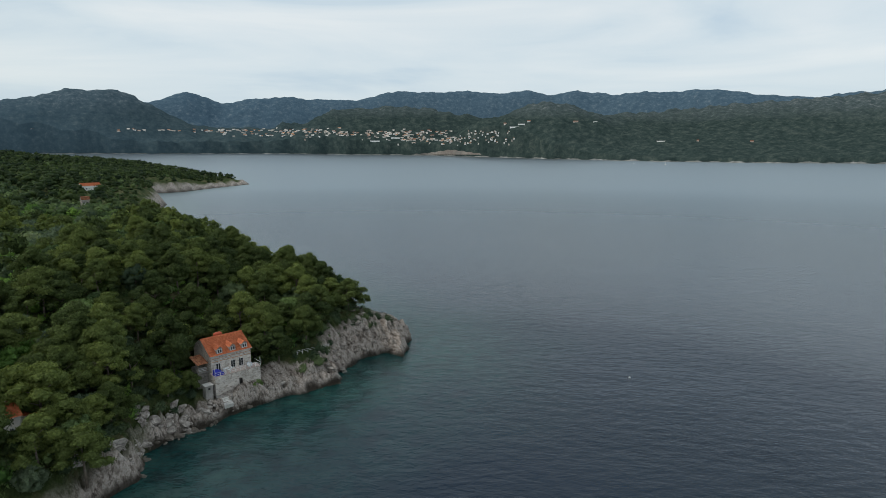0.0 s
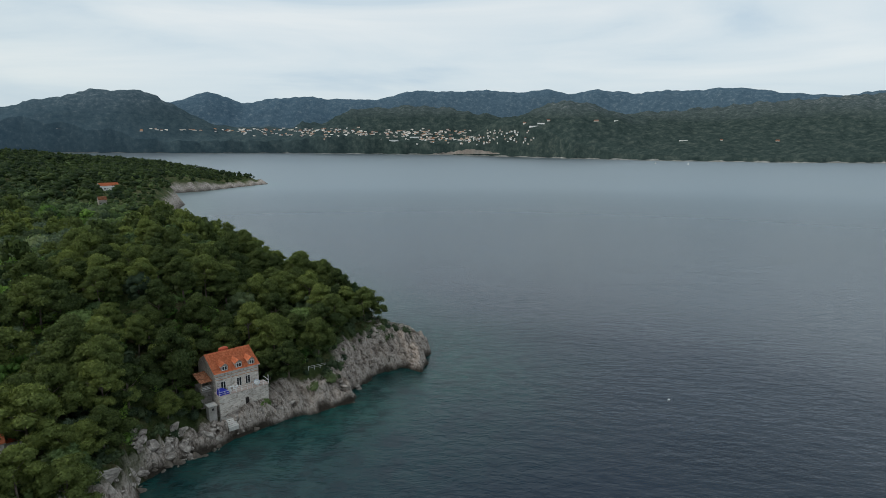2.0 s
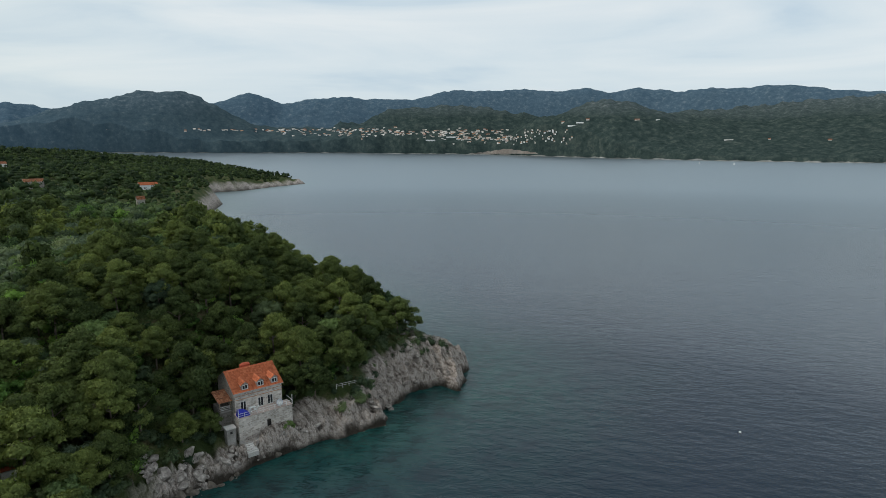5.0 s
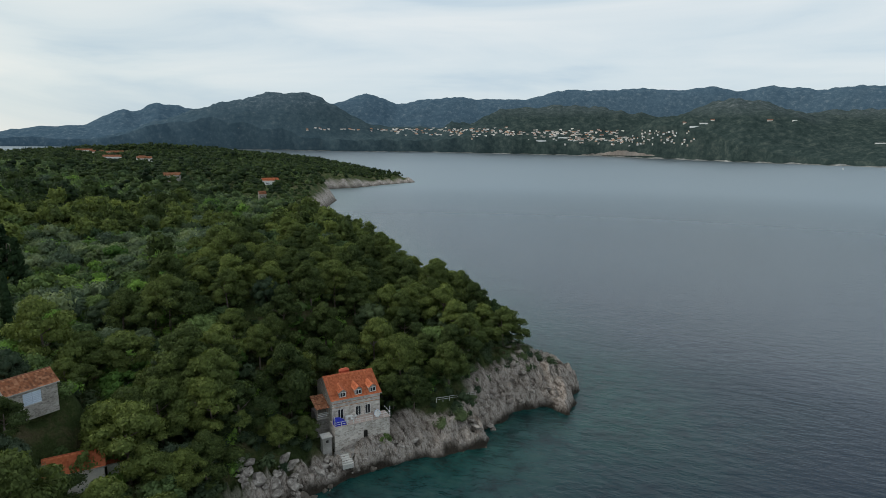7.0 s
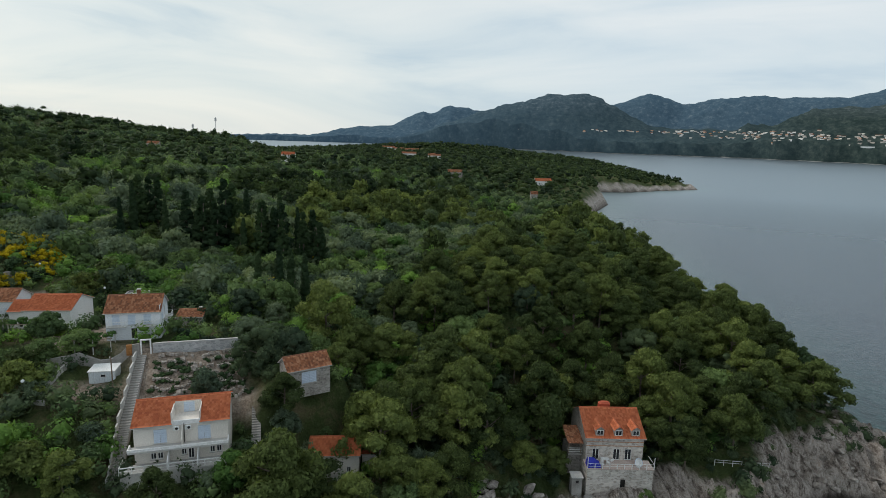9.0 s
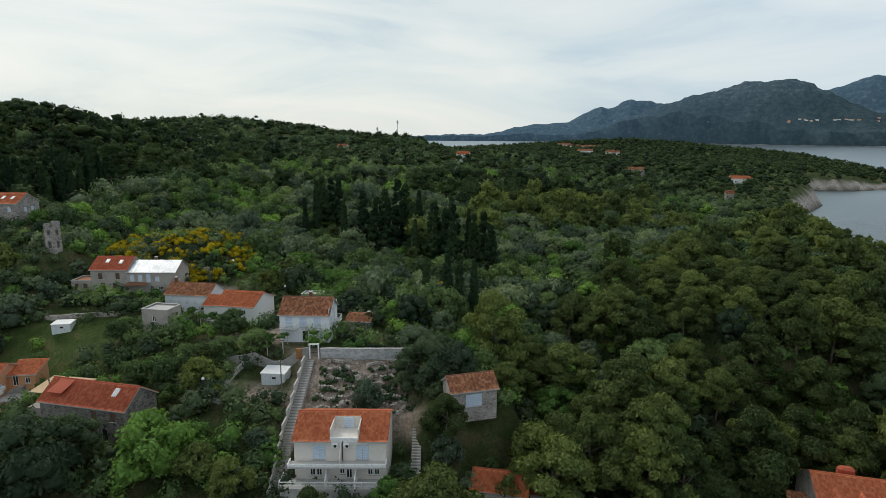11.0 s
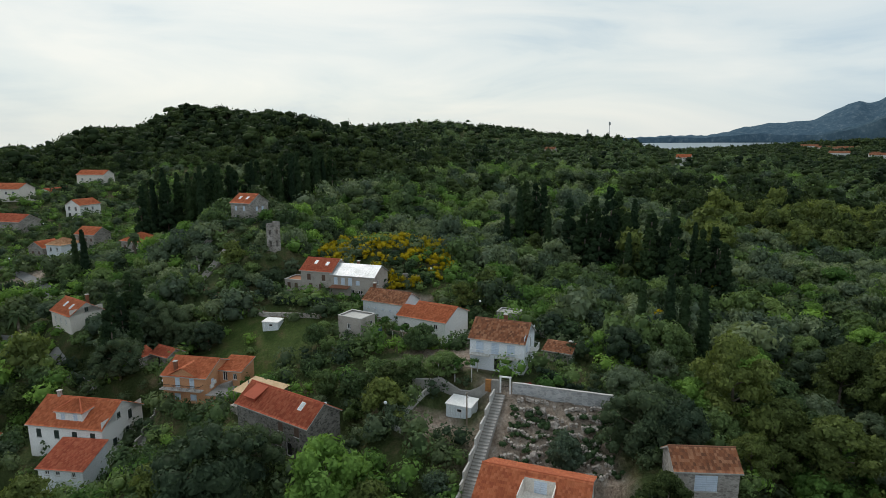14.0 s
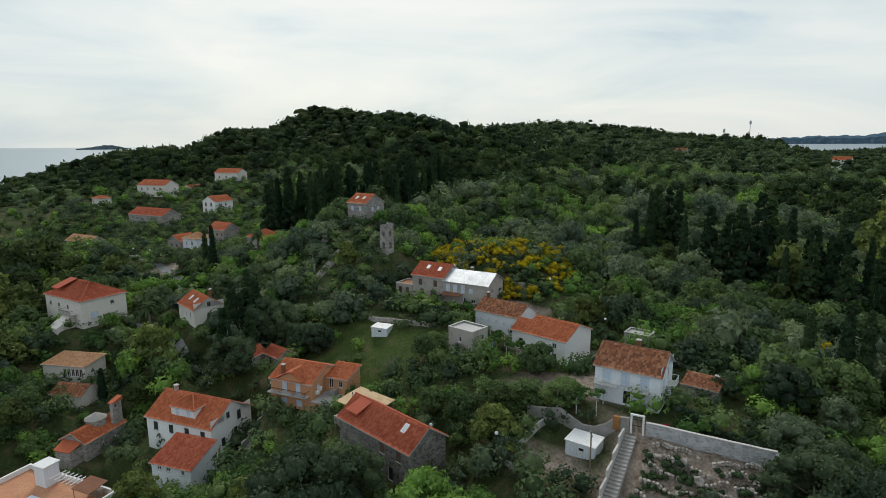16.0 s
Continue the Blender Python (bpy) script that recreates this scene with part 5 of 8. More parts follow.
    part("balcony_floor", box(-w - 2.8, 1.4, 0.1, -w - 0.1, 2.8, 0.35), M["concrete"], wing)
    return ob


stone_house()
HX = Matrix.Translation((-37.4, 134.9, 8.6)) @ Matrix.Rotation(radians(41.5), 4, "Z")


def on_terrace(x, y, z=0.1):
    return HX @ Vector((x, y, z))


def terrace_things():
    p = on_terrace(-9.4, -2.0)
    b = thing("covered_furniture", p.x, p.y, p.z, 41.5, "garden furniture under a royal blue cover", "cover")
    part("cover", ([(-1.2, -0.8, 0), (1.2, -0.8, 0), (1.2, 0.8, 0), (-1.2, 0.8, 0), (-1.0, -0.6, 0.8), (0.2, -0.6, 0.75), (1.1, -0.7, 0.5), (1.1, 0.6, 0.55), (0.2, 0.6, 1.2), (-1.0, 0.6, 1.35)],
                   [[0, 1, 6, 5, 4], [1, 2, 7, 6], [2, 3, 9, 8, 7], [3, 0, 4, 9], [4, 5, 8, 9], [5, 6, 7, 8]]), M["blue_cover"], b)
    for i, (x, y) in enumerate(((-7.6, -1.2), (-6.6, -1.6), (-7.9, -2.3), (-5.9, -1.0))):
        p = on_terrace(x, y)
        c = thing("garden_chair", p.x, p.y, p.z, 30 + 70 * i, "white plastic garden chair on the terrace", "chair", "chairs on the terrace")
        part("seat", box(-0.28, -0.28, 0.42, 0.28, 0.28, 0.47, 0.02), M["frame"], c)
        part("backrest", box(-0.28, 0.24, 0.47, 0.28, 0.3, 0.95, 0.02), M["frame"], c)
        for lx in (-0.24, 0.24):
            for ly in (-0.24, 0.24):
                part("leg", rod((lx, ly, 0), (lx * 0.95, ly * 0.95, 0.42), 0.03, n=5), M["frame"], c)
    p = on_terrace(-7.0, -0.9)
    t = thing("garden_table", p.x, p.y, p.z, 41.5, "white garden table on the stone house's terrace", "table")
    part("tabletop", box(-0.7, -0.45, 0.7, 0.7, 0.45, 0.75, 0.02), M["frame"], t)
    for lx in (-0.6, 0.6):
        for ly in (-0.36, 0.36):
            part("leg", rod((lx, ly, 0), (lx, ly, 0.7), 0.03, n=5), M["frame"], t)
    p = on_terrace(-1.2, -1.6)
    bo = thing("dinghy", p.x, p.y, p.z, 20, "small white and blue dinghy lying on the terrace", "boat")
    hull, ring = [], 10
    for j, (yy, wd, zz) in enumerate(((-1.4, 0.35, 0.35), (-0.7, 0.62, 0.28), (0.2, 0.62, 0.26), (1.0, 0.4, 0.32), (1.4, 0.05, 0.5))):
        for a in range(5):
            an = math.pi * a / 4
            hull.append((math.cos(an) * wd, yy, 0.5 + zz * 0.2 - math.sin(an) * 0.42))
    part("hull", (hull, [[j * 5 + a, j * 5 + a + 1, j * 5 + a + 6, j * 5 + a + 5] for j in range(4) for a in range(4)] + [[0, 1, 2, 3, 4]]), M["frame"], bo)
    for e in (0, 4):
        for j in range(4):
            part("gunwale", rod(hull[j * 5 + e], hull[j * 5 + 5 + e], 0.06, n=5), M["blue_shutter"], bo)
    p = on_terrace(-12.3, -2.2, -4.6)
    h = thing("pump_hut", p.x, p.y, p.z, 41.5, "narrow grey concrete hut beside the stone house", "hut")
    part("wall", box(-0.9, -0.9, -1.5, 0.9, 0.9, 2.9, 0.05), M["concrete"], h)
    part("roof", box(-1.05, -1.05, 2.9, 1.05, 1.05, 3.08, 0.03), M["pale_concrete"], h)
    part("opening", box(-0.25, -0.93, 1.9, 0.25, -0.89, 2.4), M["iron"], h)


terrace_things()


# the white apartment house under the terraced garden
def apartment_house():
    N, w, d, H, rise = (-77.6, 78.0), 12.4, 9.0, 8.0, 2.0
    ob = thing("apartment_house", N[0], N[1], 15.5, 57, "white apartment house with balconies and an orange tiled roof", "house")
    fn = side_map("F", w, d)
    up = row("F", (3.4, 9.2), 5.15, 1.7, 2.1, "blue")
    lo = [("F", 2.4, 2.75, 0.75, 1.0, "glass"), ("F", 3.3, 2.75, 0.75, 1.0, "glass"), ("F", 6.4, 3.0, 0.7, 1.0, "glass"), ("F", 7.35, 2.35, 0.8, 2.05, "glass"), ("F", 10.2, 2.9, 0.7, 1.0, "glass"), ("F", 11.1, 2.9, 0.7, 1.0, "glass")]
    geos = [facade(w, -4, H, [(u, z, a, b) for _, u, z, a, b, _ in up + lo], fn)]
    for s in "RLB":
        geos.append(facade(d if s != "B" else w, -4, H, [], side_map(s, w, d)))
    for x in (0, -w):
        geos.append(([(x, 0, H), (x, d, H), (x, d / 2, H + rise)], [[0, 1, 2]]))
    part("wall", join(*geos), M["cream"], ob)
    for s, u, z, a, b, k in up + lo:
        window(ob, fn, u, z, a, b, k)
    o, k = 0.3, rise / (d / 2)
    r, e, q = H + rise, H - 0.3 * k, d / 2
    x0, x1 = -w + 5.0, -w + 8.6
    sl = [((-w - o, q, r), (x0, q, r), (x0, -o, e), (-w - o, -o, e)), ((x1, q, r), (o, q, r), (o, -o, e), (x1, -o, e)),
          ((x0, q, r), (x1, q, r), (x1, q - 0.9, r - 0.9 * k), (x0, q - 0.9, r - 0.9 * k)), ((-w - o, q, r), (o, q, r), (o, d + o, e), (-w - o, d + o, e))]
    rf = roof_part("roof", sl, M["tile_new"], ob)
    part("boarding", join(slab_under(sl[0]), slab_under(sl[1]), slab_under(sl[3])), M["pale_concrete"], rf)
    part("ridge_tiles", rod((-w - o, q, r), (o, q, r), 0.13, n=8), M["tile_new"], rf)
    rt = part("roof_terrace", join(box(x0, 0.1, H - 0.5, x1, 3.6, H - 0.1), box(x0 - 0.12, 0, H - 0.3, x0, 3.6, H + 1.5), box(x1, 0, H - 0.3, x1 + 0.12, 3.6, H + 1.5), box(x0, 3.6, H - 0.5, x1, 3.7, r - 0.35)), M["cream"], ob)
    part("parapet", box(x0 - 0.12, -0.1, H - 0.3, x1 + 0.12, 0.1, H + 0.35, 0.02), M["white"], rt)
    window(rt, lambda u, i, z: (-w + u, 3.6 + i - 0.1, z), 6.9, H - 0.1, 1.5, 1.55, "blue")
    # upper balcony with its parapet, party wall and air conditioners
    ub = part("upper_balcony", box(-w - 0.6, -1.6, 4.7, 0.1, -0.02, 4.95), M["pale_concrete"], ob)
    part("parapet", join(box(-w - 0.6, -1.6, 4.95, 0.1, -1.45, 5.35), box(-w - 0.6, -1.45, 4.95, -w - 0.45, 0, 5.35), box(-0.05, -1.45, 4.95, 0.1, 0, 5.35)), M["white"], ub)
    part("party_wall", prism([(-w + 6.25, -1.45), (-w + 6.4, -1.45), (-w + 6.4, -0.02), (-w + 6.25, -0.02)], 4.96, [6.0, 6.0, 7.6, 7.6]), M["cream"], ub)
    for u in (5.5, 7.1):
        ac = part("air_conditioner", box(-w + u - 0.4, -0.35, 7.0, -w + u + 0.4, -0.02, 7.55, 0.03), M["frame"], ob)
        part("fan_grille", rod((-w + u + 0.1, -0.37, 7.28), (-w + u + 0.1, -0.34, 7.28), 0.2, n=12), M["iron"], ac)
    part("downpipe", rod((-w + 6.55, -0.08, 4.9), (-w + 6.55, -0.08, 7.9), 0.05, n=6), M["iron"], ob)
    lb = part("lower_balcony", box(-w - 1.6, -2.4, 2.0, 0.1, -0.02, 2.3), M["pale_concrete"], ob)
    part("rail", join(box(-w - 1.6, -2.4, 3.15, 0.1, -2.3, 3.27), box(-w - 1.6, -2.4, 2.7, 0.1, -2.32, 2.76), box(-w - 1.6, -2.4, 3.15, -w - 1.5, 0, 3.27)), M["frame"], lb)
    for i in range(10):
        x = -w - 1.55 + i * (w + 1.6) / 9
        part("post", box(x - 0.05, -2.4, 2.3, x + 0.05, -2.3, 3.15), M["frame"], lb)
    for u in (4.4, 8.3):
        part("party_wall", prism([(-w + u, -2.3), (-w + u + 0.15, -2.3), (-w + u + 0.15, -0.02), (-w + u, -0.02)], 2.31, [3.4, 3.4, 4.6, 4.6]), M["white"], lb)
    part("lower_wall", box(-w - 1.5, -2.3, -4, 0.0, -0.05, 2.0), M["pale_concrete"], ob)
    for x in np.arange(-w, 1, 3):
        for y in (-2, 1, 4, 7, 9):
            c, s = math.cos(radians(57)), math.sin(radians(57))
            CLEAR.append((N[0] + x * c - y * s, N[1] + x * s + y * c, 2.6))
            PADS.append((N[0] + x * c - y * s, N[1] + x * s + y * c, 3.4, 15.5 if y < 8 else 18.0))
    HEIGHTS.append((-85.0, 75.3, 16.0))


apartment_house()

h = house("white two-storey house with balconies and a weathered tiled roof", (-109.4, 82.9), 26.6, 55, 9.0, 7.2, 5.2, 2.3, "bluewhite", "tile_old", "gx",
          row("F", (1.7, 4.3, 6.9), 2.75, 1.3, 1.9, "blue") + [("F", 4.6, 0.1, 1.1, 2.0, "door"), ("R", 2.0, 3.0, 0.9, 1.2, "blue"), ("R", 4.6, 3.0, 0.9, 1.9, "glass"), ("R", 3.6, 5.3, 0.7, 0.9, "glass")], [(-4.2, 4.2, 8.3)])
balcony(h, side_map("F", 9.0, 7.2), 1.9, 2.65, 3.2)
balcony(h, side_map("F", 9.0, 7.2), 6.8, 2.65, 3.4)
balcony(h, side_map("R", 9.0, 7.2), 4.6, 2.7, 2.6, 1.2)
house("small stone shed with a weathered tiled roof", (-114.5, 93.4), 25.4, 50, 4.8, 3.2, 1.9, 0.7, "stone_grey", "tile_old", "lean", [], [(-0.6, 2.4, 3.2)], name="shed", category="shed", group="sheds of the village")
house("white house with an orange gable roof and annexe", (-133.8, 75.8), 23.2, 47, 8.8, 9.6, 5.0, 2.0, "white", "tile_new", "gx", [("F", 6.6, 1.0, 1.0, 1.3, "glass"), ("F", 3.0, 0.1, 0.9, 2.0, "glass"), ("R", 2.5, 0.6, 1.0, 1.5, "glass"), ("F", 6.6, 3.2, 0.9, 1.0, "grey")])
house("long white house with a dark weathered tiled roof", (-147.6, 69.6), 24.4, 49, 10.5, 6.8, 4.0, 1.9, "bluewhite", "tile_old", "gx", row("F", (1.5, 3.4, 5.3, 7.2, 9.0), 2.0, 0.5, 0.5, "blue"), [(-9.6, 3.4, 7.0)])
house("low white link building between two white houses", (-141.0, 72.2), 23.6, 48, 5.6, 6.0, 3.6, 1.5, "white", "tile_new", "gx", [("F", 2.0, 0.1, 1.0, 2.0, "door")])
hm = house("grey plastered house with a bright zinc sheet roof", (-158.1, 64.6), 27.5, 58, 11.2, 7.6, 4.9, 2.0, "greige", "metal", "gx",
           row("F", (1.2, 3.1), 2.5, 1.0, 1.7, "blue") + [("F", 5.0, 2.4, 1.0, 1.9, "blue"), ("F", 7.0, 2.6, 1.0, 1.1, "blue"), ("F", 5.6, 0.4, 0.9, 1.2, "glass"), ("F", 7.6, 0.5, 1.1, 0.9, "glass"), ("R", 2.2, 2.6, 0.8, 1.1, "grey")], [(-6.5, 5.2, 7.3)])
part("canopy", join(slab_under([(-11.0, 0.0, 2.35), (-6.2, 0.0, 2.35), (-6.2, -1.6, 2.05), (-11.0, -1.6, 2.05)])), M["tile_old"], hm, "brick-red canopy over the entrance")
house("grey plastered house with a red tiled roof and two skylights", (-164.1, 55.2), 27.6, 58, 8.4, 8.0, 5.3, 2.3, "greige", "tile_red", "gx",
      row("F", (2.2, 6.2), 2.9, 1.0, 1.5, "brown") + row("F", (2.6, 5.4), 0.2, 1.0, 1.9, "brown"), [], [(3.0, 0.62), (6.2, 0.55)])
house("low annexe with a terracotta terrace roof", (-168.6, 48.0), 27.4, 58, 4.6, 5.0, 2.8, 0, "greige", "terracotta", "flat", row("F", (1.2, 3.2), 0.4, 0.9, 1.7, "brown"), name="annexe")
house("grey cubic house with a flat roof terrace and washing lines", (-134.4, 59.5), 25.2, 47, 5.6, 4.4, 4.7, 0, "greige", "pale_concrete", "flat", [("F", 2.6, 2.3, 0.8, 1.1, "glass"), ("R", 1.4, 0.4, 1.0, 1.8, "glass"), ("R", 3.2, 2.6, 0.8, 1.0, "glass"), ("F", 4.6, 0.6, 0.7, 1.0, "glass")], cellar=3)
house("tall grey stone house with an orange gable roof", (-207.7, 33.4), 39.4, 52, 7.4, 8.0, 6.0, 2.4, "stone_grey", "tile_new", "gx", row("F", (2.0, 5.2), 3.6, 0.9, 1.4, "blue") + row("F", (2.0,), 0.6, 1.0, 1.6, "glass") + [("R", 3, 3.4, 0.9, 1.3, "blue"), ("R", 5.5, 3.4, 0.9, 1.3, "blue")], [], [(2.2, 0.5), (5.0, 0.5)])
ho = house("orange plastered house with a balcony and a front gable", (-128.9, 32.0), 18.2, 66, 8.4, 8.8, 4.9, 1.9, "orange", "tile_new", "gx",
           row("F", (2.9, 5.7), 2.75, 0.95, 1.75, "blue") + row("F", (2.7, 5.8), 0.5, 1.2, 1.1, "blue") + [("R", 2.0, 2.7, 0.8, 1.3, "blue")], [(-6.3, 1.0, 7.1)])
balcony(ho, side_map("F", 8.4, 8.8), 3.9, 2.65, 8.0, 1.0, "iron")
fg = part("gable", ([(-7.2, -0.03, 4.7), (-1.4, -0.03, 4.7), (-4.3, -0.03, 6.3), (-7.2, 0.3, 4.7), (-1.4, 0.3, 4.7), (-4.3, 0.3, 6.3)], [[0, 1, 2], [5, 4, 3], [0, 2, 5, 3], [1, 4, 5, 2], [0, 3, 4, 1]]), M["orange"], ho)
roof_part("gable_roof", [((-4.3, -0.35, 6.45), (-4.3, 3.7, 6.45), (-1.0, 0.7, 4.75), (-1.0, -0.35, 4.75)), ((-4.3, -0.35, 6.45), (-4.3, 3.7, 6.45), (-7.6, 0.7, 4.75), (-7.6, -0.35, 4.75))], M["tile_new"], fg)
for x_ in (0.35, 0.75):
    part("air_conditioner", box(0.02, x_ * 2 + 0.3, 2.2 + x_, 0.4, x_ * 2 + 1.1, 2.8 + x_, 0.03), M["frame"], ho)
hx = house("orange plastered rear wing with a small tiled lean-to roof", (-130.9, 37.6), 18.4, 66, 4.4, 4.6, 4.6, 0.9, "orange", "tile_new", "lean", [("F", 1.3, 2.6, 0.9, 1.8, "french"), ("F", 3.2, 2.9, 0.8, 1.1, "glass")], name="annexe")
part("terrace", box(-4.3, -4.4, -2.0, 0.6, -0.02, 1.6, 0.04), M["orange"], hx)
part("terrace_floor", box(-4.4, -4.5, 1.6, 0.7, -0.02, 1.72, 0.02), M["concrete"], hx)
for i_ in range(8):
    part("step", box(-4.2 + i_ * 0.32, -1.3, 1.72, -3.88 + i_ * 0.32, -0.1, 1.9 + i_ * 0.12), M["concrete"], hx)
hb = house("old dark stone house with a long red-orange tiled roof", (-104.4, 49.2), 18.6, 44, 15.0, 6.6, 5.6, 2.3, "stone_dark", "tile_red", "gx", row("F", (9.6, 12.9), 3.5, 1.0, 1.4, "brown") + [("F", 9.2, 1.1, 0.9, 1.2, "brown"), ("F", 11.2, 0.1, 1.1, 2.1, "door")], [], [(12.0, 0.62)])
part("gable_dormer", join(box(-13.4, 0.6, 5.6, -11.6, 2.6, 7.0), slab_under([(-13.8, 0.3, 6.9), (-11.2, 0.3, 6.9), (-11.2, 3.2, 7.9), (-13.8, 3.2, 7.9)])), M["tile_red"], hb)
house("white house with a large orange hip roof and dark shutters", (-124.8, 16.4), 11.6, 67, 14.0, 9.6, 5.8, 2.9, "white", "tile_new", "gx",
      row("F", (2.0, 5.4, 8.8, 12.2), 3.5, 0.95, 1.5, "dark") + [("R", 2.6, 1.6, 0.9, 1.4, "dark"), ("R", 5.6, 2.3, 0.8, 1.3, "dark"), ("R", 6.6, 4.6, 0.9, 1.7, "dark"), ("R", 4.0, 5.9, 0.8, 1.1, "dark")], [(-11.8, 4.8, 9.6)])
house("dormer storey with a pyramid roof on a white house", (-127.3, 12.9), 17.0, 67, 5.0, 4.4, 2.7, 1.3, "white", "tile_new", "hip", row("F", (1.3, 3.7), 0.9, 0.8, 1.3, "blue"), cellar=0.6, name="roof_storey", clear=0, group="", pad=11.6)
house("white lower wing with a rust-red lean-to roof", (-118.9, 15.2), 9.6, 70, 7.6, 5.6, 4.2, 1.9, "bluewhite", "tile_red", "lean", row("F", (1.5, 3.3), 3.1, 0.8, 0.9, "grey") + [("F", 6.0, 2.9, 0.7, 0.9, "glass")], cellar=3)
house("small cream house with an orange roof and two skylights", (-165.9, -1.8), 22.0, 42, 9.6, 7.0, 3.6, 2.4, "cream", "tile_new", "gx", row("F", (2.0, 4.6, 7.2), 1.2, 0.7, 1.3, "grey") + [("R", 3.5, 1.0, 1.0, 1.2, "dark"), ("R", 3.5, 3.8, 0.8, 1.1, "dark")], [(-2.0, 4.8, 7.2)], [(3.4, 0.55), (6.6, 0.5)])
hbig = house("large cream villa with a red tiled roof and outside stairs", (-171.5, -30.5), 19.6, 58, 16.0, 11.0, 6.8, 3.0, "cream", "tile_red", "hip", row("F", (2.2, 6.0, 10.0), 4.0, 1.0, 1.2, "grey") + [("R", 3.0, 2.0, 1.6, 1.6, "blue"), ("R", 7.5, 4.4, 1.0, 1.0, "glass")], [], [])
part("gable_roof", join(slab_under([(-13.5, 0.4, 8.6), (-10.3, 0.4, 8.6), (-10.3, 5.2, 10.2), (-13.5, 5.2, 10.2)])), M["tile_red"], hbig)
balcony(hbig, side_map("F", 16.0, 11.0), 11.5, 3.4, 5.0, 1.6, "brown_shutter")
part("stair_block", prism([(-7.0, -4.2), (-3.4, -4.2), (-3.4, -0.02), (-7.0, -0.02)], -2.0, [0.6, 0.6, 3.3, 3.3]), M["cream"], hbig)
house("stone cottage with a sandy tiled roof", (-252.5, -74.3), 24.0, 60, 15.0, 6.6, 3.0, 1.9, "greige", "tile_pale", "gx", row("F", (3, 7, 11), 0.9, 0.9, 1.2, "glass"))
house("long stone villa with a red tiled roof", (-275.1, -56.7), 29.6, 62, 21.0, 9.0, 4.4, 2.4, "stone_grey", "tile_red", "gx", row("F", (2, 5, 8, 11, 14, 17), 2.0, 0.9, 1.3, "grey"))
house("cream villa with an orange tiled roof above a terrace", (-310.5, -70.7), 38.6, 70, 16.0, 9.0, 5.4, 2.2, "cream", "tile_new", "gx", row("F", (2.5, 6, 10, 13.5), 3.0, 1.1, 1.3, "grey") + row("F", (4, 12), 0.4, 1.4, 1.9, "glass"))
house("white bungalow with a broad red tiled roof", (-343.5, -69.7), 36.0, 65, 11.0, 13.0, 3.2, 2.4, "white", "tile_red", "gy", row("F", (3, 7.5), 0.6, 2.0, 1.5, "glass"))
house("cream house with a tiled roof beside the pines", (-346.0, -48.0), 43.6, 68, 15.0, 7.5, 4.3, 2.0, "cream", "tile_new", "gx", row("F", (3, 7.5, 12), 1.2, 1.1, 1.3, "glass"))
house("white house with balconies and an orange roof", (-295.1, -42.3), 32.2, 60, 8.0, 10.0, 5.6, 2.2, "white", "tile_new", "gy", row("F", (2, 5.5), 3.2, 1.2, 1.8, "glass") + row("F", (2, 5.5), 0.4, 1.4, 1.9, "glass") + row("R", (2.5, 6), 3.2, 1.0, 1.3, "glass"))
house("small cream block house with a tiled roof", (-307.0, -99.9), 33.6, 50, 6.4, 6.0, 4.9, 1.1, "cream", "tile_new", "hip", row("F", (1.6, 4.4), 2.8, 0.9, 1.2, "grey"))
house("tall pale blue-white house with an ochre tiled roof", (-242.6, -31.1), 23.6, 58, 7.0, 7.6, 6.0, 1.8, "bluewhite", "tile_pale", "hip", row("F", (2, 5), 3.6, 0.9, 1.4, "grey") + row("F", (2, 5), 0.8, 0.9, 1.4, "grey"))
house("rough stone house with a rust-orange roof", (-246.6, -38.2), 23.4, 58, 7.0, 7.0, 4.8, 2.0, "stone_grey", "tile_new", "gy", row("F", (2, 5), 2.4, 0.9, 1.2, "brown"))
house("stone house with a rust-orange roof above the lane", (-252.0, -24.0), 26.4, 58, 9.0, 7.0, 5.0, 2.2, "stone_grey", "tile_new", "gx", row("F", (2, 5, 7.5), 2.4, 0.9, 1.2, "brown"))
house("stone house with an orange hip roof among palms", (-233.6, -5.2), 27.0, 48, 9.0, 9.4, 4.0, 2.4, "stone_grey", "tile_new", "hip", row("F", (2.2, 6.6), 1.2, 0.9, 1.4, "brown") + row("R", (3, 6.5), 1.2, 0.9, 1.4, "brown"))
house("small stone outbuilding with a red tiled roof", (-147.1, 16.1), 18.8, 55, 4.4, 4.2, 2.3, 1.1, "stone_grey", "tile_red", "gy", [("F", 2.2, 0.1, 0.9, 1.7, "door")], name="shed", category="shed", group="sheds of the village")
house("small stone outbuilding with a rust tiled roof", (-146.0, 22.0), 19.2, 47, 5.0, 4.0, 2.2, 1.1, "stone_grey", "tile_red", "gx", [("F", 2.2, 0.1, 0.9, 1.7, "door")], name="shed", category="shed", group="sheds of the village")
house("stone cottage with an old tiled roof and a pale metal door", (-78.7, 97.6), 22.7, 73, 7.2, 4.8, 3.3, 1.6, "stone_grey", "tile_old", "gx", [("F", 3.5, 0.6, 2.6, 2.0, "blue")], name="cottage", pad=23.4, cellar=1.8, front=False)
for u in (0.0, 0.25, 0.5, 0.75, 1.0):
    for v, drop in ((0.6, 0.2), (2.2, 0.6)):
        PADS.append((-80.8 + 2.1 * u + 0.96 * v, 90.7 + 6.9 * u - 0.29 * v, 2.0, 22.7 - drop))
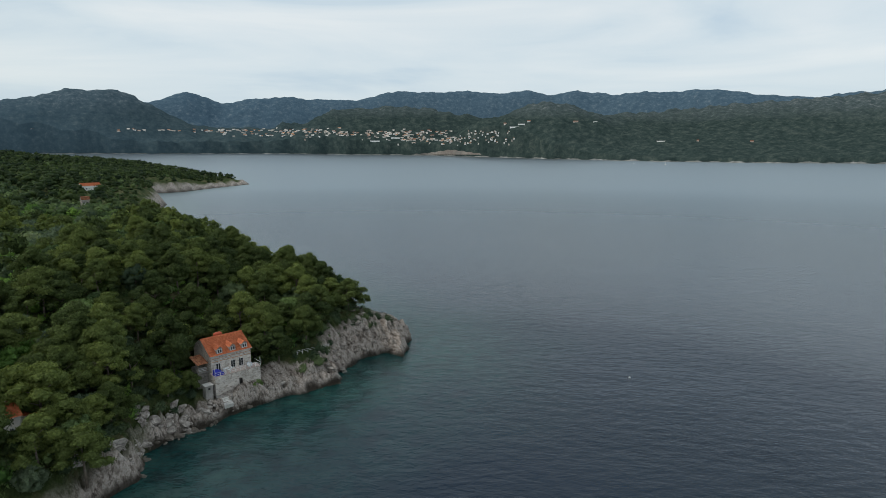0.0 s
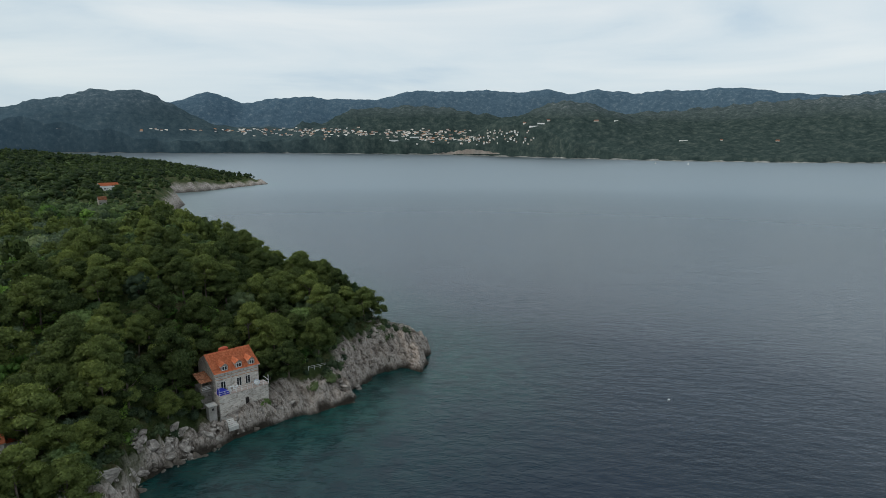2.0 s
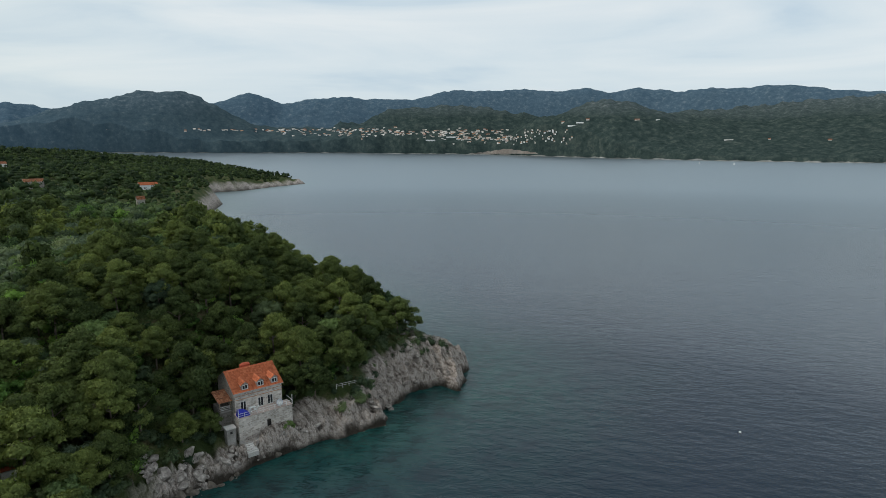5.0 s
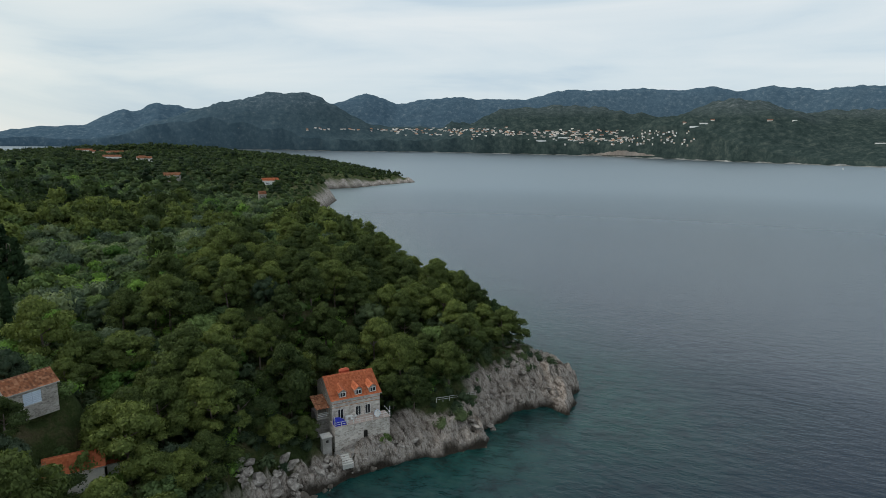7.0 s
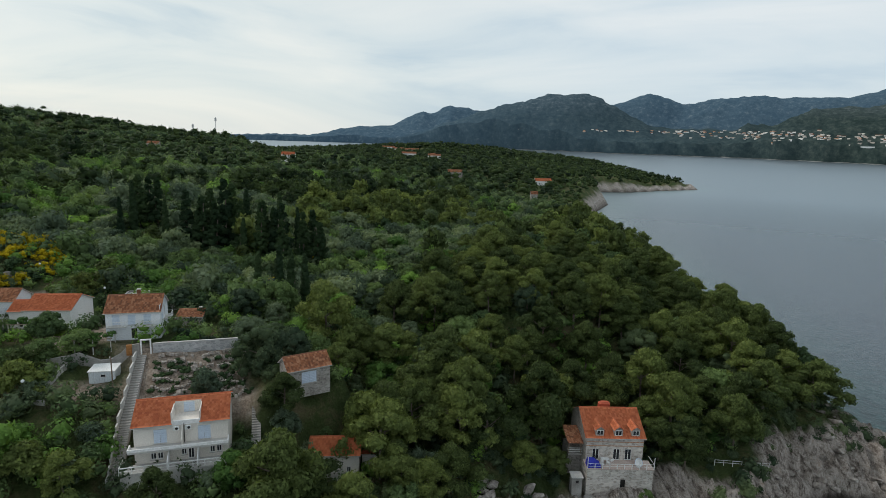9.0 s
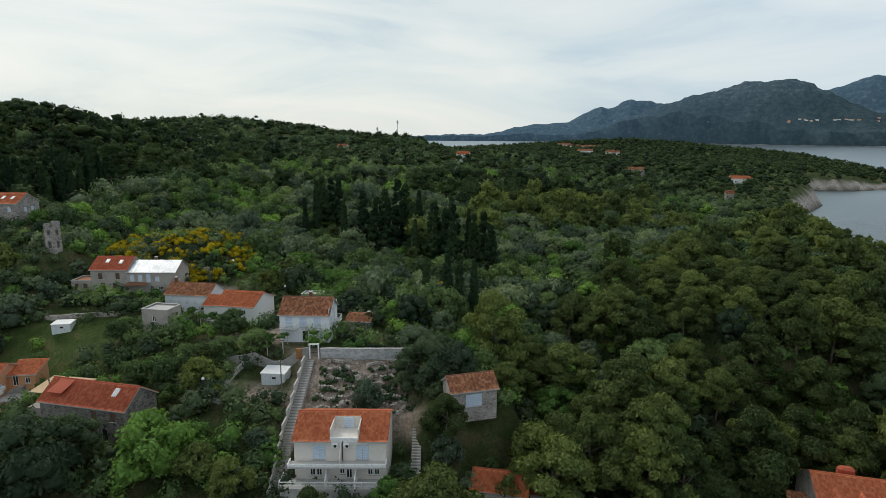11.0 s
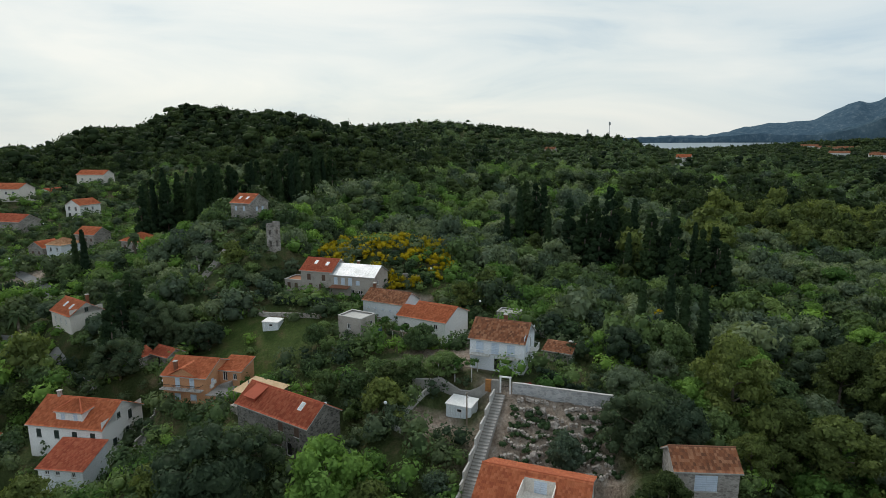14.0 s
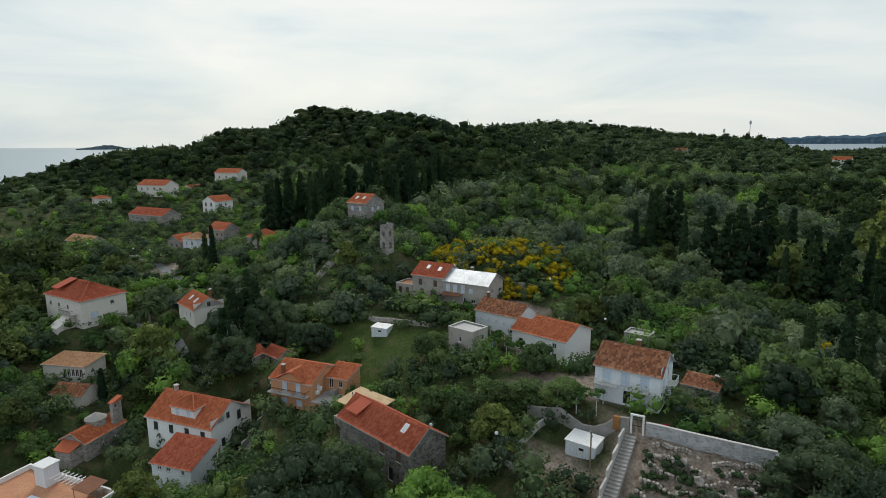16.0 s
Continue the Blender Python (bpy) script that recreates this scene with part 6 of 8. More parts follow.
house("low house with an orange tiled roof under pines", (-69.0, 95.6), 9.2, 45, 7.9, 6.0, 4.6, 1.6, "cream", "tile_new", "gx", [("F", 6.3, 1.4, 0.7, 1.0, "glass"), ("R", 2.0, 1.6, 1.2, 1.6, "glass")], [(-1.4, 3.0, 7.0)], front=False, clear=1.2)
house("small lean-to with a rust-red roof", (-69.1, 99.9), 9.0, 45, 2.6, 4.5, 3.2, 0.8, "white", "tile_red", "lean", [], name="annexe", front=False, clear=-0.4)
house("modern house with a ribbon of windows and a pale slab roof", (-155.8, -21.7), 13.0, 78, 10.4, 6.0, 3.2, 0.7, "cream", "tile_pale", "lean", [("F", 5.4 + k * 1.0, 0.8, 0.85, 1.7, "grey") for k in range(5)], name="house")
house("low brown-tiled roof house below the modern one", (-147.0, -17.6), 11.0, 78, 7.0, 5.0, 2.6, 1.4, "cream", "tile_old", "gx", [])
house("small concrete shed with a flat slab roof behind the white house", (-137.0, 92.0), 25.6, 52, 4.6, 3.4, 2.2, 0, "concrete", "pale_concrete", "flat", [("F", 1.4, 0.2, 0.9, 1.7, "door")], name="shed", category="shed", group="sheds of the village")

# ---- buildings of other kinds, and the level ground that yards and stairs stand on ----
def flat_roof_villa():
    """The house with the terracotta roof terrace below the chapel."""
    x, y, z = -110.0, 0.5, 4.0
    ob = thing("terrace_house", x, y, z, 66, "white house with a wide terracotta roof terrace", "house", "houses of the village")
    w, d, h = 20.0, 9.0, 6.2
    part("wall", box(-w, 0, -4, 0, d, h), M["white"], ob)
    part("roof_terrace", box(-w + 0.3, 0.3, h, -0.3, d - 0.3, h + 0.1), M["terracotta"], ob)
    for g in (box(-w, -0.02, h, 0, 0.3, h + 0.9), box(-w, d - 0.3, h, 0, d + 0.02, h + 0.9), box(-0.3, 0.3, h, 0.02, d - 0.3, h + 0.9), box(-w - 0.02, 0.3, h, -w + 0.3, d - 0.3, h + 0.9)):
        part("parapet", g, M["white"], ob)
    part("pool", box(-12.0, 1.5, h + 0.1, -7.0, 4.0, h + 0.16), M["blue_shutter"], ob)
    tw = part("roof_cabin", box(-14.2, 6.0, h + 0.1, -11.8, 8.4, h + 3.4, 0.04), M["bluewhite"], ob)
    part("cabin_roof", box(-14.4, 5.8, h + 3.4, -11.6, 8.6, h + 3.6, 0.03), M["frame"], tw)
    part("awning", slab_under([(-4.6, 5.2, h + 2.3), (-0.8, 5.2, h + 2.3), (-0.8, 8.4, h + 2.7), (-4.6, 8.4, h + 2.7)], 0.1), M["tile_old"], ob, "rust-red awning")
    for px in (-4.4, -1.0):
        part("post", rod((px, 5.4, h), (px, 5.4, h + 2.3), 0.06, n=6), M["timber"], ob)
    part("bar", box(-4.2, 7.4, h + 0.1, -1.6, 8.2, h + 1.3, 0.03), M["timber"], ob)
    for i in range(6):
        part("rafter", box(-10.6 + i * 0.9, 6.0, h + 1.9, -10.5 + i * 0.9, 8.6, h + 2.05), M["frame"], ob)
    level((x, y), z, 66, w, d)
    c, s = math.cos(radians(66)), math.sin(radians(66))
    for fx in np.arange(-w, 1, 3.0):
        for fy in (0, 3, 6, 9):
            CLEAR.append((x + fx * c - fy * s, y + fx * s + fy * c, 3.0))


flat_roof_villa()


def chapel():
    N, w, d, H, rise = (-131.4, -8.0), 5.6, 8.6, 3.4, 1.5
    z = 8.4
    ob = house("small grey stone chapel with an eight-sided lantern and a bellcote", N, z, 72, w, d, H, rise, "stone_grey", "tile_new", "gy", [("F", 2.8, 0.1, 1.0, 2.0, "door"), ("R", 3.4, 1.6, 0.5, 1.1, "glass"), ("R", 6.2, 1.6, 0.5, 1.1, "glass")], name="chapel", category="chapel", group="")
    oct_ = [(-w / 2 + 1.7 * math.cos(math.pi * (i + 0.5) / 4), 5.0 + 1.7 * math.sin(math.pi * (i + 0.5) / 4)) for i in range(8)]
    dr = part("drum", prism(oct_, 3.6, 5.4), M["stone_grey"], ob)
    v = [(-w / 2 + 1.95 * math.cos(math.pi * (i + 0.5) / 4), 5.0 + 1.95 * math.sin(math.pi * (i + 0.5) / 4), 5.4) for i in range(8)] + [(-w / 2, 5.0, 6.5)]
    f = [[i, (i + 1) % 8, 8] for i in range(8)] + [list(range(7, -1, -1))]
    part("cap_roof", (v, f), M["concrete"], dr)
    ap = part("apse", prism([(-4.4, -2.2), (-1.2, -2.2), (-0.9, 0.05), (-4.7, 0.05)], -2.5, 2.6), M["stone_grey"], ob)
    part("apse_roof", slab_under([(-4.6, -2.4, 2.65), (-1.0, -2.4, 2.65), (-0.7, 0.02, 3.5), (-4.9, 0.02, 3.5)], 0.14), M["tile_new"], ap)
    bc = part("bellcote", join(box(-0.9, 6.4, H - 0.5, -0.2, 8.4, H + 3.0), box(-0.9, 6.4, H + 4.0, -0.2, 8.4, H + 4.4), box(-0.9, 6.4, H + 3.0, -0.2, 6.9, H + 4.0), box(-0.9, 7.9, H + 3.0, -0.2, 8.4, H + 4.0)), M["stone_grey"], ob)
    part("bellcote_roof", prism([(-1.1, 6.2), (0.0, 6.2), (0.0, 8.6), (-1.1, 8.6)], H + 4.4, [H + 4.5, H + 4.5, H + 5.1, H + 5.1]), M["tile_new"], bc)
    part("cross", join(box(-w / 2 - 0.04, 4.96, 6.3, -w / 2 + 0.04, 5.04, 7.2), box(-w / 2 - 0.25, 4.97, 6.8, -w / 2 + 0.25, 5.03, 6.88)), M["iron"], dr)


chapel()


def ruin_tower():
    x, y = -179.3, 41.6
    z = 35.7
    ob = thing("ruined_tower", x, y, z, 50, "ruined square stone tower with empty window openings", "tower")
    for side in "FRLB":
        hl = [(1.2, 1.0, 0.9, 1.6), (1.2, 4.2, 0.8, 1.2)] if side in "FR" else []
        part("wall", facade(2.4, -1, 6.2 + 0.4 * "FRLB".index(side), hl, side_map(side, 2.4, 2.4), 0.4), M["stone_grey"], ob)
    part("inner_wall", box(-2.0, 0.4, -1, -0.4, 2.0, 5.6), M["stone_dark"], ob)
    level((x, y), z, 50, 3.0, 3.0)
    CLEAR.append((x - 1, y + 1, 3.5))


ruin_tower()

PADS.append((-107.2, 72.0, 3.2, 22.8))
for i in range(5):
    for j in range(5):
        u, v = i / 4, j / 4
        PADS.append((-103.6 + 6.4 * u + v * (10.0 - 0.3 * u), 79.8 + 11.4 * u - v * (6.8 - 3.6 * u), 2.6, 25.6 - 0.4 * u - 5.0 * v))
for i in range(9):
    u = i / 8
    PADS.append((-84.2 - 20.8 * u, 64.6 + 13.0 * u, 2.4, 15.2 + 10.3 * u))
HEIGHTS.append((-96.0, 82.0, 22.6))
PADS.append((-103.5, 68.5, 3.0, 21.9))
for i in range(12):
    u = i / 11
    PADS.append((-178 + 30 * u, -19 + 27 * u + 1.5 * math.sin(u * 3.1), 3.4, 15.6 - 1.2 * u))


# ---- walls, stairs, yards ----
build_island()


def low_wall(name, pts, h, t, mat, label, category="wall", base=0.8, cap=None, group=""):
    """A wall that follows the ground along a line of points; h is its height, or (height at the first point, at the last)."""
    x0, y0 = pts[0]
    ob = thing(name, x0, y0, gz(x0, y0), 0, label, category, group)
    z0 = gz(x0, y0)
    hs = h if isinstance(h, tuple) else (h, h)
    fine = []
    for (ax, ay), (bx, by) in zip(pts, pts[1:]):
        m = max(1, int(math.hypot(bx - ax, by - ay) / 1.5))
        fine += [(ax + (bx - ax) * i / m, ay + (by - ay) * i / m) for i in range(m)]
    fine.append(pts[-1])
    V, F, C, CF = [], [], [], []
    n = len(fine)
    for i, (x, y) in enumerate(fine):
        q, p = fine[min(i + 1, n - 1)], fine[max(i - 1, 0)]
        d = Vector((q[0] - p[0], q[1] - p[1])).normalized()
        nx, ny = -d.y * t / 2, d.x * t / 2
        g = gz(x, y) - z0
        top = g + hs[0] + (hs[1] - hs[0]) * i / max(1, n - 1) + 0.06 * math.sin(i * 2.3) * (cap is None)
        for s, z in ((1, g - base), (1, top), (-1, top), (-1, g - base)):
            V.append((x + nx * s - x0, y + ny * s - y0, z))
        for s, z in ((1.3, top), (1.3, top + 0.1), (-1.3, top + 0.1), (-1.3, top)):
            C.append((x + nx * s - x0, y + ny * s - y0, z))
    for i in range(n - 1):
        for k in range(4):
            F.append([i * 4 + k, i * 4 + (k + 1) % 4, i * 4 + 4 + (k + 1) % 4, i * 4 + 4 + k])
    F += [[0, 1, 2, 3], [n * 4 - 1, n * 4 - 2, n * 4 - 3, n * 4 - 4]]
    part("wall_body", (V, F), M[mat], ob)
    if cap:
        part("coping", (C, F), M[cap], ob)
    return ob


def flight(name, a, b, width, label, mat="concrete", side=None, step=0.19):
    """Stairs in a straight run from a (low) to b (high); each step is a piece."""
    a, b = Vector(a), Vector(b)
    n = max(2, int(round((b.z - a.z) / step)))
    run = Vector((b.x - a.x, b.y - a.y))
    ang = math.degrees(math.atan2(run.y, run.x))
    ob = thing(name, a.x, a.y, a.z, ang, label, "stairs")
    dx, dz = run.length / n, (b.z - a.z) / n
    me = mesh_of("step", *box(0, -width / 2, -1.2, dx + 0.05, width / 2, dz, 0.02), M[mat])
    for i in range(n):
        st = new("step", me)
        st.parent = ob
        st.location = (i * dx, 0, i * dz)
    if side:
        k = 6
        for i in range(k):
            part("side_wall", box(i * run.length / k, width / 2 + 0.02, i * (b.z - a.z) / k - 2.0, (i + 1) * run.length / k, width / 2 + 0.27, (i + 1) * (b.z - a.z) / k + 0.75, 0.03), M[side], ob)
    for i in range(int(run.length / 2) + 1):
        p = a + (b - a) * (i * 2 / run.length)
        CLEAR.append((p.x, p.y, 2.2))
        FRONT.extend([(p.x + 4.0, p.y + 1.0, 3.2), (p.x + 8.5, p.y + 1.5, 3.2)])
    return ob


low_wall("garden_wall", [(-105.2, 79.6), (-98.0, 92.4)], (1.7, 1.9), 0.3, "block_wall", "grey cement block wall above the terraced garden", cap="pale_concrete")
low_wall("garden_wall", [(-98.0, 92.4), (-94.5, 90.6)], (1.9, 0.8), 0.3, "block_wall", "short end of the cement block wall")
low_wall("retaining_wall", [(-106.2, 77.8), (-109.6, 72.6), (-114.5, 66.0)], (2.0, 1.6), 0.4, "concrete", "stained concrete retaining wall under the white house")
low_wall("boundary_wall", [(-103.4, 62.4), (-105.2, 61.2), (-111.0, 67.0), (-111.6, 68.0)], (0.7, 1.0), 0.25, "pale_concrete", "pale rendered boundary wall along the yard path")
low_wall("field_wall", [(-150, 52), (-157, 40), (-168, 30)], 0.9, 0.5, "stone_grey", "grey dry stone wall along the meadow lane")
low_wall("field_wall", [(-166, 78), (-172, 66), (-176, 58)], 1.3, 0.5, "stone_grey", "curved dry stone wall behind the zinc-roofed house")
low_wall("field_wall", [(-186, 22), (-194, 20), (-201, 26)], 1.6, 0.5, "stone_grey", "ruined stone wall beside the steps")
low_wall("field_wall", [(-136, 81), (-131, 88), (-126, 95)], 1.2, 0.5, "concrete", "low wall behind the white houses")
low_wall("field_wall", [(-96, 30), (-92, 38), (-88, 44)], 1.2, 0.5, "stone_dark", "old stone wall in the trees")
low_wall("field_wall", [(-52.5, 100), (-55, 95), (-58, 89)], 2.2, 0.8, "stone_grey", "curved old stone sea wall on the shore")
flight("stairs", (-84.2, 64.6, 15.4), (-91.6, 69.2, 20.4), 1.5, "long grey concrete garden stairs beside the apartment house", side="pale_concrete")
flight("stairs", (-91.6, 69.2, 20.4), (-105.0, 77.6, 25.8), 1.5, "long grey concrete stairs along the terraced garden", side="pale_concrete")
flight("stairs", (-179.0, 22.6, 28.2), (-192.5, 30.5, 37.0), 2.2, "old stone steps climbing to the grey house", "stone_grey")
flight("stairs", (-121.5, 20.5, 11.2), (-134.0, 24.0, 16.0), 1.6, "concrete steps beside the white house", side="concrete")
flight("stairs", (-75.4, 81.0, 15.6), (-84.6, 87.0, 20.0), 1.4, "grey concrete steps beside the apartment house")
flight("stairs", (-138.5, -1.0, 10.0), (-141.5, 10.0, 13.6), 2.4, "broad stone steps above the chapel", "stone_grey")


def gate():
    ob = thing("garden_gate", -105.6, 78.6, 25.8, 60, "white gate frame with a dark iron gate", "gate")
    for x in (-0.75, 0.75):
        part("gate_post", box(x - 0.12, -0.12, -0.8, x + 0.12, 0.12, 2.3, 0.02), M["white"], ob)
    part("lintel", box(-0.9, -0.13, 2.3, 0.9, 0.13, 2.5, 0.02), M["white"], ob)
    part("gate_leaf", join(*[box(-0.6 + i * 0.15, -0.02, 0.05, -0.57 + i * 0.15, 0.02, 1.8) for i in range(9)], box(-0.62, -0.03, 0.9, 0.62, 0.03, 0.96), box(-0.62, -0.03, 1.76, 0.62, 0.03, 1.82)), M["iron"], ob)


gate()


def rubble(p, q, h, seed):
    """A low dry wall of separate stones from p to q."""
    r = random.Random(seed)
    L = math.hypot(q[0] - p[0], q[1] - p[1])
    n = int(L / 0.42)
    g = []
    for i in range(n):
        t = (i + r.uniform(-0.2, 0.2)) / n
        off = 0.5 * math.sin(i * 0.3 + seed) + 0.2 * math.sin(i * 0.9 + 2.3 * seed)
        x, y = p[0] + (q[0] - p[0]) * t - (q[1] - p[1]) / L * off, p[1] + (q[1] - p[1]) * t + (q[0] - p[0]) / L * off
        if math.sin(i * 0.7 + seed * 1.9) > 0.94:
            continue
        for lay in range(2):
            s = r.uniform(0.2, 0.34)
            v = [(a * s * r.uniform(0.7, 1.2), b * s * r.uniform(0.7, 1.2), c * s * 0.75) for a, b, c in ICO_V]
            an = r.uniform(0, 6)
            z = gz(x, y) + 0.1 + lay * h * 0.5
            g.append(([(x + a * math.cos(an) - b * math.sin(an) + r.uniform(-0.1, 0.1), y + a * math.sin(an) + b * math.cos(an), z + c) for a, b, c in v], ICO_F.tolist()))
    return join(*g)


def terraced_garden():
    """Dry stone terraces with beds, on the slope between the block wall and the apartment house."""
    a, b, c, d = Vector((-103.6, 79.8)), Vector((-97.2, 91.2)), Vector((-87.5, 88.0)), Vector((-93.6, 73.0))
    for i in range(7):
        t = 0.06 + i * 0.145
        p, q = a.lerp(d, t), b.lerp(c, t)
        for lo, hi in ((0.02, 0.45 + 0.1 * math.sin(i * 2)), (0.55 + 0.1 * math.sin(i * 2), 0.98)):
            u, v = p.lerp(q, lo), p.lerp(q, hi)
            ob = new("terrace_wall", mesh_of("terrace_wall", *rubble(u, v, 0.6, i * 7 + int(lo * 10)), M["pale_rubble"]))
            tagged(ob, "low dry stone terrace wall of pale rubble", "terrace wall", "terrace walls of the garden")
    r = random.Random(4)
    V, F, k = [], [], 0
    for i in range(85):
        p = a.lerp(d, r.uniform(0.04, 0.98)).lerp(b.lerp(c, r.uniform(0.04, 0.98)), r.random())
        rr = r.uniform(0.35, 0.9)
        cen = np.array([(p.x + r.uniform(-1, 1) * rr, p.y + r.uniform(-1, 1) * rr, gz(p.x, p.y) + 0.25 * rr) for _ in range(3)])
        v, f = clump_cloud(cen, np.full(3, rr * 0.7), 30, 0.16, np.random.default_rng(i), 0.8, 0.7)
        V.append(v)
        F.append(f + k)
        k += len(v)
    tagged(new("garden_plants", mesh_of("garden_plants", np.concatenate(V), np.concatenate(F).astype(np.int32), M["broadleaf"])), "low herbs and shrubs in the terraced beds", "plants", kind="stuff")
    for i in range(5):
        p = a.lerp(d, 0.15 + 0.17 * i).lerp(b.lerp(c, 0.3 + 0.1 * i), 0.3 + 0.14 * (i % 4))
        ob = thing("boulder", p.x, p.y, gz(p.x, p.y), 40 * i, "pale limestone boulder between garden terraces", "boulder", "boulders of the garden")
        v = ICO_V * np.array([0.9, 0.7, 0.8]) * np.random.default_rng(i).uniform(0.7, 1.2, (12, 1))
        part("stone", (v + np.array([0, 0, 0.3]), ICO_F.tolist()), M["rock"], ob)


terraced_garden()
for i in range(6):
    for j in range(5):
        CLEAR.append((-104.5 + 7.2 * i / 5 + 10.5 * j / 4, 80.5 + 13.0 * i / 5 - 5.5 * j / 4, 2.4))

CLEAR += [(-104, 66, 4.2), (-107, 72, 4.5), (-101, 70, 3.5), (-103, 75, 3.0), (-100, 66, 3.0), (-109.5, 76.5, 3.0)]
CLEAR += [(-106.5, 74.5, 2.6), (-109.0, 71.0, 2.6), (-112.0, 67.5, 2.6), (-110.6, 78.6, 3.0), (-113.2, 74.6, 3.0), (-107.0, 81.0, 2.6)]
FRONT += [(-68.8, 90.3, 4.6), (-65.8, 87.7, 4.6), (-70.6, 87.0, 4.0), (-66.0, 93.5, 4.0), (-62.8, 90.9, 4.2), (-75.8, 96.2, 3.0), (-73.0, 94.6, 3.0), (-66.5, 92.5, 3.6), (-70.0, 88.0, 3.0), (-103, 78, 3.5), (-108, 66, 3.5), (-98, 63, 4.0), (-96, 66, 3.5), (-93, 61, 3.5), (-99, 58, 4.0), (-95, 57, 4.0)]


def site_cabin(x, y, z, rz, w, d, h, label):
    ob = thing("site_cabin", x, y, z, rz, label, "cabin", "white site cabins")
    part("body", box(-w, 0, -0.4, 0, d, h, 0.04), M["shed_white"], ob)
    part("roof", slab_under([(-w - 0.12, -0.12, h + 0.14), (0.12, -0.12, h + 0.14), (0.12, d + 0.12, h + 0.3), (-w - 0.12, d + 0.12, h + 0.3)], 0.16), M["frame"], ob)
    wd = part("window", bar_frame(-w * 0.45, h * 0.5, 0.8, 0.5, -0.05, 0.0, 0.06), M["frame"], ob)
    part("pane", box(-w * 0.45 - 0.34, -0.03, h * 0.5 + 0.06, -w * 0.45 + 0.34, -0.01, h * 0.5 + 0.44), M["glass"], wd)
    for i in range(1, int(w / 0.8)):
        part("panel_rib", box(-w + i * 0.8 - 0.02, -0.015, 0, -w + i * 0.8 + 0.02, 0.0, h - 0.05), M["metal"], ob)
    CLEAR.append((x, y, 4.0))


site_cabin(-103.9, 72.7, 22.7, 52, 4.0, 3.0, 1.9, "white sheet-metal site cabin with a small window in a yard")
site_cabin(-150.4, 43.2, gz(-150, 43) + 0.1, 65, 3.6, 2.6, 1.7, "white sheet-metal cabin standing on the meadow")


def utility_pole(x, y, h=7.0):
    ob = thing("utility_pole", x, y, gz(x, y), 0, "dark wooden utility pole beside the yard", "pole", "utility poles")
    part("pole", rod((0, 0, -0.5), (0, 0, h), 0.12, 0.09, 8), M["timber"], ob)
    part("crossarm", box(-0.6, -0.05, h - 0.5, 0.6, 0.05, h - 0.4), M["timber"], ob)
    for i in (-0.5, 0, 0.5):
        part("insulator", rod((i, 0, h - 0.4), (i, 0, h - 0.22), 0.05, n=6), M["frame"], ob)


utility_pole(-102.0, 71.6, 5.6)
utility_pole(-121.0, 40.0, 6.5)


def street_lamp(x, y, h=3.8):
    ob = thing("street_lamp", x, y, gz(x, y), 0, "slim lamp post with a white globe", "street lamp", "globe street lamps")
    part("base", rod((0, 0, -0.3), (0, 0, 0.35), 0.1, 0.07, 8), M["iron"], ob)
    part("post", rod((0, 0, 0.3), (0, 0, h), 0.05, 0.04, 6), M["iron"], ob)
    v, f = [], []
    for i in range(5):
        a = math.pi * (0.06 + 0.88 * i / 4)
        for j in range(8):
            v.append((0.27 * math.sin(a) * math.cos(j * math.pi / 4), 0.27 * math.sin(a) * math.sin(j * math.pi / 4), h + 0.25 - 0.27 * math.cos(a)))
    f = [[i * 8 + j, i * 8 + (j + 1) % 8, i * 8 + 8 + (j + 1) % 8, i * 8 + 8 + j] for i in range(4) for j in range(8)] + [list(range(7, -1, -1)), list(range(32, 40))]
    part("globe", (v, f), M["lamp_globe"], ob)


for x, y in ((-144, 86), (-105.6, 60.4), (-182, 30.5), (-194, 41.4), (-177.4, 58.3), (-165, 79.5), (-200.7, -64.9), (-231, -62), (-224, -43.6), (-222, -37.4), (-274, -48), (-160.9, -9.5), (-118, 44.5), (-134, 24), (-115, 52)):
    street_lamp(x, y)


def lane(name, pts, width, mat, label):
    V, F = [], []
    fine = []
    for (ax, ay), (bx, by) in zip(pts, pts[1:]):
        m = max(1, int(math.hypot(bx - ax, by - ay) / 1.2))
        fine += [(ax + (bx - ax) * i / m, ay + (by - ay) * i / m) for i in range(m)]
    fine.append(pts[-1])
    for i, (x, y) in enumerate(fine):
        q, p = fine[min(i + 1, len(fine) - 1)], fine[max(i - 1, 0)]
        d = Vector((q[0] - p[0], q[1] - p[1])).normalized()
        for s in (-0.5, -0.17, 0.17, 0.5):
            X, Y = x - d.y * width * s, y + d.x * width * s
            V.append((X, Y, gz(X, Y) + 0.16))
        for s in (-0.5, 0.5):
            V.append((x - d.y * width * s, y + d.x * width * s, gz(x - d.y * width * s, y + d.x * width * s) - 0.6))
        CLEAR.append((x, y, width * 0.5 + 1.2))
        if mat == "asphalt":
            FRONT.extend([(x + 4, y + 2, 3.6), (x + 8, y + 4, 4.0), (x + 12, y + 6, 3.6)])
    for i in range(len(fine) - 1):
        a, b = i * 6, i * 6 + 6
        F += [[a + k, a + k + 1, b + k + 1, b + k] for k in range(3)] + [[a + 4, a, b, b + 4], [a + 3, a + 5, b + 5, b + 3]]
    tagged(new(name, mesh_of(name, V, F, M[mat])), label, "lane", kind="structure")


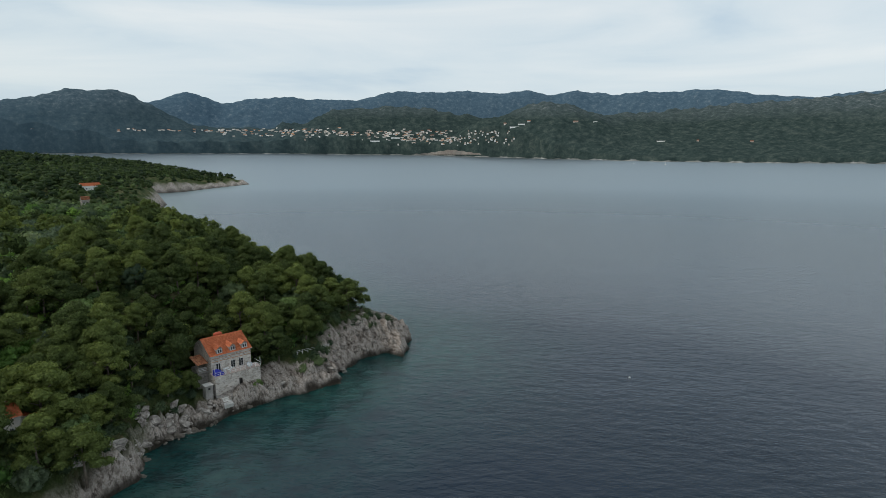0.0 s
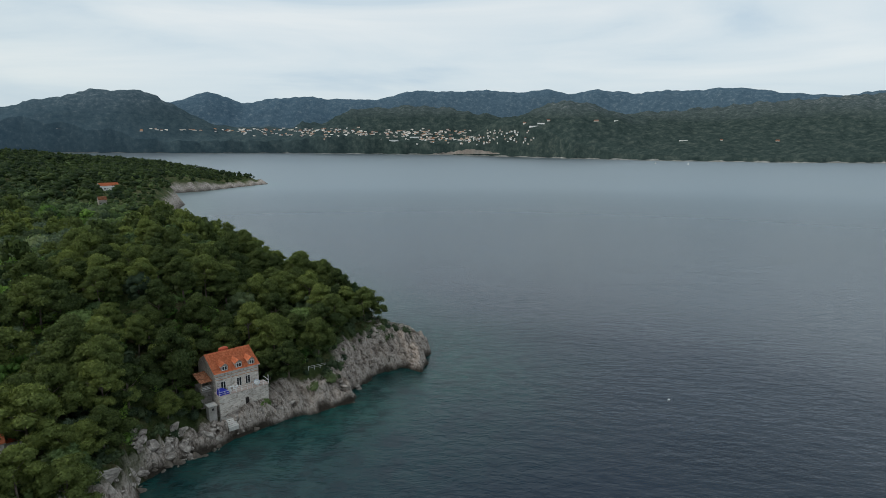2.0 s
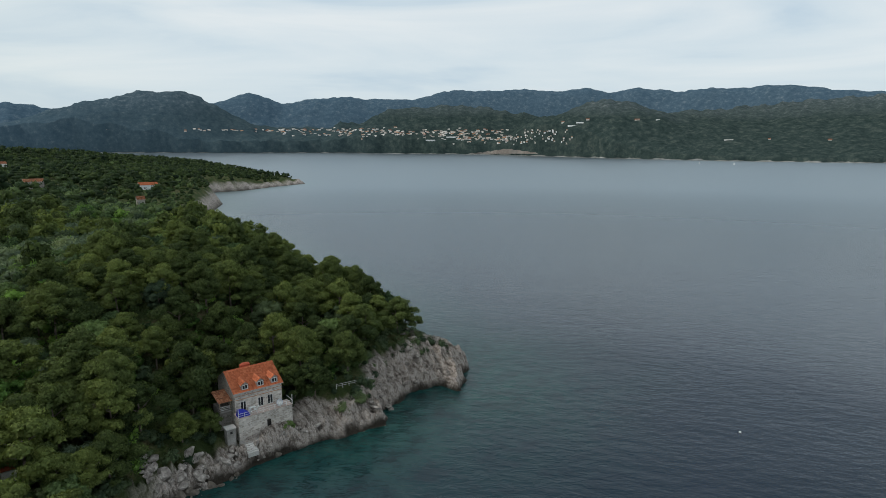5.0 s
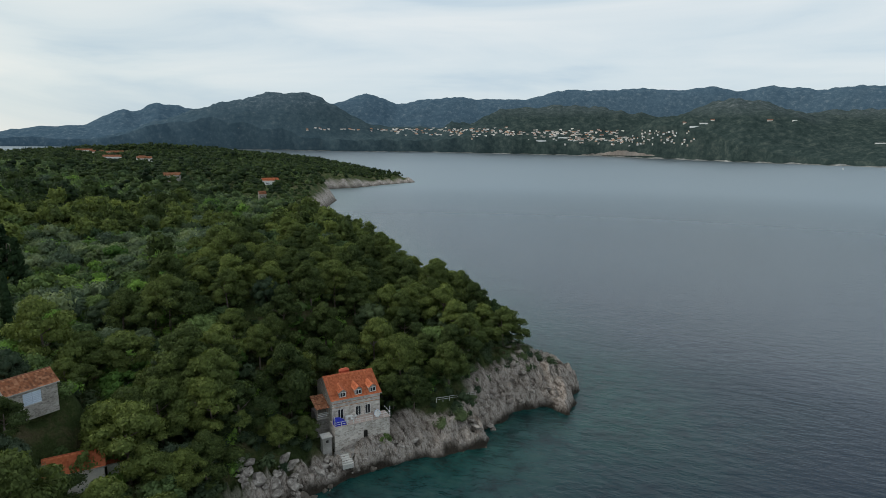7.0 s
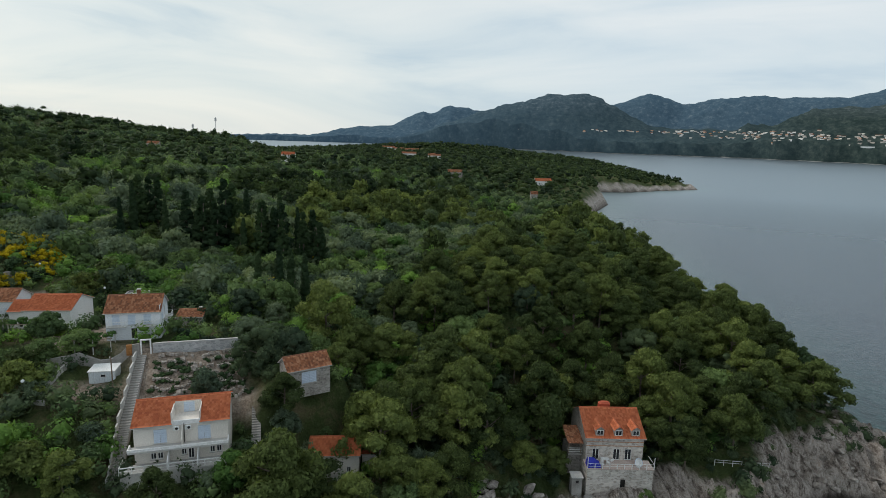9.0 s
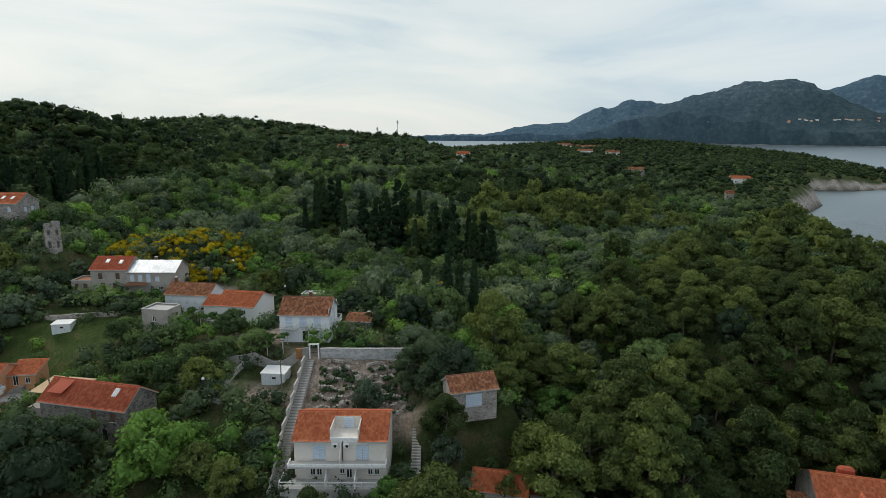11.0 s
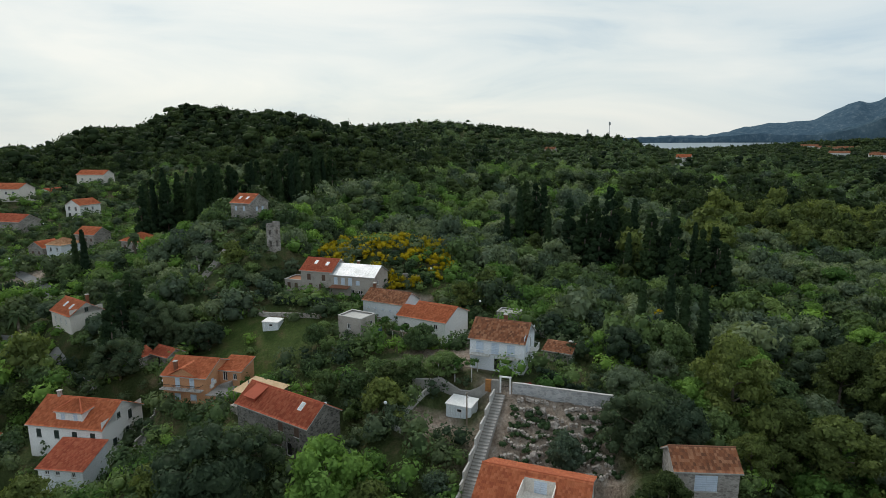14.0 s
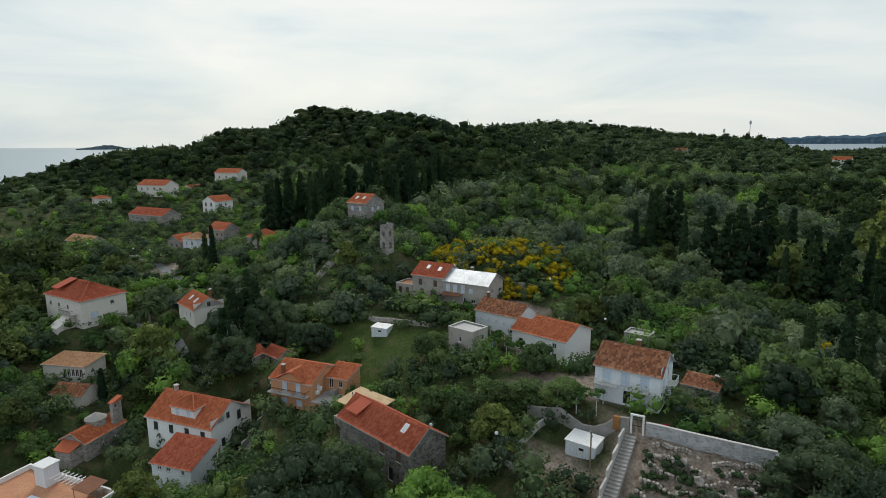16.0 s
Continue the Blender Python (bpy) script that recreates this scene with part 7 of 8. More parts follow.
lane("road", [(-180, -21), (-170.5, -11.5), (-163, -4.4), (-155, 2.4), (-149, 7.5)], 2.6, "asphalt", "narrow grey concrete lane curving through the village")
lane("road", [(-232, -48), (-219, -34), (-207, -23), (-198, -18)], 3.0, "asphalt", "pale concrete lane between garden walls")
lane("pavement", [(-150, 53), (-156, 42), (-166, 32), (-178, 23)], 1.0, "soil", "narrow earth path along the meadow wall")


def pergola(x, y, rz, w, d, label, mat="broadleaf"):
    z = gz(x, y)
    ob = thing("pergola", x, y, z, rz, label, "pergola", "vine pergolas")
    for i in range(3):
        for yy in (0, d):
            part("post", rod((-w + i * w / 2, yy, -0.6), (-w + i * w / 2, yy, 2.2), 0.09, n=6), M["pale_concrete"], ob)
    for yy in (0, d):
        part("beam", box(-w - 0.3, yy - 0.06, 2.2, 0.3, yy + 0.06, 2.34), M["timber"], ob)
    n = int(w * d * 1.4)
    r = np.random.default_rng(int(abs(x * 10)))
    cen = np.stack([r.uniform(-w, 0, n), r.uniform(0, d, n), r.uniform(2.3, 2.75, n)], 1)
    v, f = clump_cloud(cen, r.uniform(0.35, 0.6, n), 26, 0.26, r, 0.7, 0.6)
    part("vine", (v, f.astype(np.int32)), M[mat], ob, "leafy green vine")
    CLEAR.append((x - w / 2 * math.cos(radians(rz)), y - w / 2 * math.sin(radians(rz)), max(w, d) * 0.55))


pergola(-110.2, 74.6, 56, 5.6, 3.0, "vine-covered pergola on the terrace of a white house", "bright")
pergola(-138.0, 63.4, 48, 6.5, 4.0, "vine-covered pergola between white houses", "bright")
pergola(-131.0, 70.0, 47, 6.0, 3.4, "vine-covered pergola below a white house", "bright")
pergola(-139.0, 12.0, 60, 7.0, 5.0, "leafy arbour with pale blossom by the lane", "bright")


def reed_terrace():
    """Reed-roofed terrace and small red roof between the orange and the stone house."""
    ob = thing("reed_canopy", -117.6, 43.0, 21.0, 48, "sandy reed-matting roof over a terrace", "canopy")
    n = 9
    mats = [slab_under([(-8.0, y0, 1.9 + y0 * 0.12), (0.0, y0, 1.9 + y0 * 0.12), (0.0, y0 + 0.56, 1.9 + (y0 + 0.56) * 0.12), (-8.0, y0 + 0.56, 1.9 + (y0 + 0.56) * 0.12)], 0.08) for y0 in np.arange(0, n * 0.58, 0.58)]
    for g in mats:
        part("mat", g, M["reed"], ob)
    for px in (-7.8, -4.0, -0.2):
        for py in (0.2, 4.8):
            part("post", rod((px, py, -3.0), (px, py, 2.0 + 0.1 * py), 0.07, n=6), M["timber"], ob)
    part("terrace", box(-8.2, -0.4, -5.0, 0.2, 5.6, -0.6), M["greige"], ob)
    CLEAR.append((-120, 40.5, 6))


reed_terrace()


def laundry():
    ob = thing("washing_line", -131.6, 60.2, 28.0, 137, "blue and dark washing on a line by a cubic house", "laundry")
    part("line", rod((0, 0, 0), (5.0, 0, 0), 0.012, n=4), M["iron"], ob)
    for i in range(8):
        w = 0.32 + 0.12 * (i % 3)
        part("cloth", box(0.2 + i * 0.6, -0.02, -0.7 - 0.25 * (i % 2), 0.2 + i * 0.6 + w, 0.02, -0.01), M["laundry"] if i % 4 else M["frame"], ob)


laundry()


def flower_bed(x, y, n, mat, label):
    r = np.random.default_rng(n)
    cen = np.stack([r.uniform(-1.2, 1.2, n), r.uniform(-0.4, 0.4, n), r.uniform(0.2, 0.6, n)], 1)
    v, f = clump_cloud(cen, np.full(n, 0.3), 24, 0.16, r, 0.7)
    ob = thing("flower_bed", x, y, gz(x, y), 55, label, "flowers")
    part("flowers", (v, f.astype(np.int32)), M[mat], ob)


def rug():
    ob = thing("rug", -107.0, 76.4, gz(-107.0, 76.4), 57, "rust-brown patterned rug hung over the yard wall", "rug")
    part("cloth", join(box(-0.45, -0.27, 0.25, 0.45, -0.22, 2.05), box(-0.45, -0.27, 2.05, 0.45, 0.24, 2.1)), M["rug"], ob)


def hedge(p, q, h, wide, label):
    """A clipped hedge along a line."""
    p, q = Vector(p), Vector(q)
    m = int((q - p).length / 0.55)
    r = np.random.default_rng(m)
    cen = []
    for i in range(m):
        for lay in range(3):
            c = p.lerp(q, (i + 0.5) / m)
            cen.append((c.x - p.x + r.normal(0, wide * 0.22), c.y - p.y + r.normal(0, wide * 0.22), gz(c.x, c.y) - gz(p.x, p.y) + h * (0.25 + 0.3 * lay)))
    ob = thing("hedge", p.x, p.y, gz(p.x, p.y), 0, label, "hedge", "hedges of the gardens")
    v, f = clump_cloud(np.array(cen), r.uniform(0.5, 0.8, len(cen)), 34, 0.2, r, 0.7)
    part("foliage", (v, f.astype(np.int32)), M["oak"], ob)
    for i in range(m // 2):
        c = p.lerp(q, 2 * i / m)
        CLEAR.append((c.x, c.y, 1.4))
        FRONT.append((c.x + 3, c.y - 1.5, 2.6))


hedge((-107.0, 84.5), (-101.0, 95.0), 2.2, 1.8, "dense dark green hedge above the block wall")
hedge((-160.0, 42.0), (-153.0, 57.0), 1.8, 1.2, "clipped green hedge below the grey houses")
rug()
flower_bed(-105.8, 81.5, 9, "red_flower", "red geraniums beside the white house")


# ---- yellow broom on the slope ----
def broom_bank():
    r = np.random.default_rng(21)
    V, F, k = [], [], 0
    G, GF, gk = [], [], 0
    for i in range(420):
        a, q = r.uniform(0, 6.28), math.sqrt(r.uniform(0, 1))
        x, y = -187 + 24 * q * math.cos(a), 72 + 19 * q * math.sin(a)
        s = r.uniform(0.5, 1.2)
        m = 4
        cen = np.stack([x + r.normal(0, 0.6, m), y + r.normal(0, 0.6, m), gz(x, y) + r.uniform(0.5, 2.1, m) * s], 1)
        if wave(np.array([x]), np.array([y]), 6, 1.0)[0] > -0.5:
            v, f = clump_cloud(cen, np.full(m, 0.75 * s), 44, 0.2, r, 0.7, 0.9)
            V.append(v)
            F.append(f + k)
            k += len(v)
        else:
            v, f = clump_cloud(cen, np.full(m, 0.8 * s), 30, 0.3, r, 0.8, 0.9)
            G.append(v)
            GF.append(f + gk)
            gk += len(v)
    for x, y in ((-262, 88), (-265, 84), (-131, 122), (-128, 118), (-150, 150)):
        cen = np.stack([x + r.normal(0, 0.9, 6), y + r.normal(0, 0.9, 6), gz(x, y) + r.uniform(0.5, 3.0, 6)], 1)
        v, f = clump_cloud(cen, np.full(6, 0.9), 40, 0.26, r, 0.7, 0.9)
        V.append(v)
        F.append(f + k)
        k += len(v)
    tagged(new("broom_bushes", mesh_of("broom_bushes", np.concatenate(V), np.concatenate(F).astype(np.int32), M["broom"])), "bright yellow flowering broom on the slope", "broom", kind="stuff")
    tagged(new("broom_scrub", mesh_of("broom_scrub", np.concatenate(G), np.concatenate(GF).astype(np.int32), M["broadleaf"])), "green scrub between the flowering broom", "scrub", kind="stuff")


broom_bank()


# ---- trees that stand out ----
for i, (k, x, y, s, t) in enumerate([
        ("cypress_tree", -204, 117, 1.45, 1.1), ("cypress_tree", -202, 112, 1.16, 1.0), ("fir_tree", -209, 121, 1.59, 1.0), ("fir_tree", -206, 126, 1.52, 1.0), ("cypress_tree", -190, 121, 1.30, 1.0),
        ("fir_tree", -180, 128, 1.59, 1.0), ("fir_tree", -177, 134, 1.89, 1.05), ("fir_tree", -181, 139, 1.74, 1.05), ("cypress_tree", -172, 139, 1.67, 1.1), ("cypress_tree", -161, 131, 1.23, 1.0),
        ("cypress_tree", -165, 144, 1.45, 1.0), ("fir_tree", -156, 139, 1.45, 1.0), ("cypress_tree", -170, 150, 1.59, 1.1), ("cypress_tree", -163, 152, 1.30, 1.1), ("fir_tree", -152, 146, 1.38, 1.0), ("fir_tree", -148, 142, 0.8, 1.0),
        ("fir_tree", -186, 126, 1.55, 1.0), ("fir_tree", -184, 133, 1.65, 1.0), ("fir_tree", -174, 129, 1.45, 1.0), ("fir_tree", -169, 135, 1.5, 1.0), ("fir_tree", -168, 142, 1.6, 1.0), ("fir_tree", -160, 144, 1.55, 1.0), ("fir_tree", -158, 135, 1.35, 1.0), ("fir_tree", -155, 152, 1.4, 1.0), ("fir_tree", -150, 137, 1.25, 1.0), ("fir_tree", -145, 147, 1.3, 1.0), ("fir_tree", -213, 126, 1.4, 1.0),
        ("cypress_tree", -120, 110, 1.15, 0.95), ("cypress_tree", -117.5, 114, 1.3, 1.0), ("cypress_tree", -116.5, 116.5, 1.25, 1.0), ("cypress_tree", -114.5, 119, 1.2, 1.0),
        ("cypress_tree", -210, -13, 1.2, 1.0), ("cypress_tree", -212, -16, 1.1, 0.95), ("cypress_tree", -252, 56, 0.9, 0.95), ("cypress_tree", -300, 98, 1.0, 0.9), ("fir_tree", -310, 100, 1.0, 0.9), ("fir_tree", -300, 72, 1.1, 1.0),
        ("fir_tree", -150, 10, 1.0, 0.9), ("fir_tree", -146, 12, 1.15, 0.95), ("fir_tree", -152, 15, 0.95, 0.9), ("holm_oak", -144, 14, 1.3, 1.0), ("cypress_tree", -150, -15, 0.9, 0.7), ("cypress_tree", -154, -14, 1.0, 0.8),
        ("holm_oak", -97.5, 37.5, 1.8, 1.1), ("fresh_leafy_tree", -94.0, 51.5, 1.75, 1.1), ("holm_oak", -91.5, 93.0, 1.5, 1.05), ("holm_oak", -88.5, 96.5, 1.25, 1.0), ("fresh_leafy_tree", -106, 122, 1.35, 1.0), ("fresh_leafy_tree", -110, 126, 1.1, 1.0),
        ("fir_tree", -163, 8, 1.0, 0.95), ("fir_tree", -164, 13, 1.1, 0.95), ("fir_tree", -160, 10.5, 0.95, 0.9), ("fir_tree", -168, 10, 1.05, 1.0), ("holm_oak", -161, 16, 1.3, 1.1), ("holm_oak", -158, 20, 1.35, 1.1), ("holm_oak", -154, 24, 1.1, 1.0), ("holm_oak", -152, 29, 1.0, 1.0),
        ("olive_tree", -76.2, 91.6, 1.0, 1.0), ("olive_tree", -78.2, 88.0, 1.15, 1.1), ("leafy_tree", -74.6, 98.2, 0.85, 1.0), ("leafy_tree", -75.4, 95.0, 0.6, 0.9), ("olive_tree", -91.5, 82.0, 1.15, 1.0), ("leafy_tree", -113.5, 71.0, 0.9, 0.9), ("leafy_tree", -127.0, 70.0, 1.0, 1.0), ("holm_oak", -104, 42.0, 1.1, 1.0)]):
    plant(k, x, y, s, t, i)
    CLEAR.append((x, y, 2.6))
for i, (x, y, top) in enumerate([(-79, 81, 19), (-66, 85, 19), (-60, 86, 18), (-64, 98.5, 17), (-68, 111.5, 19), (-75, 74, 18.5), (-77, 67, 19), (-85, 59, 19), (-74, 121, 21), (-54, 89, 15), (-52, 77, 13), (-62, 118, 18), (-58, 100, 16), (-57, 104.5, 16), (-60.5, 97, 16.5), (-59, 82, 17),
                                 (-71, 91, 21), (-83, 97, 26), (-72, 104, 22), (-84, 104, 27), (-88, 100, 27), (-69, 79, 17), (-73, 92.5, 22.5), (-69, 95, 22), (-75.5, 90.5, 22), (-66, 93, 19), (-78.5, 91, 24), (-70.5, 89.5, 20), (-76.2, 93.0, 22.6), (-74.8, 95.8, 22.4), (-73.4, 98.8, 22.4), (-79, 88.5, 23.5), (-72.3, 101.5, 22), (-71.0, 104.5, 22)]):
    if math.hypot(x + 73.5, y - 94.5) < 6.5 or math.hypot(x + 68.5, y - 91.5) < 4.0 or math.hypot(x + 81.5, y - 95.0) < 6.0:
        continue
    s = min(1.5, max(0.75, (top - gz(x, y)) / 9.6))
    plant("pine_tree" if i % 5 else "olive_tree", x, y, s, 1.0, i)
    CLEAR.append((x, y, 2.2))
random.seed(31)
for i in range(66):
    a = i / 66
    x, y = -258 - 34 * a + random.uniform(-9, 9), -4 + 62 * a + random.uniform(-7, 7)
    plant("cypress_tree" if i % 5 < 3 else "fir_tree", x, y, random.uniform(1.4, 1.85), random.uniform(1.05, 1.25), i, "dark cypress stand above the village")
    CLEAR.append((x, y, 2.0))


def palm(x, y, h, label="tall date palm with a drooping grey-green crown"):
    ob = thing("palm_tree", x, y, gz(x, y), 0, label, "palm", "palms of the village")
    part("trunk", join(*[rod((0, 0, i * h / 6 - 0.3), (0, 0, (i + 1) * h / 6), 0.34 - 0.01 * i, 0.30 - 0.01 * i, 8) for i in range(6)]), M["bark"], ob)
    r = random.Random(int(h * 10))
    for i in range(30):
        a, e = i * 2.4, r.uniform(-0.5, 1.1)
        L = r.uniform(2.2, 3.0)
        pts = []
        for k in range(6):
            t = k / 5
            pts.append(Vector((math.cos(a) * L * t * math.cos(e) * (1 - 0.15 * t), math.sin(a) * L * t * math.cos(e) * (1 - 0.15 * t), h + L * t * math.sin(e) - 1.3 * t * t * L * 0.5)))
        sidev = Vector((-math.sin(a), math.cos(a), 0))
        V, F = [], []
        for k, p in enumerate(pts):
            wd = 0.42 * math.sin(math.pi * min(1, 0.15 + 0.8 * k / 5))
            V += [tuple(p + sidev * wd - Vector((0, 0, wd * 0.5))), tuple(p), tuple(p - sidev * wd - Vector((0, 0, wd * 0.5)))]
        for k in range(5):
            F += [[k * 3, k * 3 + 1, k * 3 + 4, k * 3 + 3], [k * 3 + 1, k * 3 + 2, k * 3 + 5, k * 3 + 4]]
        part("frond", (V, F), M["palm"], ob)
    CLEAR.append((x, y, 2.5))


palm(-166.0, -12.0, 8.6)
palm(-212.0, 0.0, 7.5)
palm(-226.0, -4.0, 6.5)

from mathutils.bvhtree import BVHTree

# ---- rocks of the shore ----
def boulder_mesh(seed):
    """A weathered boulder: cut planes and knobs on a subdivided ball."""
    bm = bmesh.new()
    bmesh.ops.create_icosphere(bm, subdivisions=2, radius=1.0)
    r = random.Random(seed)
    cuts = [(Vector((r.uniform(-1, 1), r.uniform(-1, 1), r.uniform(-0.6, 1))).normalized(), r.uniform(0.42, 0.75)) for _ in range(10)]
    for v in bm.verts:
        for n, k in cuts:
            d = v.co.dot(n)
            if d > k:
                v.co -= n * (d - k)
        v.co *= 1 + 0.12 * noise.noise(v.co * 2.3 + Vector((seed, 0, 0)))
        v.co.z *= 0.75
    me = bpy.data.meshes.new("stone")
    bm.to_mesh(me)
    bm.free()
    return me


ROCKS = [boulder_mesh(s) for s in range(8)]
for i, me in enumerate(ROCKS):
    me.materials.append(M["rock"] if i < 6 else M["wet_rock"])


def shore_rocks():
    r = random.Random(9)
    placed = 0
    cp = COAST[:15]
    while placed < 290:
        k = r.randrange(len(cp) - 1) if r.random() < 0.55 else r.randrange(1, 6)
        (ax, ay), (bx, by) = cp[k], cp[k + 1]
        t = r.random()
        x, y = ax + (bx - ax) * t, ay + (by - ay) * t
        off = r.gauss(1.6, 2.0)
        d = Vector((by - ay, -(bx - ax))).normalized()
        x, y = x - d.x * off, y - d.y * off
        s = float(shore(np.array([x]), np.array([y]))[0])
        if s < -2.2 or s > 9:
            continue
        size = abs(r.gauss(0.3, 0.36)) + 0.2
        if y > 138:
            size *= 0.6
        if y < 125:
            size *= 1.3
        if math.hypot(x + 43, y - 133) < 6:
            size *= 0.6
        ob = new("shore_rock", ROCKS[r.randrange(6) if s > 0.2 else 6 + r.randrange(2)])
        ob.matrix_basis = Matrix.LocRotScale((x, y, max(gz(x, y), -0.5) + size * 0.12), Euler((r.uniform(-0.4, 0.4), r.uniform(-0.4, 0.4), r.uniform(0, 6.28))), (size * r.uniform(0.8, 1.5), size * r.uniform(0.8, 1.3), size * r.uniform(0.7, 1.1)))
        tagged(ob, "pale weathered limestone boulder on the shore" if s > 0.2 else "dark wet rock at the waterline", "rock", "rocks along the shore")
        placed += 1


shore_rocks()


def ledges():
    """Tilted limestone slabs on the point, laid in bands that dip to the sea."""
    r = random.Random(5)
    geos = []
    for i in range(70):
        x, y = r.uniform(-20, 3), r.uniform(140, 186)
        s = float(shore(np.array([x]), np.array([y]))[0])
        if not 0.6 < s < 16:
            continue
        L, W, T = r.uniform(1.6, 4.6), r.uniform(0.5, 1.3), r.uniform(0.25, 0.5)
        a = radians(138 + r.gauss(0, 9))
        m = Matrix.Translation((x, y, gz(x, y) + 0.15)) @ Matrix.Rotation(a, 4, "Z") @ Matrix.Rotation(radians(r.uniform(8, 26)), 4, "Y") @ Matrix.Rotation(radians(r.uniform(-30, 10)), 4, "X")
        v, f = box(-L / 2, -W / 2, -T, L / 2, W / 2, T * 0.5, 0.15)
        geos.append(([tuple(m @ (Vector(p) + Vector((r.uniform(-0.15, 0.15), r.uniform(-0.15, 0.15), r.uniform(-0.12, 0.12))))) for p in v], f))
    tagged(new("rock_ledges", mesh_of("rock_ledges", *join(*geos), M["rock"])), "tilted pale limestone ledges on the point", "rock ledge", kind="stuff")


ledges()


def shore_path():
    """The concrete landing and the railed path along the rocks below the stone house."""
    p = on_terrace(-9.6, -4.9, 0)
    ob = thing("landing", p.x, p.y, 3.6, 41.5, "worn pale concrete landing with steps below the stone house", "landing")
    part("slab", box(-1.5, -0.2, -1.5, 10.0, 1.4, 0.35, 0.08), M["concrete"], ob)
    for i in range(5):
        part("step", box(-1.0, -0.7 - i * 0.5, -1.6, 1.2, -0.2 - i * 0.5, 0.2 - i * 0.22, 0.03), M["pale_concrete"], ob)
    rail = thing("path_railing", -28.0, 146.0, gz(-28, 146) + 0.1, 35, "weathered white railing along the rock path", "railing")
    for i in range(7):
        part("post", rod((i * 1.6, 0, -1.0), (i * 1.6, 0, 1.1), 0.05, n=6), M["frame"], rail)
    for z in (0.6, 1.05):
        part("rail", rod((0, 0, z), (9.6, 0, z), 0.035, n=6), M["frame"], rail)


shore_path()


def shore_scrub():
    """Low bushes where the wood meets the rocks."""
    r = np.random.default_rng(17)
    x, y = scatter(-70, 4, 84, 236, 2.6, 18)
    d = shore(x, y)
    point = np.hypot((x + 2) / 22, (y - 172) / 26) < 1
    ok = (d > np.where(point, 6.5, 4.0)) & (d < np.where(point, 24, 13)) & (np.hypot(x + 36, y - 134) > 12) & (r.uniform(size=len(x)) < 0.7) & is_clear(x, y, -0.6)
    proto = [crown_round(s, 1.3, 1.7, 4, 70, 0.22, 0) for s in (71, 72, 73)]
    forest("shore_scrub", "oak", x[ok], y[ok], r.uniform(0.6, 1.5, ok.sum()), proto, "low evergreen scrub along the edge of the rocks", "scrub", 9)


shore_scrub()

# ---- the far shore's buildings, boats and islets ----
def far_point(az, el, r):
    a, e = radians(az), radians(el)
    return Vector((r * math.sin(a), 10 + r * math.cos(a), 63.5 + r * math.tan(e)))


_bd = bpy.data.objects["backdrop"].data
HILLS = BVHTree.FromPolygons([v.co for v in _bd.vertices], [tuple(q.vertices) for q in _bd.polygons])


def on_backdrop(az, el):
    """Where a look at that bearing and height meets the far hills."""
    o = Vector((0, 10, 63.5))
    return HILLS.ray_cast(o, (far_point(az, el, 1000) - o).normalized())[0]


def far_house(p, w, h, d, rz, wall, roof, label, flat=False):
    ob = thing("far_house", p.x, p.y, p.z, rz, label, "house", "houses across the water")
    part("wall", box(-w / 2, 0, -h, w / 2, d, h), M[wall], ob)
    if flat:
        part("roof", box(-w / 2 - 0.4, -0.4, h, w / 2 + 0.4, d + 0.4, h + 0.8), M["pale_concrete"], ob)
    else:
        part("roof", ([(-w / 2 - 1, -1, h), (w / 2 + 1, -1, h), (w / 2 + 1, d + 1, h), (-w / 2 - 1, d + 1, h), (-w / 2 - 1, d / 2, h + d * 0.3), (w / 2 + 1, d / 2, h + d * 0.3)], [[0, 1, 5, 4], [2, 3, 4, 5], [1, 2, 5], [3, 0, 4], [0, 3, 2, 1]]), M[roof], ob)
    return ob


def far_town():
    r = random.Random(3)
    bands = [(-27, -20, 1.55, 0.10, 16), (-20, -9, 1.6, 0.22, 62), (-18, -12, 1.15, 0.12, 14), (-8, 2, 1.45, 0.22, 48), (-2, 4, 0.85, 0.16, 44), (0, 8.5, 1.55, 0.2, 22), (-5, 9, 1.25, 0.25, 30), (-4, 9, 0.75, 0.35, 60), (-12, 0, 1.3, 0.4, 40), (-20, -2, 1.45, 0.25, 40)]
    for a0, a1, el, sp, n in bands:
        for _ in range(n):
            az = r.uniform(a0, a1)
            p = on_backdrop(az, el + r.gauss(0, sp * 0.6))
            if p is None or p.y < 1500:
                continue
            w = r.uniform(10, 22)
            far_house(p, w, r.uniform(3, 4.6), r.uniform(8, 12), -az + r.uniform(-25, 25), r.choice(["cream", "white", "white", "cream", "greige"]), r.choice(["tile_old", "greige", "tile_pale", "cream", "greige"]),
                      r.choice(["pale house with a tiled roof across the bay"]))
    for az, el, w, h, fl in ((-4.6, 0.62, 62, 9, True), (-2.6, 0.95, 60, 8, True), (-0.9, 0.75, 34, 8, False), (9.6, 2.25, 40, 6, True), (9.0, 2.0, 60, 5, True), (8.1, 2.3, 24, 5, False), (10.3, 2.5, 18, 6, False),
                             (14.7, 2.45, 26, 4, False), (16.5, 2.45, 22, 4, True), (22.4, 0.62, 42, 4, True), (25.5, 0.65, 10, 3, False), (29.8, 0.55, 16, 3, False), (-33, 1.5, 40, 4, False)):
        p = on_backdrop(az, el)
        if p:
            far_house(p, w, h, 18, -az, "white" if fl else "cream", "tile_old", "long white hotel block above the far shore" if w > 50 else "large pale villa on the far wooded slope", fl)


far_town()


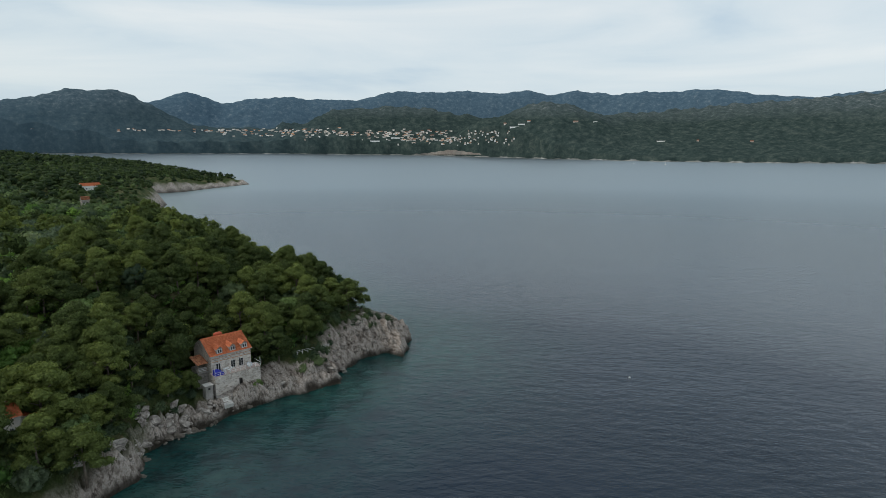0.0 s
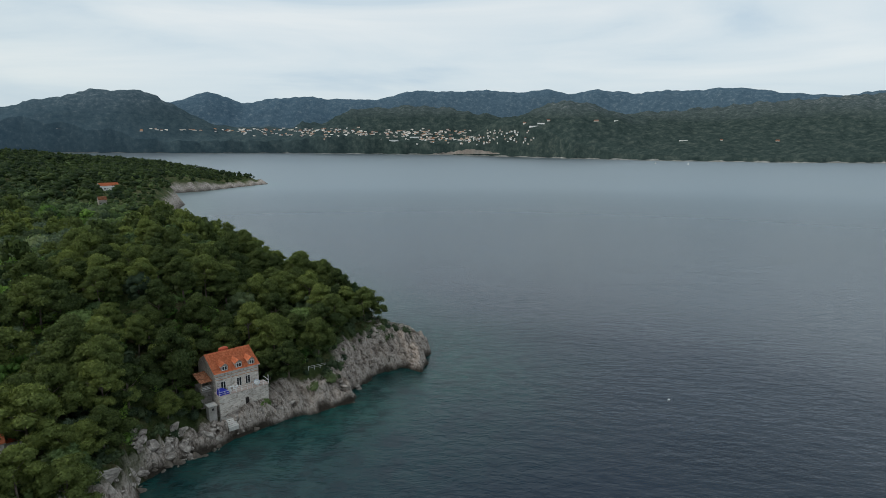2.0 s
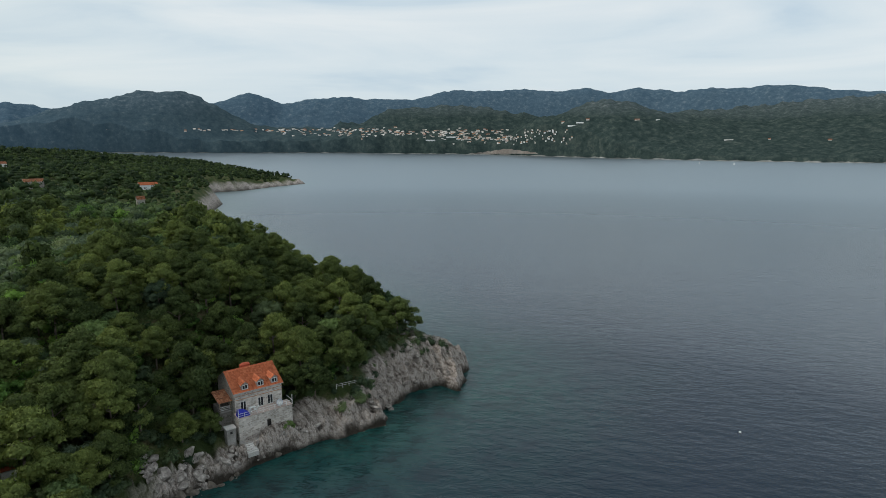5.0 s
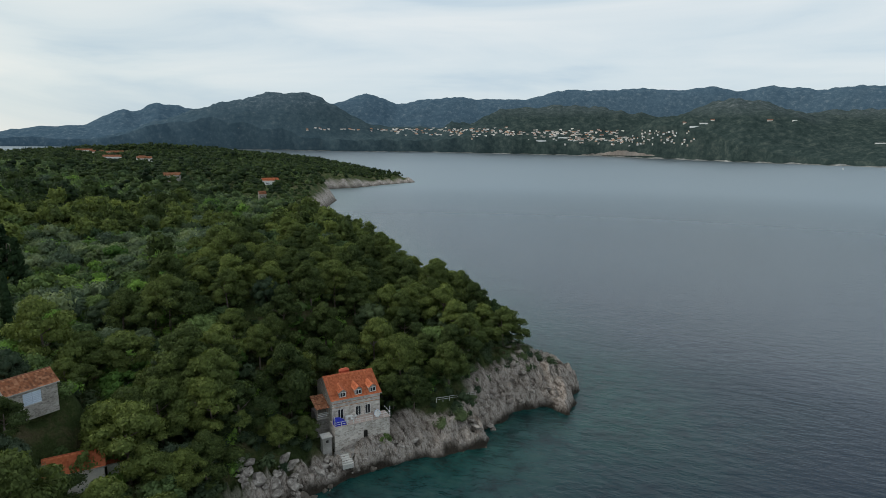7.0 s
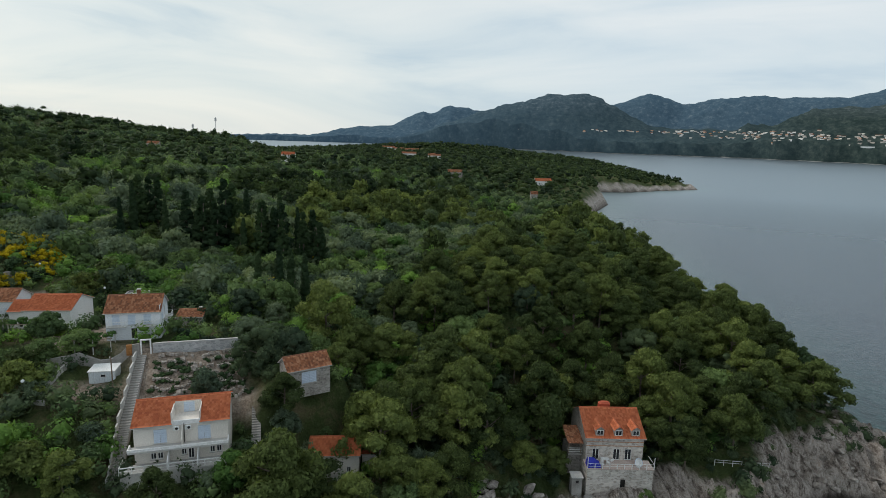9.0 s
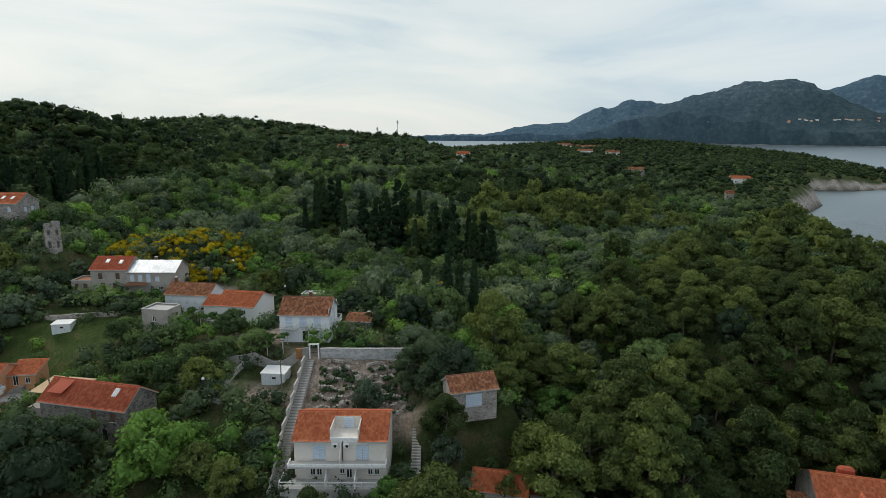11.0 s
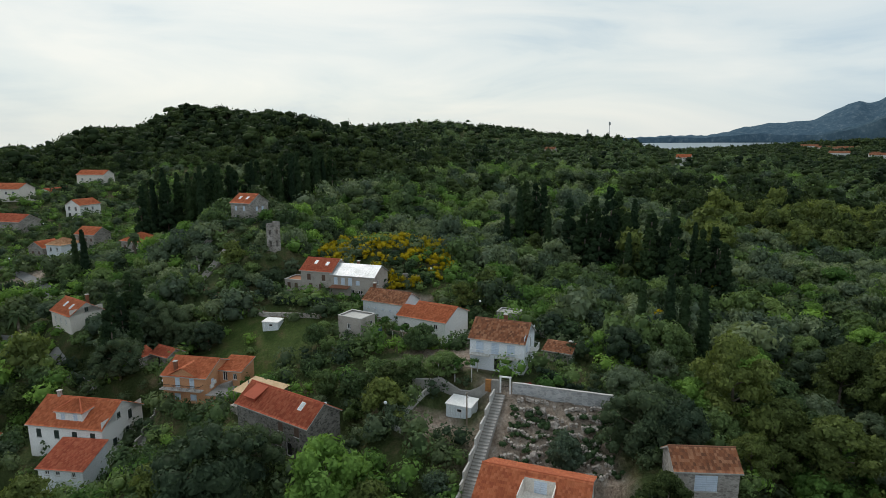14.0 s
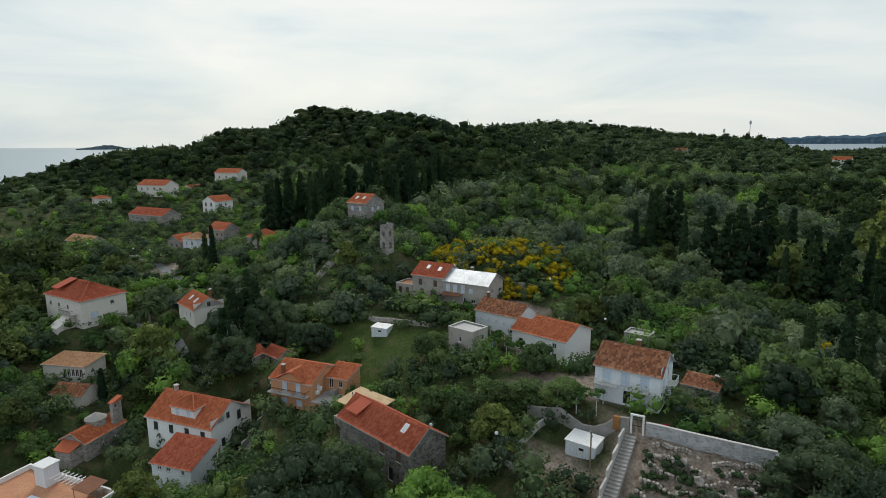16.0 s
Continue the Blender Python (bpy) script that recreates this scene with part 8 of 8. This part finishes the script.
def far_rocks():
    """Pale rock along the far waterline, and the quarry above it."""
    az = np.linspace(-34, 60, 520)
    V, F = [], []
    ob = bpy.data.objects["backdrop"]
    r = np.random.default_rng(8)
    r0 = np.interp(az, [-80, -60, -50, -40, -32, -24, -14, 1, 12.7, 22.8, 31.7, 37.8, 62], [4705, 4700, 4560, 4350, 4164, 4045, 4020, 3730, 3210, 2920, 2860, 2935, 3100])
    r0 = r0 + 14 * np.sin(az * 1.9) + 3 * np.sin(az * 5.3)
    for i, (a, q) in enumerate(zip(az, r0)):
        s, c = math.sin(radians(a)), math.cos(radians(a))
        h = (1.5 + 5.0 * r.uniform() + 5 * math.sin(a * 0.7) * math.sin(a * 2.9)) * (0.9 if a > -5 else 0.45)
        base = float(far_rise(np.array([q]))[0])
        V += [((q - 9) * s, 10 + (q - 9) * c, base - 2), ((q - 4) * s, 10 + (q - 4) * c, base + max(0.2, h) * 0.8), ((q + 14) * s, 10 + (q + 14) * c, base + max(0.2, h) + 1)]
    for i in range(len(az) - 1):
        for k in range(2):
            F.append([i * 3 + k, i * 3 + k + 1, i * 3 + 4 + k, i * 3 + 3 + k])
    tagged(new("far_shore_rocks", mesh_of("far_shore_rocks", V, F, M["far_rock"])), "pale rocky waterline of the far coast", "rocks", kind="stuff")


far_rocks()


def quarry():
    """A bare earth cutting above the far waterline."""
    V, F = [], []
    n, m = 26, 7
    for i in range(n + 1):
        az = -0.8 + 6.6 * i / n
        top = float(np.interp(az, [-0.8, 0.8, 2.8, 4.2, 5.8], [-0.56, -0.42, -0.12, -0.3, -0.56])) + 0.05 * math.sin(i * 2.1)
        for j in range(m + 1):
            p = on_backdrop(az, -0.6 + (top + 0.6) * j / m)
            p = p if p is not None else far_point(az, -0.6, 3690)
            V.append((p.x * 0.999, p.y * 0.999, p.z + 1.5))
    for i in range(n):
        for j in range(m):
            a = i * (m + 1) + j
            F.append([a, a + m + 1, a + m + 2, a + 1])
    tagged(new("quarry", mesh_of("quarry", V, F, M["quarry"])), "bare earth cutting on the far shore", "quarry", kind="structure")


quarry()


def sail_boat(az, r, label):
    z = float(far_rise(np.array([r]))[0])
    p = Vector((r * math.sin(radians(az)), 10 + r * math.cos(radians(az)), z))
    ob = thing("motor_yacht", p.x, p.y, p.z, 70, label, "boat", "boats on the bay")
    part("hull", prism([(-9, -2.2), (6, -2.6), (11, 0), (6, 2.6), (-9, 2.2)], -0.4, 2.4), M["frame"], ob)
    part("cabin", prism([(-5, -1.6), (3, -1.8), (4.5, 0), (3, 1.8), (-5, 1.6)], 2.4, 4.6), M["frame"], ob)
    part("window_band", prism([(-4.6, -1.66), (3.02, -1.86), (3.02, -1.6), (-4.6, -1.4)], 3.2, 4.0), M["glass"], ob)
    part("mast", rod((-1, 0, 4.6), (-1, 0, 9.5), 0.12, n=6), M["metal"], ob)


sail_boat(20.2, 2560, "white motor yacht with a mast off the far shore")
sail_boat(23.0, 2470, "small white motor yacht near the far shore")


def buoy(x, y):
    ob = thing("mooring_buoy", x, y, 0, 0, "small white mooring buoy on the water", "buoy")
    v, f = [], []
    for i in range(5):
        a = math.pi * (0.05 + 0.9 * i / 4)
        v += [(0.28 * math.sin(a) * math.cos(j * 0.785), 0.28 * math.sin(a) * math.sin(j * 0.785), 0.1 - 0.28 * math.cos(a)) for j in range(8)]
    part("float", (v, [[i * 8 + j, i * 8 + (j + 1) % 8, i * 8 + 8 + (j + 1) % 8, i * 8 + 8 + j] for i in range(4) for j in range(8)]), M["frame"], ob)
    part("ring", rod((0, 0, 0.35), (0, 0, 0.55), 0.05, n=6), M["iron"], ob)


buoy(65.1, 142.8)


def islet(az0, az1, r, h):
    a0, a1 = radians(az0), radians(az1)
    base = float(far_rise(np.array([r]))[0])
    V, F = [], []
    n = 60
    for i in range(n + 1):
        a = a0 + (a1 - a0) * i / n
        t = i / n
        top = h * (math.sin(math.pi * t) ** 0.5) * (0.55 + 0.45 * math.exp(-((t - 0.62) / 0.25) ** 2)) + 1.5 * math.sin(t * 40) * math.sin(math.pi * t)
        for k, (dr, z) in enumerate(((0, -2), (0, h * 0.22), (30, max(top, h * 0.22)), (80, -2))):
            V.append((-30 + (r + dr) * math.sin(a), 50 + (r + dr) * math.cos(a), base + z))
    for i in range(n):
        for k in range(3):
            F.append([i * 4 + k, i * 4 + k + 1, i * 4 + 5 + k, i * 4 + 4 + k])
    me = mesh_of("islet", V, F, M["mainland"])
    # about half of the painted haze blue is mixed into the islet's colour
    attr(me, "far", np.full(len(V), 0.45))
    attr(me, "bare", np.tile([1.0, 1.0, 0.0, 0.0], n + 1))
    tagged(new("islet", me), "small wooded islet out at sea", "islet", kind="structure")


islet(-120.4, -116.4, 4100, 27)


def mast(x, y, h, label):
    z = gz(x, y)
    ob = thing("radio_mast", x, y, z, 0, label, "mast", "masts on the ridge")
    part("pole", rod((0, 0, -1), (0, 0, h), 0.5, 0.3, 8), M["metal"], ob)
    part("antenna", join(*[box(-0.9 + 0.7 * i, -0.9, h - 5, -0.5 + 0.7 * i, 0.9, h - 1) for i in range(3)]), M["metal"], ob)


mast(-735, 437, 28, "tall slim radio mast with antennas on the ridge")
mast(-737, 407, 18, "short slim mast on the ridge")

# houses far along the island
for N_, w_, wall_, lab in [((-608, 305), 11, "stone_grey", "small house with a rust roof high on the slope"), ((-470, 370), 12, "white", "white house with an orange roof among pines"), ((-266, 475), 6, "stone_grey", "narrow stone house with an orange roof by the shore"),
                           ((-312, 578), 17, "white", "white house with a broad orange roof in the woods"), ((-380, 513), 15, "stone_grey", "long low stone house with a rust roof in the woods"),
                           ((-620, 700), 22, "white", "white house with an old tiled roof in the far hamlet"), ((-562, 690), 18, "white", "white house with an old tiled roof in the far hamlet"), ((-580, 699), 8, "cream", "small cream house in the far hamlet"), ((-800, 834), 24, "white", "white house with an old tiled roof in the far hamlet"),
                           ((-770, 826), 20, "cream", "cream house with an old tiled roof in the far hamlet"), ((-742, 838), 20, "white", "white house with an old tiled roof in the far hamlet"), ((-716, 800), 18, "cream", "cream house with an old tiled roof in the far hamlet")]:
    z_ = gz(*N_)
    house(lab, N_, z_ + (3.6 if N_[1] > 680 else -0.6 if N_[1] > 560 else 2.0), 45, w_, w_ * 0.6, 5.4, 2.4, wall_, "tile_new" if wall_ != "stone_grey" and N_[1] < 600 else "tile_old", "gx", row("F", (w_ * 0.25, w_ * 0.7), 1.6, 1.4, 1.6, "glass"), cellar=8.0, clear=3.0, group="houses far along the island")
    for q_ in (9, 17):
        CLEAR.append((N_[0] - w_ * 0.35 + q_ * 0.55, N_[1] - w_ * 0.35 - q_ * 0.8, 8.0))


# trees close round the stone house
for i, (x_, y_, s_) in enumerate(((-15.6, 0.6, 0.62), (-17.0, 6.5, 1.05), (-21.5, -2.0, 0.75), (5.5, 6.0, 0.85), (5.0, 11.5, 1.0), (-2.0, 16.5, 1.1), (-9.0, 17.5, 1.15), (-16.0, 14.0, 1.15))):
    p_ = on_terrace(x_, y_)
    plant("pine_tree", p_.x, p_.y, s_, 1.05, i)
p_ = on_terrace(-0.4, -4.4)
plant("leafy_tree", p_.x, p_.y, 0.42, 0.9, 2)

# low trees against the cottage and before the house under the pines
for i, (x_, y_, s_, k_) in enumerate(((-76.6, 95.0, 0.36, "leafy_tree"), (-76.0, 98.6, 0.34, "fresh_leafy_tree"), (-75.4, 92.6, 0.42, "olive_tree"), (-73.4, 96.6, 0.46, "leafy_tree"), (-73.0, 92.2, 0.42, "olive_tree"),
                                     (-63.8, 86.2, 0.62, "pine_tree"), (-67.8, 83.6, 0.66, "pine_tree"), (-59.6, 89.4, 0.6, "pine_tree"))):
    plant(k_, x_, y_, s_, 1.0, i)

# tall pines on the western ridge and the hill
random.seed(41)
for i in range(64):
    a = i / 64
    if i < 30:
        x_, y_ = -440 - 22 * random.random(), -206 + 86 * (i / 30) + random.uniform(-3, 3)
    else:
        b = (i - 30) / 34
        x_, y_ = -478 - 22 * random.random(), -100 + 165 * b + random.uniform(-4, 4)
    if float(shore(np.array([x_]), np.array([y_]))[0]) > 6:
        plant("umbrella_pine", x_, y_, random.uniform(0.85, 1.25), random.uniform(0.8, 1.05), i, "tall pines on the western hill")

# ---- planting ----
def open_land(x, y):
    """Where no trees stand: meadows, yards, the terraced garden, the broom."""
    v = sum(patch(x, y, *p) for p in STONY + MEADOW)
    return (v > 0.5) | (np.hypot((x + 182) / 29, (y - 71) / 20) < 1)


def tree_room(x, y):
    ok = is_clear(x, y)
    for cx, cy, cr in FRONT:
        ok &= (x - cx) ** 2 + (y - cy) ** 2 > cr ** 2
    return ok


def plant_all():
    # the near pine wood and gardens, tree by tree
    x, y = scatter(-112, 8, 66, 236, 7.7, 3)
    d = shore(x, y)
    point = np.hypot((x + 2) / 22, (y - 172) / 26) < 1
    ok = (d > np.where(point, 11.0, np.where(y < 138, 5.0, 9.5))) & tree_room(x, y) & (d < 92)
    x, y, inland = x[ok], y[ok], d[ok]
    p = pine_land(x, y)
    near = np.argsort(np.hypot(x + 56, y - 131))[:290]
    count = {}
    for i in near:
        u = random.random()
        # lower trees towards the open sea
        edge = min(1.0, 0.7 + float(inland[i]) / 70) if y[i] > 150 else 1.0
        if u < p[i]:
            kind, sc = "pine_tree", random.uniform(0.95, 1.45) * edge
        else:
            kind = random.choice(["leafy_tree", "leafy_tree", "holm_oak", "fresh_leafy_tree", "olive_tree"])
            sc = random.uniform(0.9, 1.6)
        count[kind] = count.get(kind, 0) + 1
        plant(kind, float(x[i]), float(y[i]), sc, random.uniform(0.85, 1.2), count[kind])
    done = set(near.tolist())
    rest = np.array([i for i in range(len(x)) if i not in done], int)
    rx, ry = x[rest], y[rest]
    # the rest of the island's woods: dense near the village, wider behind
    r = np.random.default_rng(11)
    for zone, (step, sd, x_lo, x_hi) in enumerate(((4.7, 5, -235, 8), (6.2, 8, -410, -235))):
        x1, y1 = scatter(x_lo, x_hi, -150, 410 if zone else 330, step, sd)
        inner = (x1 > -112) & (y1 > 66) & (y1 < 236) & (shore(x1, y1) < 92)
        ok = (shore(x1, y1) > np.where(y1 > 180, 13, 5)) & tree_room(x1, y1) & ~inner & (x1 < -24) & ~open_land(x1, y1)
        if zone == 0:
            x1, y1 = np.append(x1[ok], rx), np.append(y1[ok], ry)
        else:
            x1, y1 = x1[ok], y1[ok]
        p = pine_land(x1, y1) * np.where((x1 < -222) & (x1 > -385) & (y1 < 20), 0.3, 1.0)
        g = np.where(r.uniform(size=len(x1)) < 0.16, 1.4, 1.0)
        pine = r.uniform(size=len(x1)) < p
        oliv = ~pine & ((wave(x1, y1, 26, 6.0) > 0.1) | (np.hypot((x1 + 225) / 75, (y1 - 165) / 50) < 1)) & (r.uniform(size=len(x1)) < 0.75)
        brig = ~pine & ~oliv & (r.uniform(size=len(x1)) < 0.3)
        dark = ~pine & ~oliv & ~brig & (r.uniform(size=len(x1)) < 0.3)
        leaf = ~pine & ~oliv & ~brig & ~dark
        k = 0 if zone else 4
        mid_pine = [crown_pine(s, 3.9, 7.6, 7 + k, 14 + 2 * k, 0.5, 0) for s in (31, 32, 33, 34)]
        mid_round = [crown_round(s, 2.9, 4.8, 6 + k, 20 + 3 * k, 0.4, 0) for s in (41, 42, 43, 44)]
        small = [crown_round(s, 2.4, 3.6, 5 + k, 26 + 4 * k, 0.34, 0) for s in (45, 46, 47)]
        g = g * np.where(y1 > 200, np.clip(0.42 + shore(x1, y1) / 75, 0.45, 1), 1)
        g = g * np.where((x1 < -222) & (y1 < 20) & (shore(x1, y1) > 45), np.where(x1 < -300, 0.8, 0.55), 1.1 if zone == 0 else 1.3)
        if zone == 0:
            # the gardens below the camera in finer leaf
            close = ~pine & (x1 > -150) & (y1 < 68)
            fine = [crown_round(s, 2.6, 4.6, 20, 150, 0.22, 0, 0.58) for s in (91, 92, 93, 94)]
            forest("garden_trees", "broadleaf", x1[close & ~oliv], y1[close & ~oliv], r.uniform(0.6, 1.15, (close & ~oliv).sum()), fine, "green garden trees below the houses", "trees", 21)
            forest("garden_olives", "olive", x1[close & oliv], y1[close & oliv], r.uniform(0.5, 0.9, (close & oliv).sum()), fine, "grey-green olives in the gardens", "olive trees", 22)
            near_pine = pine & (x1 > -150) & (y1 < 90)
            pines = [crown_pine(s, 3.8, 7.4, 20, 90, 0.32, 0) for s in (95, 96, 97)]
            forest("garden_pines", "pine", x1[near_pine], y1[near_pine], r.uniform(0.7, 1.1, near_pine.sum()), pines, "green pines among the gardens", "pine trees", 23)
            pine = pine & ~near_pine
            oliv, brig, dark, leaf = oliv & ~close, brig & ~close, dark & ~close, leaf & ~close
        forest("pine_wood", "hill_pine" if zone else "pine", x1[pine], y1[pine], g[pine] * r.uniform(0.75, 1.2, pine.sum()), mid_pine, "dense dark green pine wood on the slopes", "pine wood", 1)
        forest("olive_grove", "olive", x1[oliv], y1[oliv], g[oliv] * r.uniform(0.7, 1.25, oliv.sum()), small, "old terraced grove of grey-green olives", "olive grove", 2)
        forest("young_leafy_wood", "bright", x1[brig], y1[brig], g[brig] * r.uniform(0.6, 1.15, brig.sum()), small, "patches of light green leafy scrub", "scrub", 3)
        forest("evergreen_wood", "oak", x1[dark], y1[dark], g[dark] * r.uniform(0.6, 1.15, dark.sum()), mid_round, "dark evergreen scrub between the gardens", "scrub", 7)
        forest("leafy_wood", "broadleaf", x1[leaf], y1[leaf], g[leaf] * r.uniform(0.6, 1.1, leaf.sum()), mid_round, "mixed green woodland in the valley", "woodland", 4)
    # far woods
    x2, y2 = scatter(-1080, -120, -260, 1330, 9.6, 6)
    ok = (shore(x2, y2) > np.where(y2 > 480, 10, 7)) & is_clear(x2, y2) & ~((x2 > -412) & (y2 > -152) & (y2 < 412))
    x2, y2 = x2[ok], y2[ok]
    r = np.random.default_rng(12)
    pine = r.uniform(size=len(x2)) < np.maximum(pine_land(x2, y2), 0.35)
    low = np.where(y2 > 330, np.clip(0.5 + shore(x2, y2) / 160, 0.5, 0.95), 1.0)
    far_p = [crown_pine(s, 5.2, 8.2, 3, 0.8, 0.9, 0) for s in (51, 52, 53)]
    far_r = [crown_round(s, 4.2, 5.6, 3, 1.5, 0.9, 0) for s in (61, 62, 63)]
    forest("far_pine_wood", "hill_pine", x2[pine], y2[pine], (r.uniform(1.0, 1.5, len(x2)) * low)[pine], far_p, "dark pine wood over the far hills", "pine wood", 5)
    # the western hill close under pines
    x4, y4 = scatter(-700, -392, -260, 180, 9.0, 26)
    ok = (shore(x4, y4) > 8) & tree_room(x4, y4) & ~open_land(x4, y4)
    x4, y4 = x4[ok], y4[ok]
    hill_p = [crown_pine(s, 5.6, 8.4, 7, 9, 0.8, 0) for s in (54, 55, 56, 57)]
    forest("hill_pine_wood", "hill_pine", x4, y4, r.uniform(0.8, 1.25, len(x4)), hill_p, "close dark pine wood on the western hill", "pine wood", 8)
    forest("far_leafy_wood", "wood_mix", x2[~pine], y2[~pine], (r.uniform(0.85, 1.3, len(x2)) * low)[~pine], far_r, "green scrub and woodland over the far slopes", "woodland", 6)

    # shrubs under and between the trees
    x3, y3 = scatter(-345, 0, -105, 235, 3.5, 16)
    r = np.random.default_rng(13)
    stony = sum(patch(x3, y3, *p) for p in STONY) > 0.6
    lawn = (sum(patch(x3, y3, *p) for p in MEADOW) > 0.5) & (r.uniform(size=len(x3)) < 0.75)
    ok = ~lawn & (shore(x3, y3) > np.where(y3 > 115, 10, 5)) & is_clear(x3, y3, -1.7) & ~stony & ((x3 > -235) | (y3 < 40)) & (np.hypot((x3 + 2) / 22, (y3 - 172) / 26) > 1)
    x3, y3 = x3[ok], y3[ok]
    fine_shrub = [crown_round(s, 1.5, 1.9, 3, 60, 0.22, 0, 0.6) for s in (81, 82, 83)]
    shrub = [crown_round(s, 1.7, 1.9, 2, 14, 0.42, 0, 0.62) for s in (84, 85, 86)]
    tone = wave(x3, y3, 9, 3.0) + r.normal(0, 0.4, len(x3))
    close = (x3 > -150) & (y3 < 125)
    for nm, mt, sel, lab in (("green_undergrowth", "broadleaf", (tone > -0.2) & (tone < 0.5), "green shrubs and brambles under the trees"), ("dark_undergrowth", "oak", tone <= -0.2, "dark evergreen shrubs under the trees"), ("fresh_undergrowth", "bright", tone >= 0.5, "fresh green shrubs in the gardens")):
        for pick, proto, big in ((sel & close, fine_shrub, 1.3), (sel & ~close, shrub, 1.0)):
            forest(nm, mt, x3[pick], y3[pick], big * r.uniform(0.6, 1.3, pick.sum()), proto, lab, "shrubs", 14)


plant_all()
